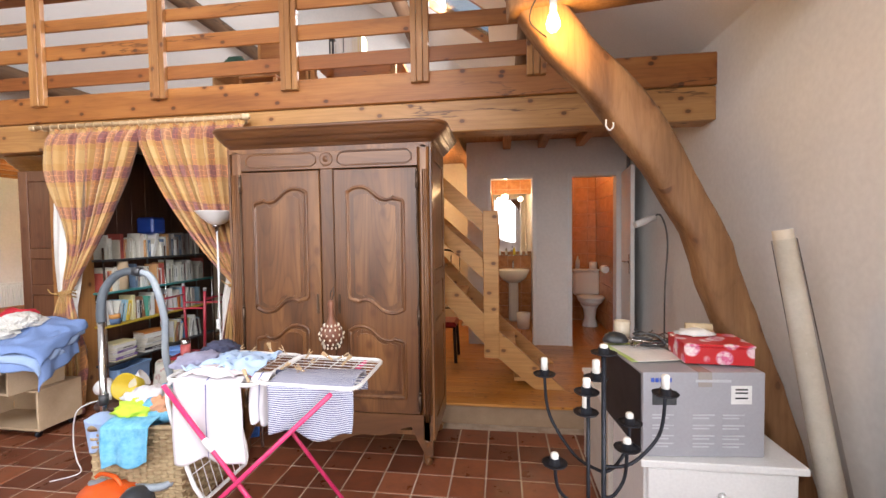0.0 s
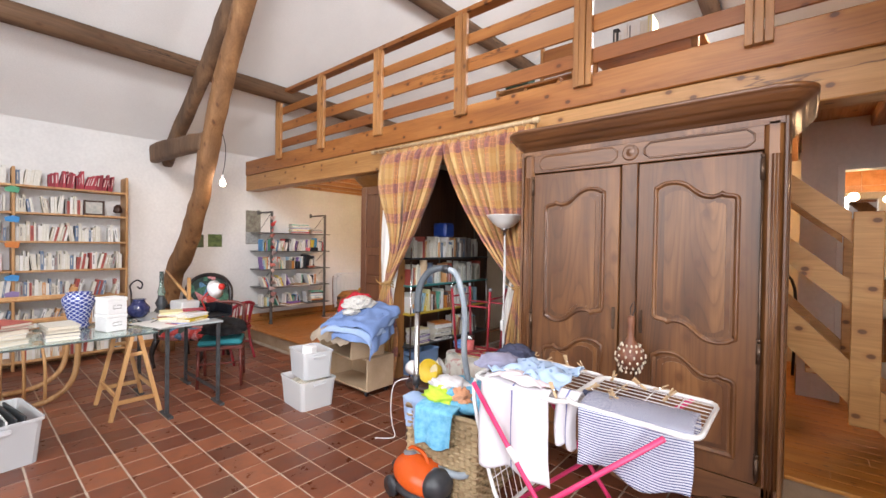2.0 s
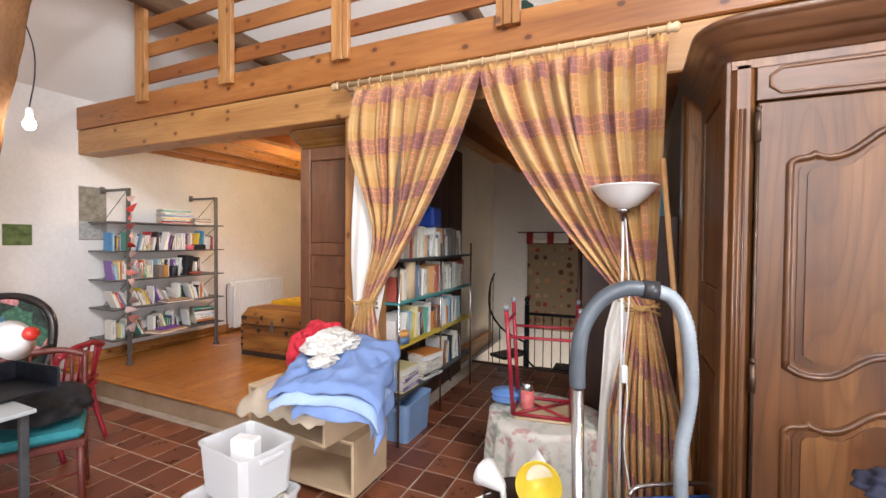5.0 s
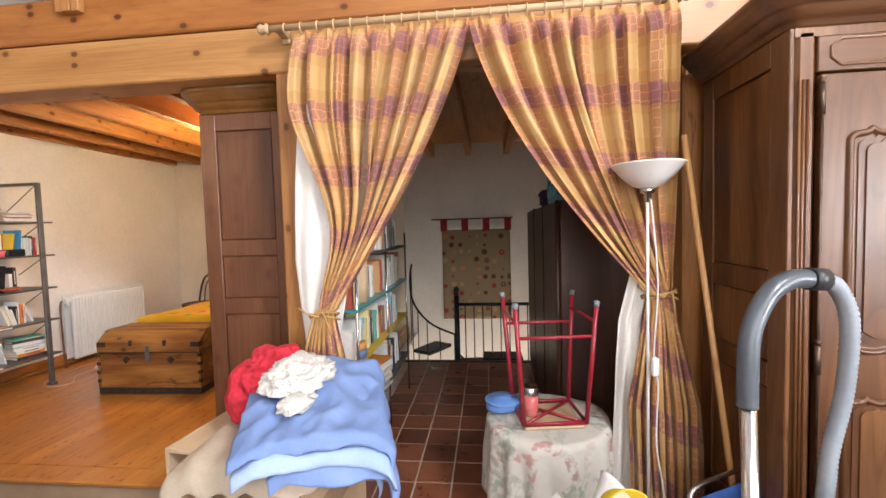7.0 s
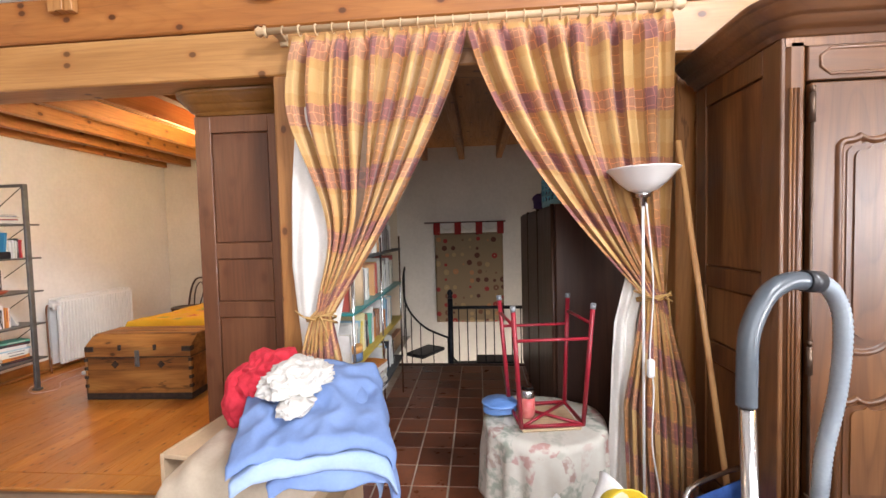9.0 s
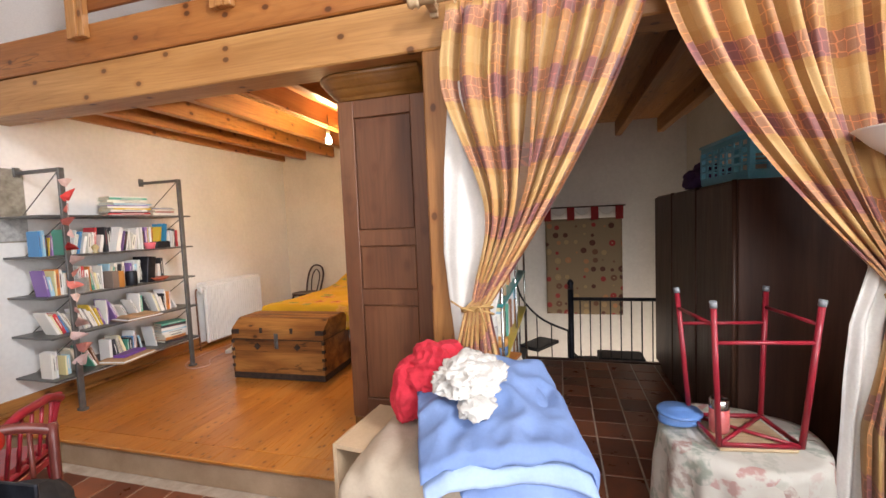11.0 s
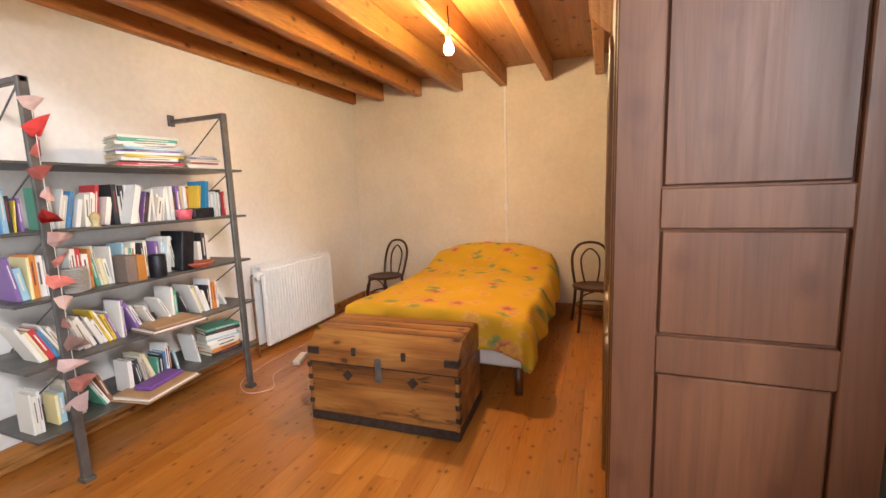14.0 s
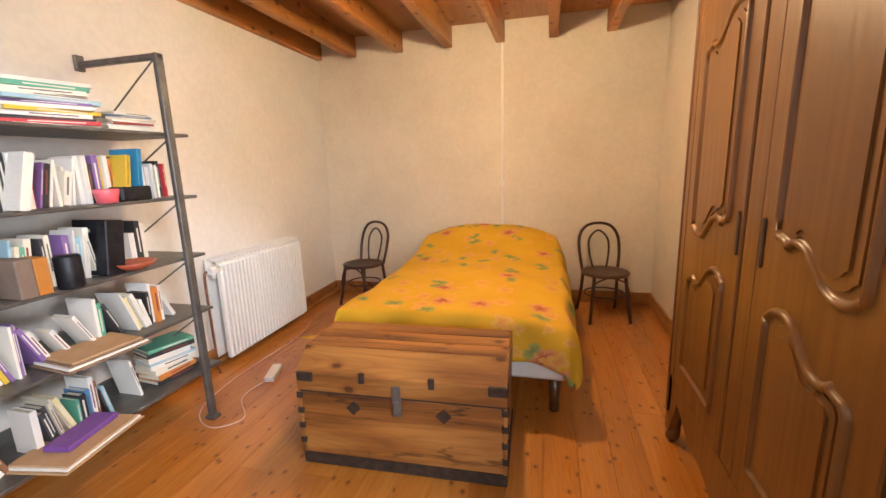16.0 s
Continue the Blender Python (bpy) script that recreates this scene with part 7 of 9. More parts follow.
def ribbed(pts, r, ribs=4, sides=12):
    """A corrugated hose along a line of points."""
    dense = []
    for a, b in zip(pts, pts[1:]):
        k = max(2, int((b - a).length / 0.006))
        dense += [a.lerp(b, i / k) for i in range(k)]
    dense.append(pts[-1])
    return tube(bmesh.new(), dense, [r * (1.0 if i % 2 else 0.86) for i in range(len(dense))], sides)


hose = thing("vacuum_hose", "grey corrugated vacuum hose looped over a chrome tube", "vacuum hose", (0.42, -1.08, 0))
part("chrome_tube", bar((0.02, -0.03, 0.10), (0, 0, 1.06), 0.0175, 16), CHROME, hose, "chrome telescopic tube")
part("tube_clip", bar((0.011, -0.015, 0.56), (0.010, -0.014, 0.62), 0.024, 14), DARKPLASTIC, hose)
part("floor_head", boxes((-0.14, 0.16, -0.09, 0.03, 0.0, 0.05), bevel=0.015), DARKPLASTIC, hose)
part("neck", bar((0.02, -0.03, 0.05), (0.02, -0.03, 0.12), 0.022, 12), DARKPLASTIC, hose)
grip = curve([(0, 0, 1.03), (0.0, 0.0, 1.10), (0.012, 0.01, 1.20), (0.06, 0.03, 1.28), (0.12, 0.05, 1.312), (0.17, 0.06, 1.312)], 6)
part("handle", tube(bmesh.new(), grip, 0.0225, 12), SLATE, hose, "dark bent plastic handle")
part("handle_collar", tube(bmesh.new(), [(0.165, 0.059, 1.313), (0.205, 0.067, 1.309)], 0.027, 12), DARKPLASTIC, hose)
part("hose", ribbed(curve([(0.20, 0.066, 1.309), (0.245, 0.08, 1.285), (0.28, 0.09, 1.20), (0.295, 0.12, 1.02), (0.275, 0.14, 0.80), (0.31, 0.16, 0.55), (0.46, 0.02, 0.30), (0.50, -0.12, 0.20), (0.335, -0.16, 0.19)], 8), 0.0205), HOSEGREY, hose, "grey corrugated hose")

# laundry basket
WICKER = mottled("woven_wicker", (0.34, 0.24, 0.13), (0.50, 0.38, 0.22), 0.8, 9, 0.5, fine=50, dist=0.006)
t = thing("laundry_basket", "square woven wicker basket overflowing with towels on the tiles", "basket", (0.72, -0.99, 0), 8)
w_, h_ = 0.235, 0.50
bm = boxes((-w_, w_, -w_, -w_ + 0.02, 0, h_), (-w_, w_, w_ - 0.02, w_, 0, h_), (-w_, -w_ + 0.02, -w_ + 0.02, w_ - 0.02, 0, h_), (w_ - 0.02, w_, -w_ + 0.02, w_ - 0.02, 0, h_), (-w_ + 0.02, w_ - 0.02, -w_ + 0.02, w_ - 0.02, 0, 0.02))
part("wall", bm, WICKER, t)
for z in (0.01, h_):
    part("rim", tube(bmesh.new(), [(-w_, -w_, z), (w_, -w_, z), (w_, w_, z), (-w_, w_, z)], 0.016, 8, closed=True), WICKER, t)
# raised weave: short bulging strands
bm = bmesh.new()
for r in range(22):
    for c in range(13):
        if (r + c) % 2:
            continue
        a = -w_ + 0.018 + c * 0.0362
        z = 0.03 + r * 0.0208
        for rot in (0, 1, 3):
            m4 = pose(0, 0, 0, 0, 0, 90 * rot)
            b2 = bmesh.new()
            tube(b2, [(a - 0.020, -w_ + 0.001, z), (a, -w_ - 0.008, z), (a + 0.020, -w_ + 0.001, z)], 0.0085, 4)
            bmesh.ops.transform(b2, matrix=m4, verts=b2.verts)
            join(bm, b2)
tagged(part("weave", bm, WICKER, t), "", "", "", "stuff")
TURQ = mottled("turquoise_towelling", (0.10, 0.36, 0.58), (0.22, 0.56, 0.74), 0.95, 22, 0.6, fine=120, dist=0.004)
LIME = mottled("lime_cloth", (0.48, 0.70, 0.04), (0.56, 0.78, 0.08), 0.85, 6, 0.1)
YELLOW = mottled("yellow_plastic", (0.66, 0.48, 0.03), (0.72, 0.54, 0.05), 0.45, 6, 0.05)
SALMON = mottled("salmon_cloth", (0.66, 0.30, 0.15), (0.74, 0.38, 0.22), 0.85, 6, 0.1)
NAVY = mottled("dark_navy_cloth", (0.025, 0.03, 0.06), (0.05, 0.055, 0.10), 0.9, 9, 0.2)
LILAC = mottled("lilac_grey_cloth", (0.26, 0.26, 0.38), (0.34, 0.34, 0.46), 0.9, 9, 0.2)
TEE = mottled("white_tee_cotton", (0.68, 0.67, 0.68), (0.76, 0.75, 0.76), 0.9, 5.0, 0.15)


def draped_towel(label, at, rz, w, front, back, mat, seed, over=0.10, sag=0.0):
    """A towel lying over an edge: flat on top, hanging down in front by front metres."""
    t = thing("towel", label, "towel", at, rz)

    def place(u, v):
        s = v * (front + over + back)
        x = (u - 0.5) * w
        if s < back:
            y, z = over / 2 + 0.01, -(back - s)
        elif s < back + over:
            k = (s - back) / over
            y, z = over / 2 - k * over, 0.012 * math.sin(math.pi * k)
        else:
            y, z = -over / 2 - 0.012, -(s - back - over)
        if y < 0 and z < 0:
            z *= 1 + 0.16 * noise.noise((u * 2.2 + seed, seed, 1)) + 0.05 * math.sin(u * 9 + seed)
        hang = max(0, -z)
        y += (-1 if y < 0 else 1) * (0.012 * math.sin(u * 11 + seed) + 0.012 * noise.noise((x * 7, seed, z * 3))) * min(1, hang * 8)
        x += 0.02 * noise.noise((seed, z * 4, x * 3)) - 0.03 * hang * (u - 0.5)
        z += 0.012 * noise.noise((x * 6, seed, 5)) * (1 if s > back else 0) * min(1, 1)
        return (x, y, z)
    part("cloth", sheet(22, 40, place, 0.005), mat, t)
    return t


draped_towel("turquoise patterned towel hanging out of the wicker basket", (0.74, -1.215, 0.535), 8, 0.24, 0.20, 0.02, TURQ, 2, 0.12)
draped_towel("pale turquoise towel hanging over the basket corner", (0.55, -1.19, 0.53), -14, 0.17, 0.15, 0.02, PALEBLUE, 4, 0.10)
t = thing("towel_heap", "heap of turquoise towels in the wicker basket", "towels", (0.74, -0.98, 0.47))
part("cloth", rumpled(0, 0, 0.05, 0.20, 0.19, 0.10, 31, 0.35, 2.5), TURQ, t)
t = thing("white_shirt", "crumpled white shirt on the basket", "shirt", (0.68, -1.05, 0.56))
part("cloth", rumpled(0, 0, 0.03, 0.12, 0.09, 0.06, 33, 0.4, 3), TEE, t)
t = thing("lime_cloth", "lime green cloth spilling over the basket edge", "cloth", (0.69, -1.14, 0.545))
part("cloth", rumpled(0, 0, 0.012, 0.10, 0.07, 0.05, 35, 0.5, 3), LIME, t)
t = thing("salmon_cloth", "salmon pink cloth on the basket", "cloth", (0.80, -1.10, 0.56))
part("cloth", rumpled(0, 0, 0.012, 0.06, 0.055, 0.05, 36, 0.5, 3), SALMON, t)
t = thing("yellow_bucket", "yellow plastic lampshade lying on the basket", "lampshade", (0.25, -0.74, 0.50), 0)
bm = lathe([(0.055, -0.06), (0.085, 0.06), (0.08, 0.06), (0.05, -0.058), (0, -0.055)], 24)
bmesh.ops.transform(bm, matrix=pose(0, 0, 0.03, 70, 25, 0), verts=bm.verts)
part("shell", bm, YELLOW, t)

# small stool with a white lamp behind the basket
t = thing("small_stool", "low dark wooden stool beside the basket", "stool", (0.18, -0.72, 0))
part("seat", lathe([(0, 0.40), (0.15, 0.40), (0.16, 0.42), (0.15, 0.44), (0, 0.44)], 26), DARKWOOD, t)
for a in (45, 135, 225, 315):
    part("leg", bar((0.10 * math.cos(radians(a)), 0.10 * math.sin(radians(a)), 0.40), (0.14 * math.cos(radians(a)), 0.14 * math.sin(radians(a)), 0), 0.018), DARKWOOD, t)
for at, ry, rz in (((0.07, -0.74, 0.50), 80, 150), ((0.22, -0.66, 0.53), 60, 30)):
    t = thing("clip_lamp", "small white plastic clip lamp on the stool", "lamp", at, rz)
    bm = lathe([(0.015, -0.06), (0.025, -0.04), (0.05, 0.03), (0.062, 0.05), (0.058, 0.05), (0.03, 0.0), (0, -0.01)], 22)
    bmesh.ops.transform(bm, matrix=pose(0, 0, 0.0, 0, ry, 0), verts=bm.verts)
    part("shade", bm, WHITEMETAL, t)
    part("stem", tube(bmesh.new(), [(-0.05, 0, 0), (-0.06, 0, -0.055)], 0.012, 8), WHITEMETAL, t)
t = thing("extension_lead", "white electric lead trailing to the tiled floor", "cable", (0.12, -0.76, 0))
part("cord", tube(bmesh.new(), curve([(-0.06, 0.02, 0.44), (-0.16, -0.08, 0.40), (-0.18, -0.10, 0.22), (-0.14, -0.12, 0.10), (-0.12, -0.12, 0.012), (-0.22, -0.22, 0.008)], 6), 0.004, 6), WHITEPAINT, t)

# round table with a cloth, upside-down stool, can, box
t = thing("round_table", "small round table standing in the curtained opening", "table", (0.12, 0.05, 0))
part("top", lathe([(0, 0.455), (0.29, 0.455), (0.295, 0.465), (0.29, 0.475), (0, 0.475)], 32), BEECH, t)
part("column", bar((0, 0, 0.02), (0, 0, 0.455), 0.03, 10), DARKWOOD, t)
part("foot", lathe([(0, 0), (0.18, 0), (0.17, 0.02), (0, 0.03)], 20), DARKWOOD, t)


def cloth_place(u, v):
    a = 2 * math.pi * u
    if v < 0.45:
        r = 0.30 * v / 0.45
        return (r * math.cos(a), r * math.sin(a), 0.48)
    s = (v - 0.45) / 0.55
    fold = math.sin(a * 13 + 1.5 * math.sin(a * 3)) * 0.016 * min(1, s * 2.5)
    r = 0.303 + 0.025 * s + fold
    return (r * math.cos(a), r * math.sin(a), 0.478 - 0.40 * s + 0.01 * math.sin(a * 4))


CLOTHMAT, cn, cb = shader("faded_flower_cloth", 0.9)
cv = coords(cn, shift=False)
cvo = node(cn, "TexVoronoi", Scale=10.0)
cn.links.new(cv, cvo.inputs["Vector"])
cno = node(cn, "TexNoise", Scale=28.0, Detail=5.0)
cn.links.new(cv, cno.inputs["Vector"])
cc = ramp(cn, cvo.outputs["Color"], [(0.0, (0.56, 0.54, 0.47)), (0.42, (0.33, 0.37, 0.30)), (0.55, (0.46, 0.22, 0.20)), (0.64, (0.60, 0.57, 0.50))])
cn.links.new(mix(cn, "MIX", ramp(cn, cno.outputs[0], [(0.42, (0, 0, 0)), (0.58, (1, 1, 1))]), cc, (0.62, 0.60, 0.53)), cb.inputs["Base Color"])
t = thing("tablecloth", "faded flowered tablecloth hanging over the round table", "tablecloth", (0.12, 0.05, 0))
part("cloth", sheet(120, 24, cloth_place, 0.003), CLOTHMAT, t)
st = thing("upturned_stool", "red steel stool standing upside down on the round table", "stool", (0.12, 0.02, 0.486), 8)
part("seat", boxes((-0.145, 0.145, -0.13, 0.13, 0.0, 0.018), bevel=0.006), BEECH, st, "plywood seat")
ring_pts = [(-0.15, -0.13, 0.03), (0.15, -0.13, 0.03), (0.15, 0.13, 0.03), (-0.15, 0.13, 0.03)]
part("seat_frame", tube(tube(tube(bmesh.new(), ring_pts, 0.011, 8, closed=True), [ring_pts[0], ring_pts[2]], 0.008, 6), [ring_pts[1], ring_pts[3]], 0.008, 6), REDPAINT, st)
feet = {}
for sx_ in (-1, 1):
    for sy_ in (-1, 1):
        top = (sx_ * 0.188, sy_ * 0.165, 0.60)
        part("leg", tube(bmesh.new(), [(sx_ * 0.15, sy_ * 0.13, 0.03), top], 0.0115, 8), REDPAINT, st)
        part("foot_cap", bar((sx_ * 0.187, sy_ * 0.1645, 0.59), (sx_ * 0.190, sy_ * 0.167, 0.615), 0.0135, 8), GREYPLASTIC, st)
        feet[(sx_, sy_)] = top
for z, k in ((0.45, 0.75), (0.52, 0.86)):
    f = k
    q = {key: (key[0] * (0.15 + 0.038 * (z - 0.03) / 0.57), key[1] * (0.13 + 0.035 * (z - 0.03) / 0.57), z) for key in feet}
    if z < 0.5:
        part("rung", bar(q[(-1, -1)], q[(1, -1)], 0.008), REDPAINT, st)
        part("rung", bar(q[(-1, 1)], q[(1, 1)], 0.008), REDPAINT, st)
    else:
        part("rung", bar(q[(-1, -1)], q[(-1, 1)], 0.008), REDPAINT, st)
        part("rung", bar(q[(1, -1)], q[(1, 1)], 0.008), REDPAINT, st)
t = thing("drink_can", "red and silver drink can on the round table", "can", (0.035, 0.01, 0.505))
part("body", lathe([(0, 0), (0.031, 0), (0.038, 0.008), (0.038, 0.105), (0, 0.105)], 24), mottled("red_can_print", (0.50, 0.06, 0.06), (0.62, 0.20, 0.18), 0.3, 20), t)
part("top", lathe([(0.038, 0.105), (0.038, 0.138), (0.030, 0.150), (0.028, 0.147), (0, 0.147)], 24), CHROME, t)
t = thing("plastic_box", "small blue plastic box on the round table", "box", (-0.10, 0.08, 0.481), 10)
BLUEPLASTIC = mottled("blue_plastic", (0.12, 0.26, 0.62), (0.16, 0.32, 0.68), 0.3, 6)
part("body", rumpled(0, 0, 0.035, 0.09, 0.06, 0.055, 0, 0.0, 1, True, 3), BLUEPLASTIC, t)
part("lid", lathe([(0, 0.085), (0.088, 0.078), (0.095, 0.07), (0.09, 0.062), (0, 0.062)], 26), BLUEPLASTIC, t)


# ---- drying rack ----
WIRE = WHITEMETAL
PINK = mottled("pink_painted_steel", (0.62, 0.03, 0.13), (0.70, 0.05, 0.17), 0.35, 9, 0.02)
rk = thing("drying_rack", "white and pink folding clothes rack opened in front of the armoire", "clothes rack", (0, 0, 0))
ZR = 0.855


def rack_frame(name, x0, x1, y0, y1, z0, z1, wires):
    ring = []
    c = 0.05
    for (cx, cy, a0) in ((x1 - c, y1 - c, 0), (x0 + c, y1 - c, 90), (x0 + c, y0 + c, 180), (x1 - c, y0 + c, 270)):
        for da in (0, 30, 60, 90):
            a = radians(a0 + da)
            x = cx + c * math.cos(a)
            ring.append((x, cy + c * math.sin(a), z0 + (z1 - z0) * (x - x0) / (x1 - x0)))
    fr = part(name, tube(bmesh.new(), ring, 0.0095, 8, closed=True), WIRE, rk)
    for k in range(wires):
        f = (k + 1) / (wires + 1)
        y = y0 + (y1 - y0) * f
        part("wire", bar((x0 + 0.004, y, z0), (x1 - 0.004, y, z1), 0.0022, 6), WIRE, fr)
    for k in range(3):
        x = x0 + (x1 - x0) * (k + 1) / 4
        part("wire", bar((x, y0, z0 + (z1 - z0) * (k + 1) / 4 - 0.004), (x, y1, z0 + (z1 - z0) * (k + 1) / 4 - 0.004), 0.003, 6), WIRE, fr)


rack_frame("centre_frame", 1.17, 1.61, -1.49, -1.03, ZR + 0.012, ZR, 9)
rack_frame("side_frame", 1.60, 2.06, -1.47, -1.05, ZR + 0.004, ZR - 0.008, 9)
rack_frame("folded_frame", 1.13, 1.30, -1.46, -1.06, ZR - 0.03, 0.28, 8)
for y in (-1.525, -1.05):
    part("leg", bar((1.20, y, ZR), (1.86, y + 0.03, 0.0), 0.0105, 8), PINK, rk, "pink tubular leg")
    part("leg", bar((1.97, y, ZR - 0.01), (1.06, y - 0.02, 0.0), 0.0105, 8), PINK, rk, "pink tubular leg")
    part("leg_sleeve", bar((1.38, y + 0.008, ZR - 0.233), (1.42, y + 0.01, ZR - 0.285), 0.014, 8), WIRE, rk)
part("foot_bar", bar((1.86, -1.44, 0.011), (1.86, -1.02, 0.011), 0.0105, 8), PINK, rk)
part("foot_bar", bar((1.06, -1.49, 0.011), (1.06, -1.07, 0.011), 0.0105, 8), PINK, rk)


def stripes_mat(name, base, stripe, period, axis=2, width=0.45):
    m, nt, b = shader(name, 0.9)
    tc = node(nt, "TexCoord")
    sep = node(nt, "SeparateXYZ")
    nt.links.new(tc.outputs["Object"], sep.inputs[0])
    d = node(nt, "Math")
    d.operation = "DIVIDE"
    if axis == 2:
        add = node(nt, "Math")
        nt.links.new(sep.outputs[1], add.inputs[0])
        nt.links.new(sep.outputs[2], add.inputs[1])
        nt.links.new(add.outputs[0], d.inputs[0])
    else:
        nt.links.new(sep.outputs[axis], d.inputs[0])
    d.inputs[1].default_value = period
    f = node(nt, "Math")
    f.operation = "FRACT"
    nt.links.new(d.outputs[0], f.inputs[0])
    nt.links.new(ramp(nt, f.outputs[0], [(0, base), (1 - width, stripe)], step=True), b.inputs["Base Color"])
    return m


TEATOWEL = stripes_mat("edged_tea_towel", (0.64, 0.62, 0.65), (0.16, 0.17, 0.35), 0.40, 0, 0.02)
STRIPED = stripes_mat("navy_striped_jersey", (0.55, 0.57, 0.65), (0.07, 0.08, 0.19), 0.0095, 2, 0.42)
draped_towel("white cotton towel hung over the rack edge", (1.385, -1.455, ZR + 0.012), 0, 0.34, 0.36, 0.05, TEATOWEL, 1, 0.05)
draped_towel("narrow white tea towel hung over the rack", (1.60, -1.40, ZR + 0.012), 0, 0.09, 0.20, 0.05, TEATOWEL, 6, 0.04)
draped_towel("navy and white striped shirt hung on the rack", (1.84, -1.36, ZR + 0.002), 4, 0.38, 0.21, 0.10, STRIPED, 9, 0.20)
draped_towel("dark navy sock hung behind the striped shirt", (1.66, -1.33, ZR), 0, 0.07, 0.18, 0.04, NAVY, 13, 0.03)
DOTS, dn, db = shader("dotted_blue_cloth", 0.9)
dv = coords(dn, shift=False)
dvo = node(dn, "TexVoronoi", Scale=26.0, Randomness=0.7)
dn.links.new(dv, dvo.inputs["Vector"])
dn.links.new(ramp(dn, dvo.outputs["Distance"], [(0.24, (0.20, 0.30, 0.48)), (0.30, (0.40, 0.54, 0.74))]), db.inputs["Base Color"])


def flat_cloth(name, label, cat, x0, x1, y0, y1, z, mat, seed, amp=0.02):
    t = thing(name, label, cat, ((x0 + x1) / 2, (y0 + y1) / 2, z))

    def place(u, v):
        x, y = (u - 0.5) * (x1 - x0), (v - 0.5) * (y1 - y0)
        n = noise.noise((x * 9, y * 9, seed)) * amp + abs(noise.noise((x * 16, y * 12, seed + 4))) * amp
        edge = max(abs(u - 0.5), abs(v - 0.5)) * 2
        x += 0.03 * noise.noise((v * 4, seed, 2))
        y += 0.03 * noise.noise((u * 4, seed, 7))
        return (x, y, 0.012 + n * 1.2 + 0.02 * (1 - edge ** 2))
    part("cloth", sheet(40, 40, place, 0.004), mat, t)
    return t


flat_cloth("dotted_cloth", "pale blue dotted cloth spread over the rack", "cloth", 1.22, 1.56, -1.44, -1.16, ZR + 0.02, DOTS, 5, 0.035)
flat_cloth("pink_cloth", "pale pink and white cloth on the rack corner", "cloth", 1.26, 1.52, -1.50, -1.36, ZR + 0.022, mottled("pale_pink_cotton", (0.66, 0.56, 0.60), (0.76, 0.72, 0.74), 0.9, 9, 0.2), 8, 0.02)
t = thing("lilac_sweater", "crumpled lilac grey sweater on the rack end", "sweater", (1.16, -1.26, ZR + 0.02))
part("cloth", rumpled(0, 0, 0.012, 0.085, 0.11, 0.032, 41, 0.35, 2.2), LILAC, t)
t = thing("dark_sock_pile", "dark socks heaped on the far rack corner", "socks", (1.14, -1.06, ZR + 0.02))
part("cloth", rumpled(0, 0, 0.015, 0.085, 0.07, 0.036, 43, 0.4, 3), NAVY, t)


def peg():
    t = thing("clothes_peg", "wooden clothes peg clipped on the rack", "clothes peg", (0, 0, 0), 0, "clothes pegs")
    for s in (-1, 1):
        bm = prism([(s * 0.002, -0.012), (s * 0.004, 0.0), (s * 0.0035, 0.02), (s * 0.011, 0.052), (s * 0.007, 0.054), (s * 0.0005, 0.024)], -0.005, 0.005)
        part("jaw", bm, BEECH, t)
    part("spring", tube(bmesh.new(), [(0.0, -0.007, 0.02), (0.0, 0.007, 0.02)], 0.004, 8), CHROME, t)
    return t


P0 = peg()
P0.matrix_world = pose(1.12, -1.10, ZR + 0.012, 0, 20, 30)
rnd = random.Random(9)
for x, y in ((1.15, -1.02), (1.18, -1.03), (1.22, -1.04), (1.30, -1.03), (1.42, -1.03), (1.52, -1.05), (1.50, -1.40), (1.56, -1.46), (1.63, -1.30), (1.74, -1.35), (1.76, -1.33), (1.80, -1.12), (1.84, -1.10), (1.72, -1.2), (1.66, -1.1), (1.90, -1.2), (1.13, -1.16)):
    copy_thing(P0, pose(x, y, ZR + 0.014, rnd.uniform(-60, 60), rnd.uniform(-70, 70), rnd.uniform(0, 360)))

t = thing("folded_deckchair", "folded blue deckchair with a chrome frame leaning by the armoire", "chair", (0.74, -0.40, 0), 28)
for x in (-0.2, 0.2):
    part("frame", tube(bmesh.new(), [(x, -0.16, 0.011), (x, 0.0, 0.42)], 0.010, 8), CHROME, t)
part("frame", tube(bmesh.new(), curve([(-0.2, 0.0, 0.42), (-0.14, 0.01, 0.455), (0.14, 0.01, 0.455), (0.2, 0.0, 0.42)], 4), 0.010, 8), CHROME, t)
part("fabric", sheet(10, 10, lambda u, v: ((u - 0.5) * 0.36, -0.13 + 0.12 * v + 0.015 * math.sin(math.pi * v), 0.08 + 0.34 * v), 0.006), mottled("royal_blue_canvas", (0.02, 0.07, 0.26), (0.03, 0.10, 0.34), 0.85, 30), t)

# gourd rattle on the armoire door
GOURD = mottled("brown_gourd", (0.16, 0.06, 0.035), (0.26, 0.11, 0.06), 0.5, 12, 0.2)
t = thing("gourd_rattle", "brown gourd rattle netted with shells, hung on the armoire key", "rattle", (1.60, -0.63, 0.88))
part("gourd", lathe([(0, -0.075), (0.04, -0.068), (0.068, -0.03), (0.072, 0.0), (0.06, 0.035), (0.03, 0.07), (0.017, 0.10), (0.016, 0.16), (0.022, 0.19), (0.016, 0.21), (0, 0.215)], 26), GOURD, t)
part("loop", tube(bmesh.new(), [(0, 0, 0.20), (-0.012, 0.02, 0.25), (0.0, 0.05, 0.29), (0.014, 0.02, 0.25)], 0.003, 6, closed=True), IRON, t)
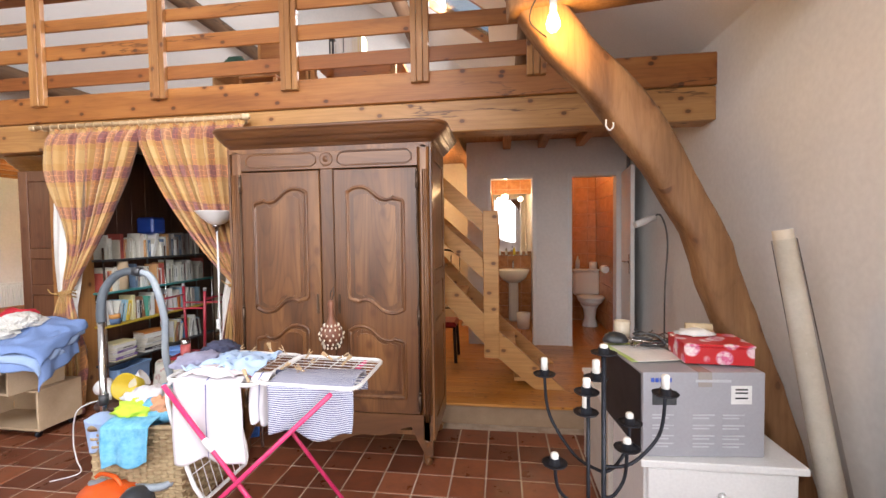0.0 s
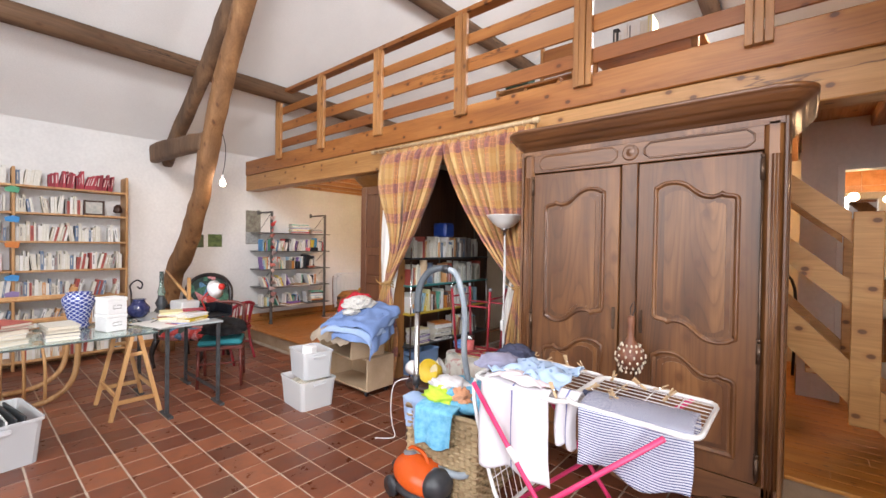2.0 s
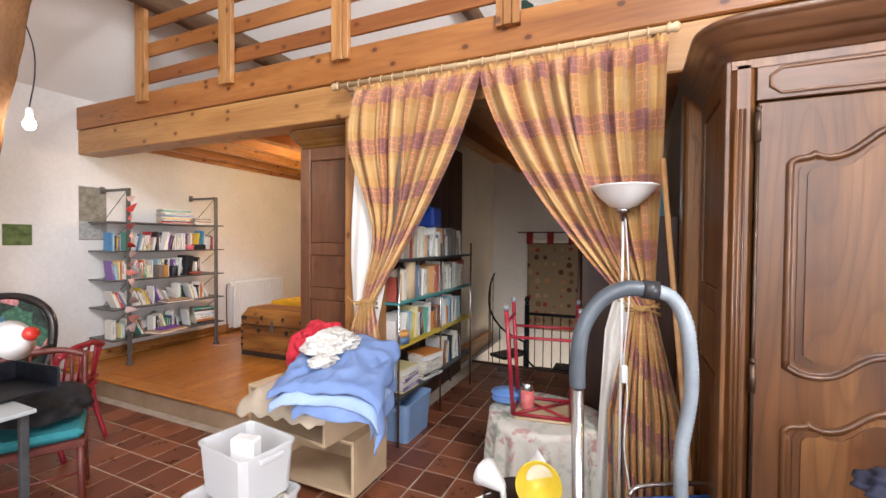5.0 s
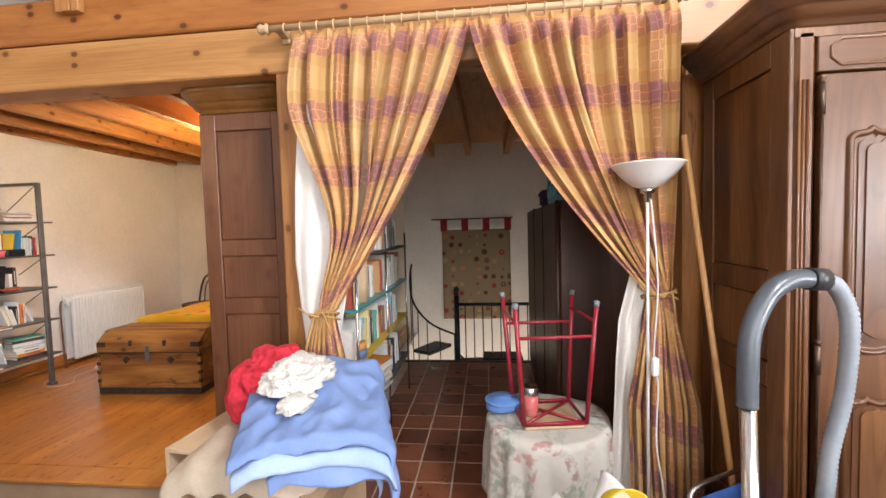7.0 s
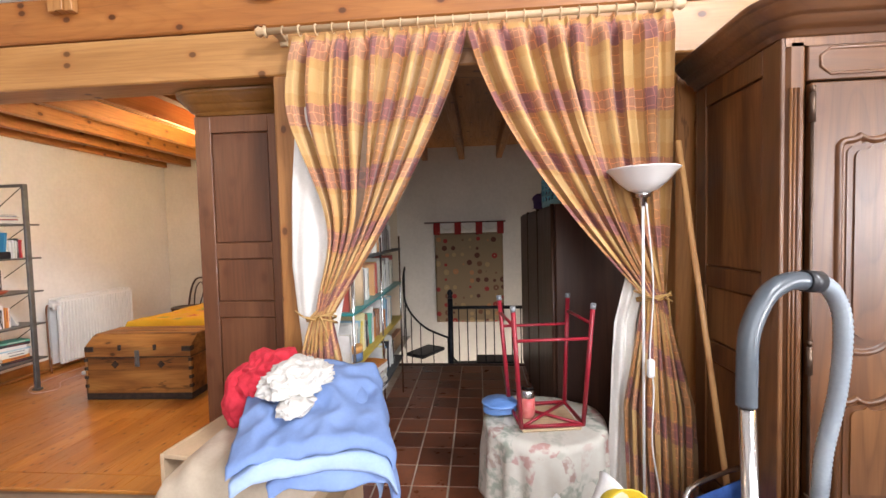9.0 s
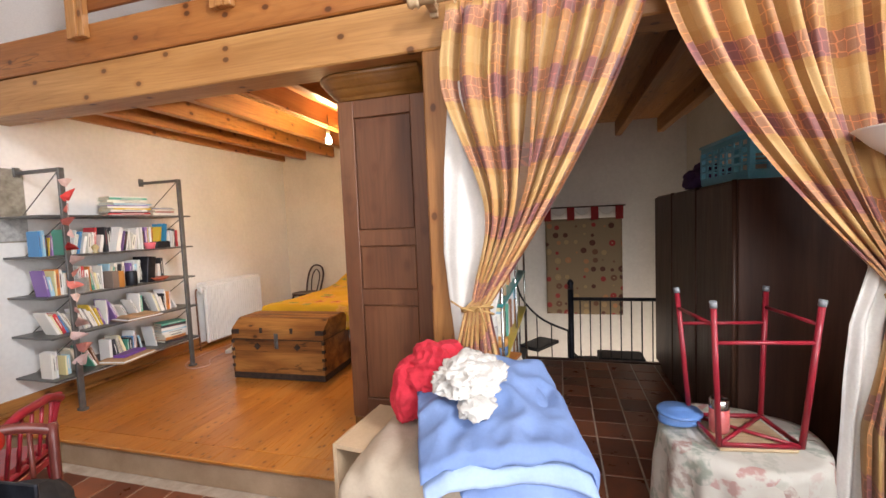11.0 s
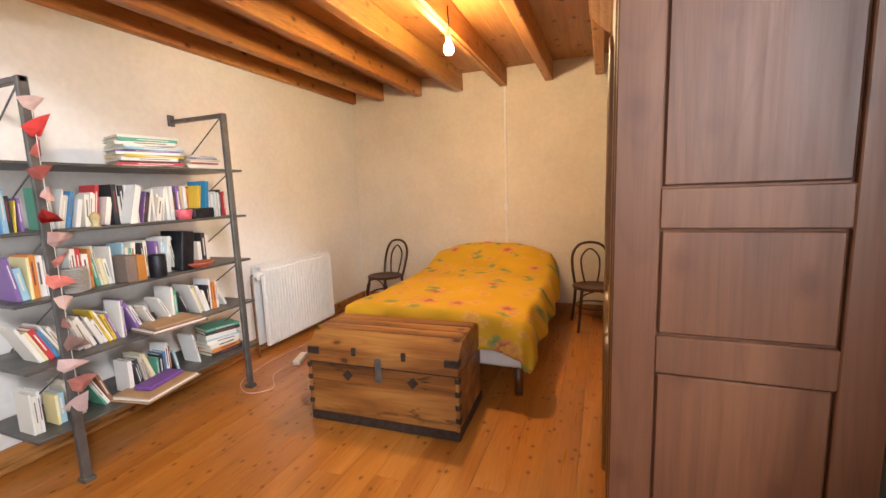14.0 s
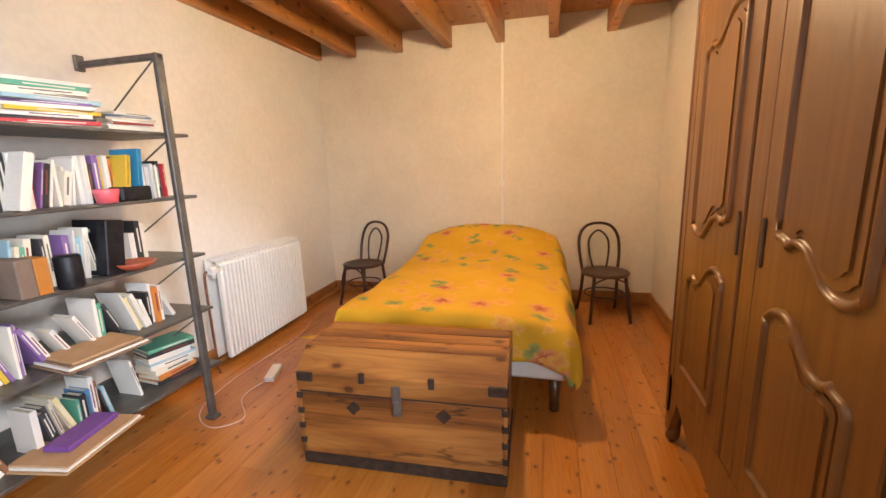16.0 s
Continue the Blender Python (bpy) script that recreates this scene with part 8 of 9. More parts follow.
SHELLS = mottled("cowrie_shell", (0.66, 0.58, 0.44), (0.76, 0.70, 0.58), 0.3, 20)
bead = bmesh.new()
bmesh.ops.create_icosphere(bead, subdivisions=1, radius=1)
bmesh.ops.scale(bead, vec=(0.006, 0.006, 0.010), verts=bead.verts)
b0 = part("shell_bead", bead, SHELLS, t)
rnd = random.Random(12)
places = []
for z in (-0.085, -0.06, -0.03, 0.0, 0.03, 0.055):
    r = 0.05 if z == -0.085 else (0.078 * math.sqrt(max(0.1, 1 - (z / 0.095) ** 2)) if z < 0 else 0.078 - z * 0.55)
    for k in range(12):
        a = 2 * math.pi * (k + (z * 100 % 2) * 0.5) / 12
        places.append((r * math.cos(a), r * math.sin(a), z))
b0.location = places[0]
for p in places[1:]:
    o = b0.copy()
    scene.collection.objects.link(o)
    o.parent = t
    o.location = p

# ---- white chests, printer box, clutter on the other side ----
u1 = thing("white_chest", "low white painted chest of drawers beneath a cardboard box", "chest", (3.48, -1.27, 0))
part("body", boxes((-0.27, 0.27, -0.22, 0.22, 0.03, 0.61), bevel=0.004), WHITEPAINT, u1)
part("top", boxes((-0.29, 0.29, -0.25, 0.23, 0.611, 0.64), bevel=0.004), WHITEPAINT, u1)
for k in range(3):
    dr = part("drawer", boxes((-0.26, 0.26, -0.236, -0.222, 0.05 + 0.187 * k, 0.23 + 0.187 * k), bevel=0.004), WHITEPAINT, u1)
    part("knob", lathe([(0, 0), (0.014, 0.002), (0.010, 0.012), (0.014, 0.02), (0, 0.024)], 14), WHITEPAINT, dr)
    dr.children[0].matrix_basis = pose(0, -0.236, 0.14 + 0.187 * k, 90, 0, 0)
CREAM = mottled("cream_laminate", (0.56, 0.50, 0.43), (0.64, 0.58, 0.51), 0.5, 4, 0.03)
u2 = thing("low_cabinet", "low cream laminate cabinet on ball castors behind the chest", "cabinet", (3.53, -0.70, 0))
part("body", boxes((-0.33, 0.30, -0.30, 0.32, 0.06, 0.60), bevel=0.004), CREAM, u2)
part("top", boxes((-0.34, 0.31, -0.31, 0.33, 0.60, 0.625), bevel=0.003), WHITEPAINT, u2)
for x in (-0.29, 0.26):
    for y in (-0.26, 0.28):
        bm = bmesh.new()
        bmesh.ops.create_uvsphere(bm, u_segments=14, v_segments=10, radius=0.03, matrix=Matrix.Translation((x, y, 0.03)))
        part("castor", bm, WHITEPAINT, u2, smooth=True)
BOXCARD = mottled("grey_printed_cardboard", (0.33, 0.33, 0.36), (0.38, 0.38, 0.41), 0.5, 2, 0.05)
BLACKPRINT = mottled("black_print", (0.01, 0.01, 0.012), (0.03, 0.03, 0.035), 0.5, 9, 0.0)
LIGHTPRINT = mottled("light_grey_print", (0.48, 0.49, 0.52), (0.56, 0.57, 0.60), 0.6, 9, 0.0)
pb_ = thing("cardboard_box", "grey printed cardboard printer box standing on the white chest", "box", (3.41, -1.26, 0.641), 5)
part("body", boxes((-0.225, 0.225, -0.215, 0.235, 0, 0.325), bevel=0.003), BOXCARD, pb_)
part("side_print", boxes((-0.2275, -0.2255, -0.20, 0.22, 0.01, 0.315)), BLACKPRINT, pb_)
part("front_label", boxes((0.10, 0.175, -0.2175, -0.2155, 0.205, 0.275)), PAPER, pb_, "white address label")
for i, z in enumerate((0.225, 0.245, 0.258)):
    part("label_bars", boxes((0.115, 0.16, -0.2185, -0.2177, z, z + 0.006)), BLACKPRINT, pb_)
part("printed_picture", boxes((-0.19, -0.10, -0.2175, -0.2155, 0.20, 0.255), bevel=0.001), GRAPHITE, pb_)
for x in (-0.19, -0.04, 0.07):
    for z in (0.16, 0.12, 0.08, 0.05):
        for k in range(2):
            part("print_line", boxes((x, x + 0.08 - 0.02 * k, -0.2172, -0.2155, z - 0.012 * k, z - 0.012 * k + 0.005)), LIGHTPRINT, pb_)
part("print_line", boxes((-0.03, 0.10, -0.2172, -0.2155, 0.288, 0.298)), LIGHTPRINT, pb_)
part("tape", boxes((-0.02, 0.03, -0.2168, 0.236, 0.3252, 0.3262), (-0.02, 0.03, -0.2168, -0.2155, 0.27, 0.325)), mottled("brown_tape", (0.30, 0.27, 0.24), (0.36, 0.33, 0.30), 0.2), pb_)
mark = new("brand_mark", bpy.data.meshes.new("brand_mark"))
bm = boxes(*[(-0.195 + 0.016 * k, -0.183 + 0.016 * k, -0.2172, -0.2155, 0.288, 0.304) for k in range(5)])
bm.to_mesh(mark.data)
bm.free()
mark.data.materials.append(mottled("blue_print", (0.03, 0.08, 0.42), (0.04, 0.10, 0.46), 0.5))
mark.parent = pb_
TOPZ = 0.641 + 0.327
t = thing("gift_box", "red cardboard box printed with large pink flowers", "box", (3.52, -1.30, TOPZ + 0.006), -4)
m_, n_, b_ = shader("flowered_red_paper", 0.4)
v_ = coords(n_, shift=False)
vo_ = node(n_, "TexVoronoi", Scale=15.0)
n_.links.new(v_, vo_.inputs["Vector"])
pe_ = node(n_, "TexNoise", Scale=45.0, Detail=2)
n_.links.new(v_, pe_.inputs["Vector"])
cmask = ramp(n_, vo_.outputs["Distance"], [(0.40, (1, 1, 1)), (0.50, (0, 0, 0))])
cflow = ramp(n_, pe_.outputs[0], [(0.4, (0.62, 0.12, 0.25)), (0.55, (0.76, 0.50, 0.55)), (0.7, (0.80, 0.74, 0.70))])
n_.links.new(mix(n_, "MIX", cmask, (0.52, 0.015, 0.02), cflow), b_.inputs["Base Color"])
part("body", boxes((-0.12, 0.13, -0.10, 0.10, 0, 0.068), bevel=0.003), m_, t)
part("lid_edge", boxes((-0.123, 0.133, -0.103, 0.103, 0.069, 0.080), bevel=0.003), m_, t)
t = thing("leaflet", "green and white leaflets lying on the printer box", "papers", (3.27, -1.22, TOPZ + 0.001), 12)
part("sheet", boxes((-0.10, 0.12, -0.14, 0.14, 0, 0.004), bevel=0.001), mottled("green_leaflet", (0.42, 0.58, 0.14), (0.62, 0.70, 0.42), 0.5, 8), t)
part("sheet", boxes((-0.08, 0.13, -0.15, 0.10, 0.0042, 0.006)), PAPER, t)
t = thing("mug", "cream mug standing on the printer box", "mug", (3.27, -0.98, TOPZ + 0.006))
part("body", lathe([(0, 0), (0.032, 0), (0.037, 0.01), (0.038, 0.085), (0.034, 0.085), (0.033, 0.01), (0, 0.008)], 22), mottled("cream_ceramic", (0.66, 0.58, 0.45), (0.72, 0.65, 0.52), 0.25), t)
t = thing("black_case", "small black rounded case on the printer box", "case", (3.20, -1.12, TOPZ + 0.006))
part("body", rumpled(0, 0, 0.025, 0.055, 0.045, 0.035, 2, 0.1, 1, True, 3), DARKPLASTIC, t)
t = thing("chain_tangle", "tangle of silver chains and jewellery on the printer box", "jewellery", (3.36, -1.13, TOPZ + 0.012))
rnd = random.Random(4)
pts = [(rnd.uniform(-0.13, 0.10), rnd.uniform(-0.10, 0.10), rnd.uniform(0.0, 0.05)) for _ in range(26)]
part("chain", tube(bmesh.new(), curve(pts, 5), 0.0032, 5), CHROME, t)
pts = [(rnd.uniform(-0.10, 0.10), rnd.uniform(-0.08, 0.10), rnd.uniform(0.01, 0.055)) for _ in range(14)]
part("beads", tube(bmesh.new(), curve(pts, 5), 0.005, 5), GRAPHITE, t)
t = thing("folded_paper", "crumpled white tissue and cork on the flowered box", "paper", (3.49, -1.25, TOPZ + 0.087))
part("tissue", rumpled(0, 0, 0.010, 0.06, 0.04, 0.018, 51, 0.6, 4, True, 3), PAPER, t)
part("roll", bar((-0.02, 0.04, 0.028), (0.08, 0.02, 0.028), 0.018, 14), mottled("cork", (0.55, 0.42, 0.25), (0.66, 0.54, 0.36), 0.8, 30), t)

# candelabrum
cd = thing("candelabrum", "tall blue-black iron candelabrum with eight white candles", "candelabrum", (2.99, -1.80, -0.0))
part("pole", bar((0, 0, 0.0), (0, 0, 1.115), 0.0075, 8), IRON, cd)
part("pole", bar((-0.045, 0.01, 0.30), (-0.045, 0.01, 0.99), 0.006, 8), IRON, cd)
part("foot", tube(tube(bmesh.new(), curve([(-0.22, -0.10, 0.0), (-0.1, -0.05, 0.06), (0, 0, 0.09), (0.1, 0.05, 0.06), (0.22, 0.10, 0.0)], 5), 0.008, 8), curve([(0.12, -0.2, 0.0), (0.06, -0.1, 0.06), (0, 0, 0.09), (-0.06, 0.1, 0.06), (-0.12, 0.2, 0.0)], 5), 0.008, 8), IRON, cd)
WAX = mottled("white_wax", (0.78, 0.76, 0.70), (0.82, 0.80, 0.75), 0.5, 9)


def cup(x, y, z, candle=0.045):
    c = part("drip_tray", lathe([(0, 0), (0.012, 0.0), (0.037, 0.006), (0.040, 0.011), (0.036, 0.010), (0.017, 0.006), (0.017, 0.025), (0, 0.025)], 22, at=(x, y, z)), IRON, cd)
    if candle:
        part("candle", lathe([(0, 0.02), (0.012, 0.02), (0.0125, 0.02 + candle), (0.008, 0.024 + candle), (0, 0.025 + candle)], 14, at=(x, y, z)), WAX, c, "short white candle stub")


cup(0, 0, 1.115, 0.012)
for tx, ty, tz, bz in ((-0.165, 0.17, 0.985, 0.74), (0.19, 0.02, 0.985, 0.76), (-0.155, -0.03, 0.77, 0.62), (0.07, 0.0, 0.815, 0.66), (0.095, 0.06, 0.87, 0.74)):
    part("branch", tube(bmesh.new(), curve([(0, 0, bz), (tx * 0.45, ty * 0.45, bz + 0.01), (tx * 0.9, ty * 0.9, bz + (tz - bz) * 0.45), (tx, ty, tz)], 6), 0.0055, 8), IRON, cd)
    cup(tx, ty, tz, 0.045 if tx in (-0.165, 0.19) else 0.018)
cup(-0.01, 0.06, 1.015)
cup(-0.05, 0.02, 0.915)
cup(-0.05, 0.01, 0.985, 0.03)

# rolls and boards leaning on the wall
t = thing("carpet_roll", "tall roll of cream fabric in clear film leaning in the corner", "roll", (3.99, -1.42, 0))
part("roll", tube(bmesh.new(), [(0.02, 0.02, 0.0), (-0.17, 0.16, 1.50)], [0.046, 0.036], 20), mottled("cream_fabric", (0.66, 0.59, 0.48), (0.76, 0.69, 0.58), 0.8, 7, 0.2), t)
FILM, fnt, fb = shader("clear_film", 0.08)
fb.inputs["Transmission Weight"].default_value = 1.0
fb.inputs["IOR"].default_value = 1.05
part("film", tube(bmesh.new(), [(0.0, 0.02, 0.20), (-0.165, 0.156, 1.46)], [0.054, 0.043], 14), FILM, t)
t = thing("cardboard_tube", "brown cardboard tube leaning against the wall", "tube", (4.10, -1.60, 0))
part("tube", bar((-0.01, 0, 0), (0.012, 0.12, 0.92), 0.033, 18), MDF, t)
t = thing("plastic_bag", "white plastic bag of paper rolls by the wall", "bag", (3.92, -1.78, 0.0))
bm = rumpled(0, 0, 0.30, 0.10, 0.09, 0.30, 61, 0.12, 2.0, True, 4)
part("bag", bm, PAPER, t)
part("roll", bar((0.0, 0, 0.26), (0.01, 0.01, 0.66), 0.062, 16), PAPER, t)
t = thing("white_chair", "white moulded plastic chair back near the wall", "chair", (3.62, -1.98, 0), 160)
part("back", sheet(12, 10, lambda u, v: ((u - 0.5) * (0.36 - 0.05 * v), 0.05 * math.sin(math.pi * u) + 0.08 * v, 0.40 + 0.28 * v * (1 - 0.25 * (2 * u - 1) ** 2)), 0.012), WHITEPAINT, t)
part("seat", boxes((-0.19, 0.19, -0.36, 0.02, 0.38, 0.40), bevel=0.01), WHITEPAINT, t)
for x in (-0.16, 0.16):
    for y in (-0.33, 0.0):
        part("leg", bar((x, y, 0.385), (x * 1.15, y, 0), 0.014), WHITEPAINT, t)
t = thing("light_bulb_lit", "lit bulb glowing yellow against the oak post", "light bulb", (2.916, -1.19, 2.442))
part("glass", lathe([(0, -0.038), (0.018, -0.034), (0.030, -0.015), (0.031, 0.0), (0.022, 0.03), (0.014, 0.045), (0, 0.045)], 16), glow("amber_bulb_glow", (1.0, 0.62, 0.14), 60), t)
t.children[0].visible_shadow = False
part("socket", lathe([(0, 0.045), (0.017, 0.045), (0.017, 0.10), (0, 0.10)], 14), WHITEPAINT, t)
part("cable", tube(bmesh.new(), curve([(0, 0, 0.10), (-0.06, 0.02, 0.14), (-0.10, 0.06, 0.05), (-0.02, 0.09, -0.02)], 5), 0.004, 6), IRON, t)
t = thing("ceiling_hook", "small white hook screwed into the oak post", "hook", (3.17, -1.08, 1.98))
part("hook", tube(bmesh.new(), curve([(0, 0.0, 0.05), (0, 0, 0.02), (0.016, 0, 0.0), (0.032, 0, 0.015), (0.032, 0, 0.035)], 5), 0.004, 6), WHITEMETAL, t)


# ---- hall behind the curtain ----
TEALSHELF = mottled("teal_glass_shelf", (0.03, 0.22, 0.22), (0.05, 0.28, 0.27), 0.3, 6)
YELLOWSHELF = mottled("yellow_painted_shelf", (0.50, 0.34, 0.03), (0.58, 0.42, 0.05), 0.4, 6)
hs = thing("hall_shelf", "wire-legged bookshelf with teal and yellow boards in the hall", "shelf", (-1.02, 0.90, 0))
HZ = (0.34, 0.70, 1.01, 1.31)
for y in (-0.72, -0.02, 0.70):
    for x in (-0.09, 0.12):
        part("upright", bar((x, y, 0), (x, y, 1.70 if x < 0 else 1.42), 0.008, 8), STEEL_DARK if x < 0 else CHROME, hs)
for z, mt in zip(HZ, (GRAPHITE, YELLOWSHELF, TEALSHELF, GRAPHITE)):
    part("shelf", boxes((-0.11, 0.13, -0.74, 0.72, z - 0.018, z), bevel=0.003), mt, hs)
G = "books on the hall shelf"
for k, z in enumerate(HZ[1:]):
    row_of_books("colours" if k < 1 else "novels", (-0.93, 0.20 if k != 2 else 0.26, z + 0.0), 90, 0.28, 0.17, 0.25, 0.18, 140 + k, G, 0.2)
    row_of_books("colours" if k < 1 else "novels", (-0.93, 0.56 if k == 1 else 0.50, z + 0.0), 90, 1.0, 0.17, 0.25, 0.18, 150 + k, G, 0.2)
stack_of_books("colours", (-1.00, 0.40, 0.34), 90, 8, 160, G, (0.17, 0.24))
stack_of_books("colours", (-0.98, 0.75, 0.34), 80, 9, 161, G, (0.18, 0.26))
row_of_books("colours", (-0.93, 1.0, 0.34), 90, 0.5, 0.17, 0.25, 0.18, 162, G, 0.5)
t = thing("cardboard_roll", "short tan cardboard roll standing on the teal shelf", "roll", (-0.95, 0.42, 1.012))
part("tube", bar((0, 0, 0), (0, 0, 0.27), 0.045, 18), MDF, t)
t = thing("tape_roll", "blue and orange masking tape rolls on the yellow shelf", "tape", (-0.94, 0.30, 0.702))
part("tape", lathe([(0.02, 0), (0.05, 0), (0.052, 0.05), (0.02, 0.05), (0.02, 0)], 22), mottled("denim_tape", (0.08, 0.14, 0.26), (0.12, 0.19, 0.33), 0.6), t)
part("tape_upper", lathe([(0.02, 0.051), (0.05, 0.051), (0.052, 0.09), (0.02, 0.09), (0.02, 0.051)], 22), mottled("orange_tape", (0.55, 0.25, 0.06), (0.62, 0.30, 0.09), 0.6), t)
t = tub("light blue plastic storage box on the tiles under the hall shelf", (-0.99, 0.42, 0.0), 90, 0.40, 0.28, 0.28)
for o in t.children:
    o.data.materials[0] = mottled("light_blue_plastic", (0.22, 0.36, 0.60), (0.26, 0.41, 0.66), 0.35, 5)
t = thing("blue_bin", "deep blue plastic bin on top of the hall shelf", "bin", (-1.02, 0.85, 1.55))
part("body", boxes((-0.10, 0.10, -0.09, 0.09, 0, 0.17), bevel=0.02), mottled("deep_blue_plastic", (0.01, 0.05, 0.30), (0.02, 0.07, 0.36), 0.35), t)

# dark wardrobe with the laundry basket
dw = thing("dark_wardrobe", "tall dark brown wardrobe with closed doors in the hall", "wardrobe", (0.25, 1.40, 0))
part("body", boxes((0.02, 0.56, -0.92, 0.90, 0.06, 1.60), bevel=0.006), DARKWOOD, dw)
part("plinth", boxes((0.04, 0.56, -0.90, 0.88, 0, 0.06)), DARKWOOD, dw)
for k in range(3):
    part("door", boxes((0, 0.019, -0.915 + 0.605 * k, -0.315 + 0.605 * k, 0.08, 1.585), bevel=0.004), DARKWOOD, dw)
    part("corner_post", bar((0.005, -0.915 + 0.605 * k, 0.06), (0.005, -0.915 + 0.605 * k, 1.6), 0.012, 8), DARKWOOD, dw)
lb = thing("laundry_basket_blue", "light blue slotted plastic laundry basket on the dark wardrobe", "basket", (0.52, 0.86, 1.602), 4)
LBP = mottled("light_blue_basket_plastic", (0.10, 0.42, 0.58), (0.13, 0.48, 0.64), 0.35, 6)
H = 0.25
spec = [(-0.20, 0.20, -0.30, 0.30, 0, 0.012)]
for s in (-1, 1):
    for z0, z1 in ((0.012, 0.05), (0.21, H)):
        spec += [(s * 0.20 - 0.004, s * 0.20 + 0.004, -0.30, 0.30, z0, z1), (-0.196, 0.196, s * 0.30 - 0.004, s * 0.30 + 0.004, z0, z1)]
    for z0 in (0.085, 0.13, 0.172):
        spec += [(s * 0.20 - 0.003, s * 0.20 + 0.003, -0.30, 0.30, z0, z0 + 0.012), (-0.196, 0.196, s * 0.30 - 0.003, s * 0.30 + 0.003, z0, z0 + 0.012)]
    for k in range(8):
        y = -0.30 + 0.6 * k / 7
        spec.append((s * 0.20 - 0.0035, s * 0.20 + 0.0035, y - 0.014, y + 0.014, 0.05, 0.21))
    for k in range(5):
        x = -0.19 + 0.38 * k / 4
        spec.append((x - 0.014, x + 0.014, s * 0.30 - 0.0035, s * 0.30 + 0.0035, 0.05, 0.21))
part("body", boxes(*spec), LBP, lb)
part("rim", tube(bmesh.new(), [(-0.205, -0.305, H), (0.205, -0.305, H), (0.205, 0.305, H), (-0.205, 0.305, H)], 0.010, 6, closed=True), LBP, lb)
t = thing("purple_cloth", "dark purple cloth heap on the dark wardrobe", "cloth", (0.42, 1.42, 1.602))
part("cloth", rumpled(0, 0, 0.05, 0.14, 0.18, 0.12, 71, 0.3, 2.5), mottled("dark_purple_cloth", (0.05, 0.02, 0.09), (0.09, 0.04, 0.15), 0.9, 9, 0.3), t)

# patchwork wall hanging
wh = thing("wall_hanging", "patchwork rug with rosettes hung by red tabs on the wall", "wall hanging", (-0.32, 3.60, 0.20))
m_, n_, b_ = shader("patchwork_rosettes", 0.95)
v_ = coords(n_, (1, 1, 1), False)
vo_ = node(n_, "TexVoronoi", Scale=9.0, Randomness=0.35)
n_.links.new(v_, vo_.inputs["Vector"])
sp = node(n_, "SeparateXYZ")
n_.links.new(vo_.outputs["Color"], sp.inputs[0])
pal = ramp(n_, sp.outputs[0], [(0.0, (0.10, 0.04, 0.03)), (0.25, (0.30, 0.04, 0.04)), (0.45, (0.36, 0.26, 0.14)), (0.65, (0.16, 0.08, 0.05)), (0.85, (0.42, 0.20, 0.10))], step=True)
d1 = ramp(n_, vo_.outputs["Distance"], [(0.0, (0.44, 0.32, 0.2)), (0.10, (0.44, 0.32, 0.2)), (0.13, (1, 1, 1)), (0.36, (1, 1, 1)), (0.38, (0, 0, 0))])
n_.links.new(mix(n_, "MIX", ramp(n_, vo_.outputs["Distance"], [(0.34, (1, 1, 1)), (0.37, (0, 0, 0))]), (0.25, 0.19, 0.12), mix(n_, "MIX", ramp(n_, vo_.outputs["Distance"], [(0.09, (1, 1, 1)), (0.12, (0, 0, 0))]), pal, (0.48, 0.38, 0.26))), b_.inputs["Base Color"])
part("rug", sheet(24, 30, lambda u, v: ((u - 0.5) * 0.92, -0.01 + 0.008 * math.sin(u * 9) * (1 - v), v * 1.22), 0.008), m_, wh)
TABRED = mottled("dark_red_felt", (0.22, 0.015, 0.02), (0.30, 0.03, 0.03), 0.95, 9)
for k in range(4):
    x = -0.43 + 0.287 * k
    part("tab", boxes((x - 0.045, x + 0.045, -0.02, 0.004, 1.20, 1.37), bevel=0.004), TABRED, wh)
part("rod", bar((-0.60, -0.012, 1.365), (0.50, -0.012, 1.365), 0.009, 8), DARKWOOD, wh)
for k in range(3):
    x = -0.287 + 0.287 * k
    part("loop", sheet(8, 3, lambda u, v, x=x: (x + (u - 0.5) * 0.20, -0.012, 1.22 + 0.13 * v - (0.04 * v) * (1 - (2 * u - 1) ** 2) * 2), 0.003), LINING, wh)

# spiral stair rail
rl = thing("stair_railing", "black iron railing round the spiral stair opening", "railing", (-0.51, 2.40, 0))
part("newel", bar((0, 0, -0.6), (0, 0, 0.72), 0.028, 10), IRON, rl)
part("newel_top", lathe([(0, 0.72), (0.03, 0.73), (0.02, 0.75), (0.034, 0.78), (0.02, 0.81), (0, 0.82)], 14), IRON, rl)
part("handrail", bar((0, 0, 0.62), (0.80, 0, 0.62), 0.018, 8), IRON, rl)
for k in range(8):
    part("baluster", bar((0.09 + 0.095 * k, 0, -0.02), (0.09 + 0.095 * k, 0, 0.61), 0.006, 6), IRON, rl)
pts = curve([(0.0, 0.02, 0.08), (0.14, 0.18, -0.12), (0.32, 0.30, -0.35)], 5)
part("spiral_rail", tube(bmesh.new(), pts, 0.012, 6), IRON, rl)
pts = curve([(-0.62, 0.75, 1.0), (-0.60, 0.50, 0.85), (-0.52, 0.25, 0.60), (-0.30, 0.06, 0.40), (0, 0.0, 0.28)], 6)
part("spiral_rail", tube(bmesh.new(), pts, 0.012, 6), IRON, rl)
for i in range(2, len(pts) - 1, 3):
    p = pts[i]
    part("baluster", bar(p, (p.x, p.y, p.z - 0.72), 0.006, 6), IRON, rl)
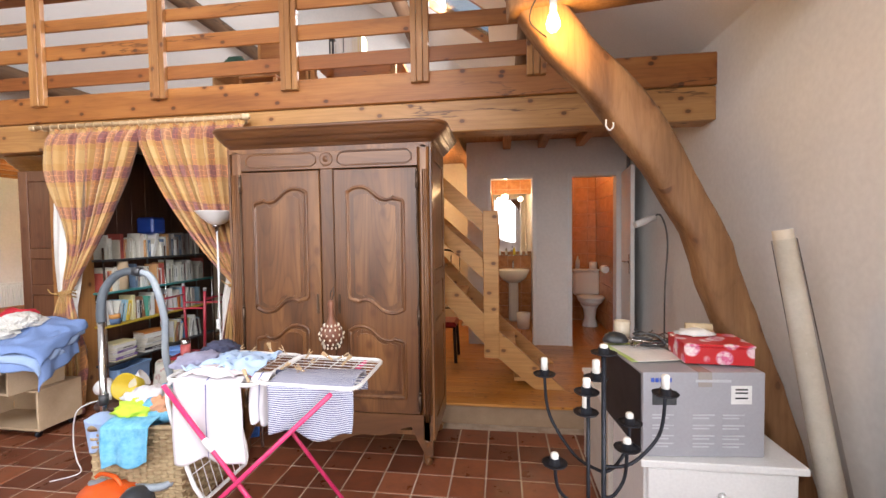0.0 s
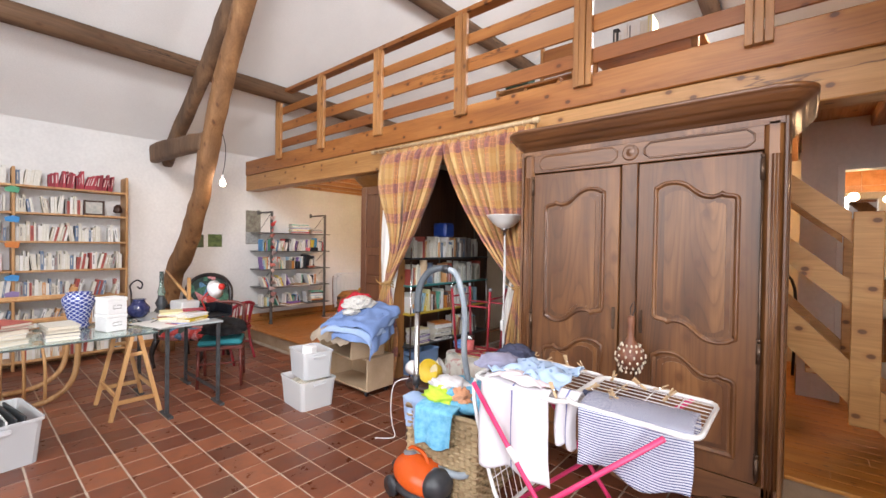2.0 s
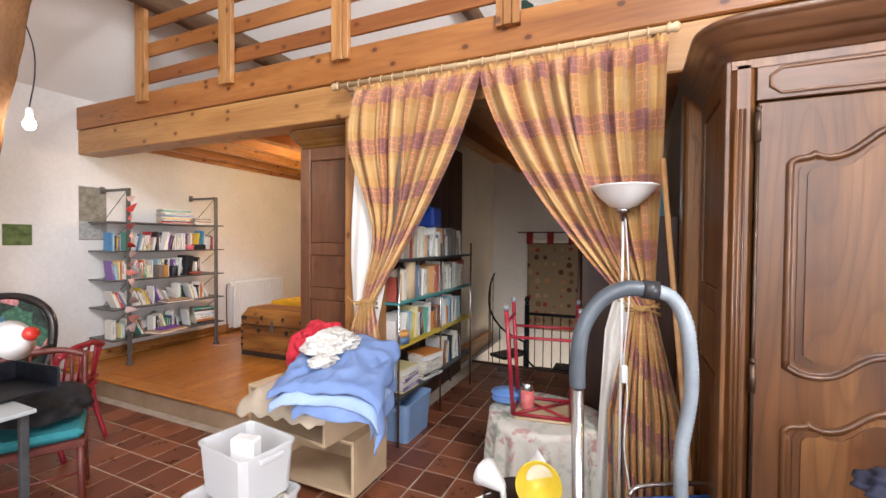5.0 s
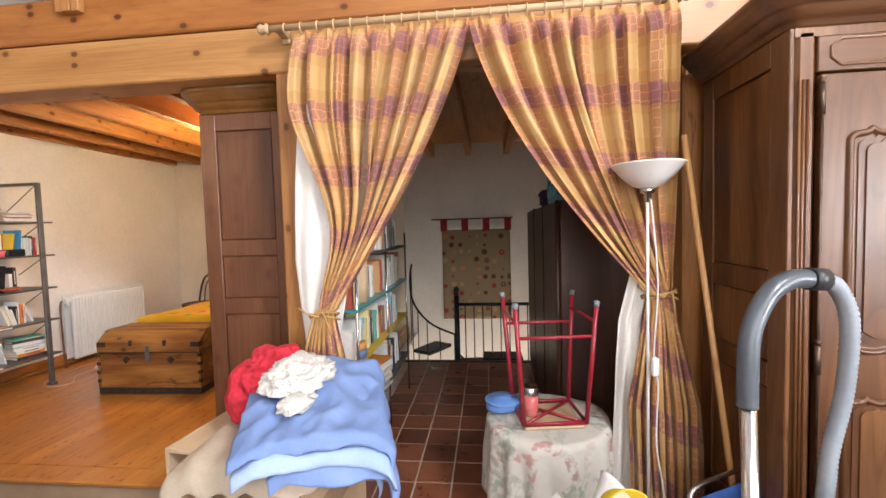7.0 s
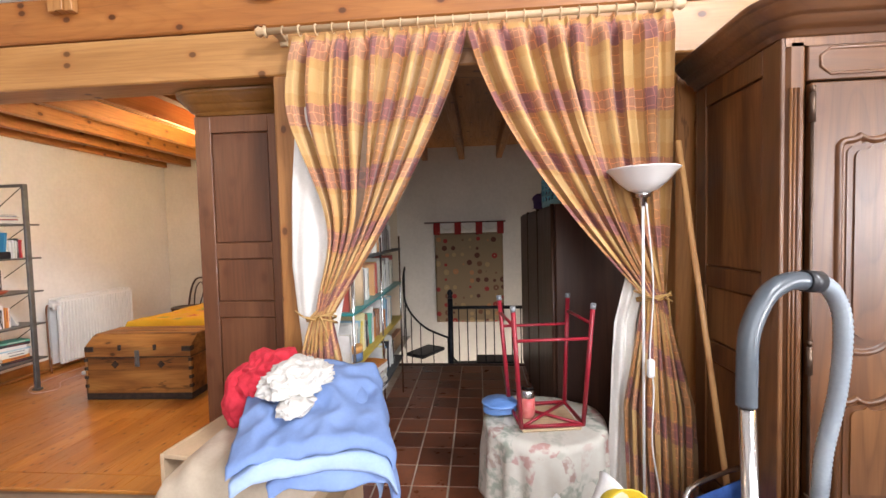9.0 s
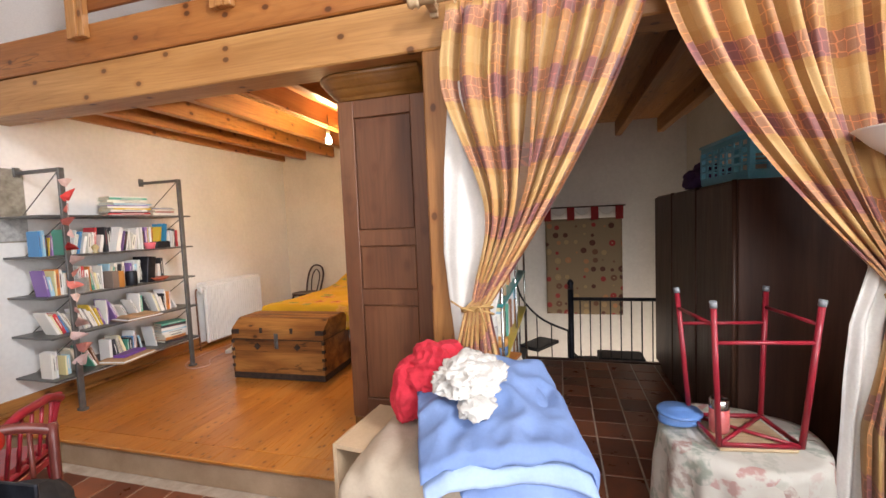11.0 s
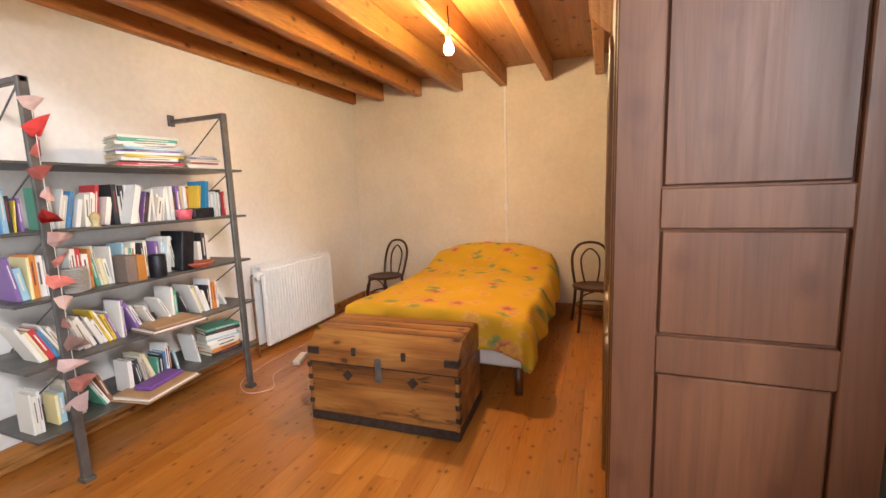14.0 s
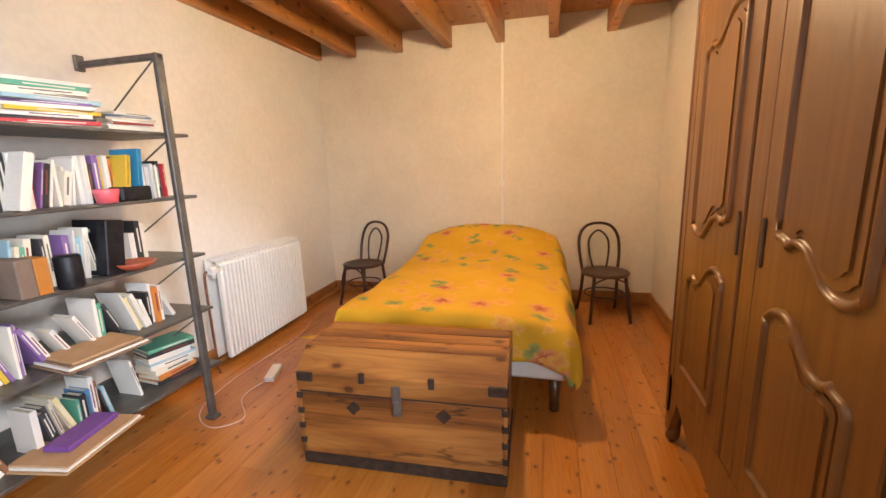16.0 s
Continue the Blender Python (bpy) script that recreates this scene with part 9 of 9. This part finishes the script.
for k, (x, y, z, a) in enumerate(((-0.28, 0.2, -0.18, 30), (0.22, 0.25, -0.10, 5), (0.50, 0.45, -0.3, -20), (-0.35, 0.55, -0.02, 60))):
    o = part("tread", boxes((-0.22, 0.22, -0.13, 0.13, -0.02, 0.02), bevel=0.006), IRON, rl)
    o.matrix_basis = pose(x, y, z, 0, 0, a)
structure("floor_edge_board", boxes((-1.16, 0.86, 2.352, 2.40, -0.18, 0.012), bevel=0.004), DARKWOOD, "dark board along the stairwell edge")
t = thing("crate", "low dark crate by the stair rail", "crate", (-0.02, 2.62, -0.10))
part("body", boxes((-0.22, 0.22, -0.14, 0.14, -0.02, 0.10), bevel=0.01), IRON, t)


# ---- open stair to the loft ----
SY = 0.42
st = thing("loft_stair", "open pine stair with a board railing climbing to the loft", "staircase", (0, 0, 0))


def sloped(x0, z0, x1, z1, drop0, drop1, y0, y1):
    return prism([(x0, z0), (x1, z1), (x1, z1 - drop1), (x0, z0 - drop0)], y0, y1)


for y, nm in ((SY, "front"), (SY + 0.74, "back")):
    outline = [(1.30, 2.10), (2.52, 0.82), (2.66, 0.66), (3.20, 0.175), (2.95, 0.175), (2.64, 0.44), (1.30, 1.83)]
    part("stringer", prism(outline, y, y + 0.042), STAIR, st)
    part("newel_post", boxes((2.525, 2.655, y - 0.024, y - 0.002, 0.44, 1.695), (2.545, 2.635, y, y + 0.04, 0.75, 1.69), bevel=0.004), STAIR, st)
    part("handrail_board", sloped(1.30, 2.62 + 0.18, 2.52, 1.69, 0.17, 0.17, y + 0.002, y + 0.03), STAIR, st)
    part("middle_board", sloped(1.30, 2.39, 2.52, 1.29, 0.17, 0.17, y + 0.002, y + 0.03), STAIR, st)
for k in range(9):
    z = PLAT + 0.235 * (k + 1) - 0.145
    x = 3.03 - 0.226 * k
    if z < 2.5:
        part("tread", boxes((x - 0.25, x, SY + 0.043, SY + 0.739, z - 0.035, z), bevel=0.005), STAIR, st)
# orange room seen behind the stair
t = thing("red_stool", "small dark red stool beneath the stair", "stool", (2.05, 1.25, PLAT))
part("seat", boxes((-0.17, 0.17, -0.17, 0.17, 0.36, 0.42), bevel=0.03), REDPAINT, t)
for x in (-0.14, 0.14):
    for y in (-0.14, 0.14):
        part("leg", bar((x, y, 0.37), (x * 1.1, y * 1.1, 0), 0.016), IRON, t)
t = thing("iron_bedstead", "black iron headboard seen through the stair", "bed head", (1.75, 2.6, PLAT))
part("top_bar", tube(bmesh.new(), curve([(-0.5, 0, 0), (-0.5, 0, 0.9), (-0.3, 0, 1.08), (0, 0, 1.12), (0.3, 0, 1.08), (0.5, 0, 0.9), (0.5, 0, 0)], 5), 0.014, 8), IRON, t)
for k in range(7):
    x = -0.36 + 0.12 * k
    part("rod", bar((x, 0, 0.3), (x, 0, 1.04), 0.007, 6), IRON, t)
part("low_bar", bar((-0.5, 0, 0.3), (0.5, 0, 0.3), 0.01, 6), IRON, t)

# ---- wash rooms ----
def door(x, y, rz, w, label, name):
    t = tagged(new(name), label, "", "", "structure")
    t.matrix_world = pose(x, y, PLAT, 0, 0, rz)
    part("door_leaf", boxes((0, w, -0.02, 0.02, 0.01, 2.0), bevel=0.003), WHITEPAINT, t)
    part("door_handle", tube(bmesh.new(), [(w - 0.07, -0.02, 1.02), (w - 0.07, -0.06, 1.02), (w - 0.18, -0.065, 1.02)], 0.009, 8), CHROME, t)
    part("handle_plate", boxes((w - 0.09, w - 0.05, -0.025, -0.0205, 0.90, 1.10), bevel=0.002), CHROME, t)
    return t


door(4.06, 1.86, -97, 0.60, "white door of the toilet standing wide open", "door_1")
for (a, b) in ((2.52, 3.09), (3.45, 4.03)):
    structure("door_frame", boxes((a, a + 0.045, WY - 0.012, WY + 0.13, PLAT, 2.19), (b - 0.045, b, WY - 0.012, WY + 0.13, PLAT, 2.19), (a + 0.045, b - 0.045, WY - 0.012, WY + 0.13, 2.145, 2.19), bevel=0.003), WHITEPAINT, "white painted door frame")
structure("floor_wash_rooms", boxes((2.38, XR, WY, 3.5, PLAT - 0.02, PLAT - 0.003)), RISER, "floor bed of the wash rooms")
structure("wall_wash_far", boxes((2.30, XR, 3.42, 3.5, PLAT, 2.62)), TILEGAP, "tile bed on the far wall of the wash rooms")
structure("wall_wash_side", boxes((4.10, 4.158, WY + 0.12, 3.42, PLAT, 2.62), (3.40, 3.405, WY + 0.12, 3.42, PLAT, 2.62)), TILEGAP, "tile bed on the side wall of the toilet")
toilet = thing("toilet", "white ceramic toilet with its lid closed", "toilet", (3.92, 2.98, PLAT))
part("pedestal", lathe([(0, 0), (0.11, 0), (0.10, 0.03), (0.075, 0.12), (0.09, 0.24), (0.14, 0.34), (0, 0.34)], 26), CERAMIC, toilet)
bm = lathe([(0, 0.30), (0.11, 0.31), (0.165, 0.36), (0.18, 0.395), (0, 0.40)], 30)
for v in bm.verts:
    v.co.y = v.co.y * 1.25 - 0.04
part("bowl", bm, CERAMIC, toilet)
bm = lathe([(0, 0.402), (0.175, 0.402), (0.185, 0.41), (0.18, 0.43), (0, 0.435)], 30)
for v in bm.verts:
    v.co.y = v.co.y * 1.25 - 0.04
part("seat_lid", bm, WHITEPAINT, toilet)
part("tank", boxes((-0.19, 0.19, 0.20, 0.36, 0.40, 0.76), bevel=0.03), CERAMIC, toilet)
part("tank_lid", boxes((-0.20, 0.20, 0.19, 0.37, 0.761, 0.79), bevel=0.01), CERAMIC, toilet)
t = thing("paper_roll", "toilet paper roll on the toilet tank", "toilet paper", (4.02, 3.24, PLAT + 0.792))
part("roll", lathe([(0.02, 0), (0.055, 0), (0.055, 0.10), (0.02, 0.10), (0.02, 0)], 20), PAPER, t)
t = thing("spray_bottle", "small white bottle on the toilet tank", "bottle", (3.80, 3.24, PLAT + 0.792))
part("body", lathe([(0, 0), (0.03, 0), (0.032, 0.12), (0.012, 0.15), (0.012, 0.19), (0, 0.19)], 16), WHITEPAINT, t)
t = thing("roll_holder", "toilet paper holder on the tiled wall", "paper holder", (4.09, 2.55, 0.95))
part("arm", tube(bmesh.new(), [(0, 0, 0.1), (-0.06, 0, 0.1), (-0.06, 0.12, 0.1)], 0.006, 6), CHROME, t)
part("roll", bar((-0.06, 0.0, 0.06), (-0.06, 0.11, 0.06), 0.05, 16), PAPER, t)
t = thing("waste_bin", "small white bin on the bathroom floor", "bin", (2.98, 2.75, PLAT))
part("body", lathe([(0, 0), (0.08, 0), (0.095, 0.22), (0, 0.22)], 20), WHITEPAINT, t)
# mirror and basin
t = thing("mirror", "wide bathroom mirror under two lamps", "mirror", (2.86, 3.40, 1.22))
MIR, mn, mb = shader("silver_mirror", 0.02, 1.0)
mb.inputs["Base Color"].default_value = (0.85, 0.85, 0.85, 1)
part("glass", boxes((-0.30, 0.28, -0.01, 0.0, 0, 0.88)), MIR, t)
part("frame", boxes((-0.32, 0.30, -0.014, 0.0, 0.88, 0.90), (-0.32, 0.30, -0.014, 0.0, -0.02, 0.0), (-0.32, -0.30, -0.014, 0, 0, 0.88), (0.28, 0.30, -0.014, 0, 0, 0.88), bevel=0.002), PINE_Z, t)
for x in (2.66, 2.98):
    t = thing("wall_lamp", "small lit lamp above the bathroom mirror", "lamp", (x, 3.34, 2.02))
    bm = bmesh.new()
    bmesh.ops.create_uvsphere(bm, u_segments=16, v_segments=10, radius=0.035)
    g_ = part("globe", bm, glow("mirror_lamp_glow", (1.0, 0.78, 0.48), 22), t, smooth=True)
    g_.visible_shadow = False
    part("arm", bar((0, 0.03, 0), (0, 0.075, 0), 0.012, 8), CHROME, t)
t = thing("wash_basin", "white ceramic basin on the bathroom wall", "basin", (2.86, 3.22, 0.86))
bm = lathe([(0, -0.10), (0.10, -0.10), (0.19, -0.03), (0.24, 0.09), (0.23, 0.10), (0.19, 0.08), (0.12, 0.0), (0, -0.02)], 28)
for v in bm.verts:
    v.co.y *= 0.75
part("bowl", bm, CERAMIC, t)
part("tap", tube(bmesh.new(), curve([(0, 0.14, 0.09), (0, 0.14, 0.20), (0, 0.08, 0.22), (0, 0.03, 0.17)], 4), 0.012, 8), CHROME, t)
part("pedestal", boxes((-0.07, 0.07, -0.05, 0.15, -0.69, -0.08), bevel=0.03), CERAMIC, t)
t = thing("glass_shelf", "glass shelf with small bottles below the mirror", "shelf", (2.86, 3.36, 1.16))
part("shelf", boxes((-0.26, 0.26, -0.06, 0.035, 0, 0.008)), GLASS, t)
for k, x in enumerate((-0.2, -0.1, 0.02, 0.12, 0.2)):
    o = thing("toiletry_bottle", "small toiletry bottle on the glass shelf", "bottle", (2.86 + x, 3.34, 1.169), 0, "toiletries on the glass shelf")
    part("body", lathe([(0, 0), (0.018, 0), (0.018, 0.06 + 0.012 * (k % 3)), (0.008, 0.08 + 0.012 * (k % 3)), (0.008, 0.10 + 0.01 * k), (0, 0.10 + 0.01 * k)], 12), (WHITEPAINT, CREAM, YELLOW)[k % 3], o)
# reading lamp and tall thin lamp by the open door
t = thing("gooseneck_lamp", "thin grey standing lamp with a white tube head", "floor lamp", (4.03, 0.55, PLAT))
part("base", lathe([(0, 0), (0.11, 0), (0.11, 0.02), (0, 0.025)], 20), GREYPLASTIC, t)
part("pole", tube(bmesh.new(), curve([(0, 0, 0.02), (0.0, 0, 0.8), (0.02, 0, 1.25), (-0.04, -0.02, 1.46), (-0.12, -0.05, 1.44)], 6), 0.007, 8), STEEL_DARK, t)
bm = bar((-0.10, -0.05, 1.445), (-0.27, -0.10, 1.385), 0.028, 14)
part("head", bm, WHITEPAINT, t)
t = thing("wall_pipe", "grey painted pipe running up the corner", "pipe", (4.10, 1.80, PLAT))
part("pipe", bar((0, 0, 0), (0, 0, 2.3), 0.022, 10), GREYPLASTIC, t)

# ---- loft contents ----
LZ = 2.651
G = "books on the loft floor"
row_of_books("novels", (-3.95, 0.55, LZ), 8, 2.2, 0.18, 0.26, 0.18, 201, G, 0.8)
t = thing("low_shelf", "low pine shelf with books in the loft", "shelf", (-0.10, 1.60, LZ))
part("side", boxes((-0.60, -0.57, -0.14, 0.14, 0, 0.78), bevel=0.003), TRESTLEWOOD, t)
part("side", boxes((0.57, 0.60, -0.14, 0.14, 0, 0.78), bevel=0.003), TRESTLEWOOD, t)
for z in (0.06, 0.40, 0.76):
    part("shelf", boxes((-0.57, 0.57, -0.14, 0.14, z - 0.022, z), bevel=0.003), TRESTLEWOOD, t)
row_of_books("colours", (-0.66, 1.48, LZ + 0.06), 0, 1.1, 0.16, 0.25, 0.18, 202, "books in the loft shelf", 0.3)
row_of_books("colours", (-0.66, 1.48, LZ + 0.40), 0, 0.8, 0.16, 0.25, 0.18, 203, "books in the loft shelf", 0.3)
t = thing("sewing_case", "dark green domed case on the loft shelf", "case", (-0.42, 1.58, LZ + 0.782))
part("body", prism([(-0.16, 0), (0.16, 0), (0.14, 0.14), (0.07, 0.20), (-0.07, 0.20), (-0.14, 0.14)], -0.1, 0.1), mottled("dark_green_leather", (0.01, 0.05, 0.035), (0.02, 0.08, 0.055), 0.4), t)
part("handle", tube(bmesh.new(), curve([(-0.05, 0, 0.20), (-0.03, 0, 0.235), (0.03, 0, 0.235), (0.05, 0, 0.20)], 4), 0.007, 6), IRON, t)
t = thing("loft_table", "pine table with folders on it in the loft", "table", (0.95, 1.75, LZ))
part("top", boxes((-0.45, 0.60, -0.3, 0.3, 0.86, 0.90), bevel=0.004), PINE, t)
for x in (-0.40, 0.55):
    for y in (-0.25, 0.25):
        part("leg", boxes((x - 0.03, x + 0.03, y - 0.03, y + 0.03, 0, 0.859), bevel=0.004), PINE_Z, t)
row_of_books("colours", (0.70, 1.60, LZ + 0.901), 0, 0.42, 0.26, 0.32, 0.24, 204, "folders on the loft table", 0.1, 0.02, (0.04, 0.075))
row_of_books("novels", (0.70, 1.9, LZ + 0.0), 0, 0.9, 0.26, 0.38, 0.24, 205, "books stored beneath the loft table", 0.3, 0.02, (0.02, 0.05))
t = thing("yellow_board", "pale yellow board leaning in the loft", "board", (1.30, 1.45, LZ))
part("board", boxes((-0.22, 0.25, -0.01, 0.01, 0, 0.62), bevel=0.002), mottled("pale_yellow_board", (0.70, 0.52, 0.18), (0.76, 0.60, 0.26), 0.6, 4), t)
t = thing("loft_chair", "reddish wooden chair standing in the loft", "chair", (0.30, 0.95, LZ))
part("seat", boxes((-0.2, 0.2, -0.2, 0.2, 0.42, 0.45), bevel=0.01), PINE, t)
for x in (-0.18, 0.18):
    part("leg", boxes((x - 0.018, x + 0.018, -0.19, -0.155, 0, 0.42), bevel=0.004), PINE_Z, t)
    part("leg", boxes((x - 0.018, x + 0.018, 0.155, 0.19, 0, 0.95), bevel=0.004), PINE_Z, t)
part("back", boxes((-0.2, 0.2, 0.16, 0.18, 0.62, 0.92), bevel=0.006), PINE, t)
t = tagged(new("window_roof"), "open skylight frame over the loft", "", "", "structure")
za, zb = roof_z(1.75), roof_z(2.55)
for y in (1.6, 2.46):
    part("frame", prism([(1.75, za), (2.55, zb), (2.55, zb + 0.16), (1.75, za + 0.16)], y, y + 0.04), PINE, t)
gp = part("pane", prism([(1.75, za + 0.10), (2.55, zb + 0.10), (2.55, zb + 0.11), (1.75, za + 0.11)], 1.64, 2.46), GLASS, t)
gp.visible_shadow = False

joined_books()
# side window and gable window behind the start
ew = tagged(new("window_side"), "white framed casement window in the side wall", "", "", "structure")
part("frame", boxes((XR + 0.12, XR + 0.18, -4.5, -4.44, 0.9, 2.2), (XR + 0.12, XR + 0.18, -2.96, -2.9, 0.9, 2.2), (XR + 0.12, XR + 0.18, -3.73, -3.67, 0.96, 2.14),
                    (XR + 0.12, XR + 0.18, -4.44, -2.96, 0.9, 0.96), (XR + 0.12, XR + 0.18, -4.44, -2.96, 2.14, 2.2), bevel=0.005), WHITEPAINT, ew)
gw = tagged(new("window_gable"), "large white framed gable window", "", "", "structure")
for x in (-2.1, -0.58, 0.94, 2.44):
    part("frame", boxes((x, x + 0.06, YF - 0.2, YF - 0.12, 0.9, 4.4), bevel=0.005), WHITEPAINT, gw)
for z in (0.9, 2.6, 4.34):
    part("frame", boxes((-2.1, 2.5, YF - 0.19, YF - 0.13, z, z + 0.06), bevel=0.005), WHITEPAINT, gw)
ground = structure("ground", boxes((-300, 300, -300, 300, -2.9, -2.75)), mottled("meadow_ground", (0.05, 0.08, 0.025), (0.08, 0.11, 0.04), 0.9, 0.5), "grassy ground outside the house")

t = tagged(new("window_skylight"), "pine skylight frame in the roof slope", "", "", "structure")
za, zb = roof_z(1.9), roof_z(2.65)
for y in (-3.8, -2.84):
    part("frame", prism([(1.9, za), (2.65, zb), (2.65, zb + 0.16), (1.9, za + 0.16)], y, y + 0.04), PINE, t)
gp = part("pane", prism([(1.9, za + 0.10), (2.65, zb + 0.10), (2.65, zb + 0.11), (1.9, za + 0.11)], -3.76, -2.84), GLASS, t)
gp.visible_shadow = False

# nosings of the platforms
structure("nosing", boxes((XL, -1.228, -0.160, -0.02, PLAT - 0.022, PLAT + 0.001), bevel=0.006), FLOORWOOD, "rounded wooden nosing of the bedroom platform")
structure("nosing", boxes((0.99, XR, 0.075, 0.20, PLAT - 0.022, PLAT + 0.001), bevel=0.006), PLATFORMWOOD, "rounded wooden nosing of the stair platform")


# ---- wall tiles, floor boards and floor tiles: pieces ----
def mesh_of(bm, name, mat):
    me = bpy.data.meshes.new(name)
    bm.normal_update()
    bm.to_mesh(me)
    bm.free()
    me.materials.append(mat)
    return me


def piece(name, me, parent, m):
    ob = new(name, me)
    ob.parent = parent
    ob.matrix_basis = m
    return ob


rnd = random.Random(77)
wall_far = bpy.data.objects["wall_wash_far"]
tile_me = mesh_of(boxes((-0.098, 0.098, -0.008, 0.0, -0.098, 0.098), bevel=0.003), "wall_tile", TILED)
for i in range(9):
    for j in range(12):
        x, z = 2.48 + 0.2 * i, PLAT + 0.105 + 0.2 * j
        if z < 2.6 and not (3.13 < x < 3.41):
            piece("wall_tile", tile_me, wall_far, pose(x, 3.42, z))
side_me = mesh_of(boxes((-0.008, 0.0, -0.098, 0.098, -0.098, 0.098), bevel=0.003), "wall_tile", TILED)
wall_side = bpy.data.objects["wall_wash_side"]
for i in range(7):
    for j in range(12):
        y, z = 3.31 - 0.2 * i, PLAT + 0.105 + 0.2 * j
        if z < 2.6:
            piece("wall_tile", side_me, wall_side, pose(4.10, y, z))

# bedroom floor boards, laid lengthwise
floor_bed = bpy.data.objects["platform_bedroom"]
x = XL + 0.003
k = 0
while x < -1.24:
    w = min(0.142, -1.232 - x)
    if w < 0.02:
        break
    cuts = [-0.018] + sorted(rnd.uniform(0.4, 3.0) for _ in range(1)) + [YB - 0.022]
    for a, b in zip(cuts, cuts[1:]):
        bm = boxes((0, w - 0.0009, a + 0.0004, b - 0.0004, -0.022, 0.0), bevel=0.0007)
        piece("floor_board", mesh_of(bm, "floor_board", FLOORWOOD), floor_bed, pose(x, 0, PLAT + rnd.uniform(-0.0002, 0.0002)))
    x += w
    k += 1
# stair platform boards, laid across
floor_st = bpy.data.objects["platform_stair"]
y = 0.202
while y < YB - 0.02:
    w = 0.118
    if y + w > YB:
        break
    cuts = [1.0, rnd.uniform(1.6, 3.4), XR - 0.003] if y < WY + 0.02 else [1.0, rnd.uniform(1.4, 2.0), 2.27]
    for a, b in zip(cuts, cuts[1:]):
        bm = boxes((a + 0.0006, b - 0.0006, 0, w - 0.0016, -0.022, 0.0), bevel=0.0012)
        piece("floor_board", mesh_of(bm, "floor_board", PLATFORMWOOD), floor_st, pose(0, y, PLAT + rnd.uniform(-0.0004, 0.0004)))
    y += w
fw = bpy.data.objects["floor_wash_rooms"]
for i in range(15):
    bm = boxes((2.39 + 0.118 * i, 2.39 + 0.118 * i + 0.1165, WY, 3.41, 0, 0.003))
    piece("floor_board", mesh_of(bm, "floor_board", FLOORWOOD), fw, pose(0, 0, PLAT - 0.002))

# terracotta floor tiles: the nearest as pieces, the rest joined
floor = bpy.data.objects["floor"]
TS = TILE / 2 - 0.005
variants = []
for q in range(6):
    bm = bmesh.new()
    r = random.Random(q)
    c = [(-TS + r.uniform(-0.0012, 0.0012), -TS + r.uniform(-0.0012, 0.0012)), (TS + r.uniform(-0.0012, 0.0012), -TS + r.uniform(-0.0012, 0.0012)),
         (TS + r.uniform(-0.0012, 0.0012), TS + r.uniform(-0.0012, 0.0012)), (-TS + r.uniform(-0.0012, 0.0012), TS + r.uniform(-0.0012, 0.0012))]
    prism(c, -0.008, 0.0, "xy", bm)
    bmesh.ops.bevel(bm, geom=[e for e in bm.edges if all(v.co.z > -0.001 for v in e.verts)], offset=0.0025, segments=1, affect="EDGES")
    variants.append(bm)
tile_meshes = [mesh_of(b.copy(), "floor_tile", TERRACOTTA) for b in variants]
rest = bmesh.new()
near = 0
for j in range(-26, 12):
    y = -0.205 + TILE * (j + 0.5)
    for i in range(-34, 10):
        x = 2.36 + TILE * (i + 0.5)
        if x - TS < XL or x + TS > XR or y < YF:
            continue
        inside = (y + TS < -0.14) or (y + TS < 0.0 and x > -1.10) or (x > -1.13 and x < 0.86 and y < 2.34) or (x > 0.86 and y + TS < 0.10)
        if not inside:
            continue
        if y > 0 and x > -1.13 and x < 0.86 or inside:
            if -2.3 < y < 0.7 and -2.0 < x < 2.9 and near < 300:
                piece("floor_tile", tile_meshes[rnd.randrange(6)], floor, pose(x, y, rnd.uniform(-0.0008, 0.0008), 0, 0, 90 * rnd.randrange(4)))
                near += 1
            else:
                b2 = variants[rnd.randrange(6)].copy()
                bmesh.ops.translate(b2, vec=(x, y, rnd.uniform(-0.0008, 0.0008)), verts=b2.verts)
                me_verts = {v: rest.verts.new(v.co) for v in b2.verts}
                for f in b2.faces:
                    rest.faces.new([me_verts[v] for v in f.verts])
                b2.free()
for b in variants:
    b.free()
tagged(part("floor_tiles", rest, TERRACOTTA, floor, "red terracotta floor tiles with pale joints"), "", "", "", "stuff")
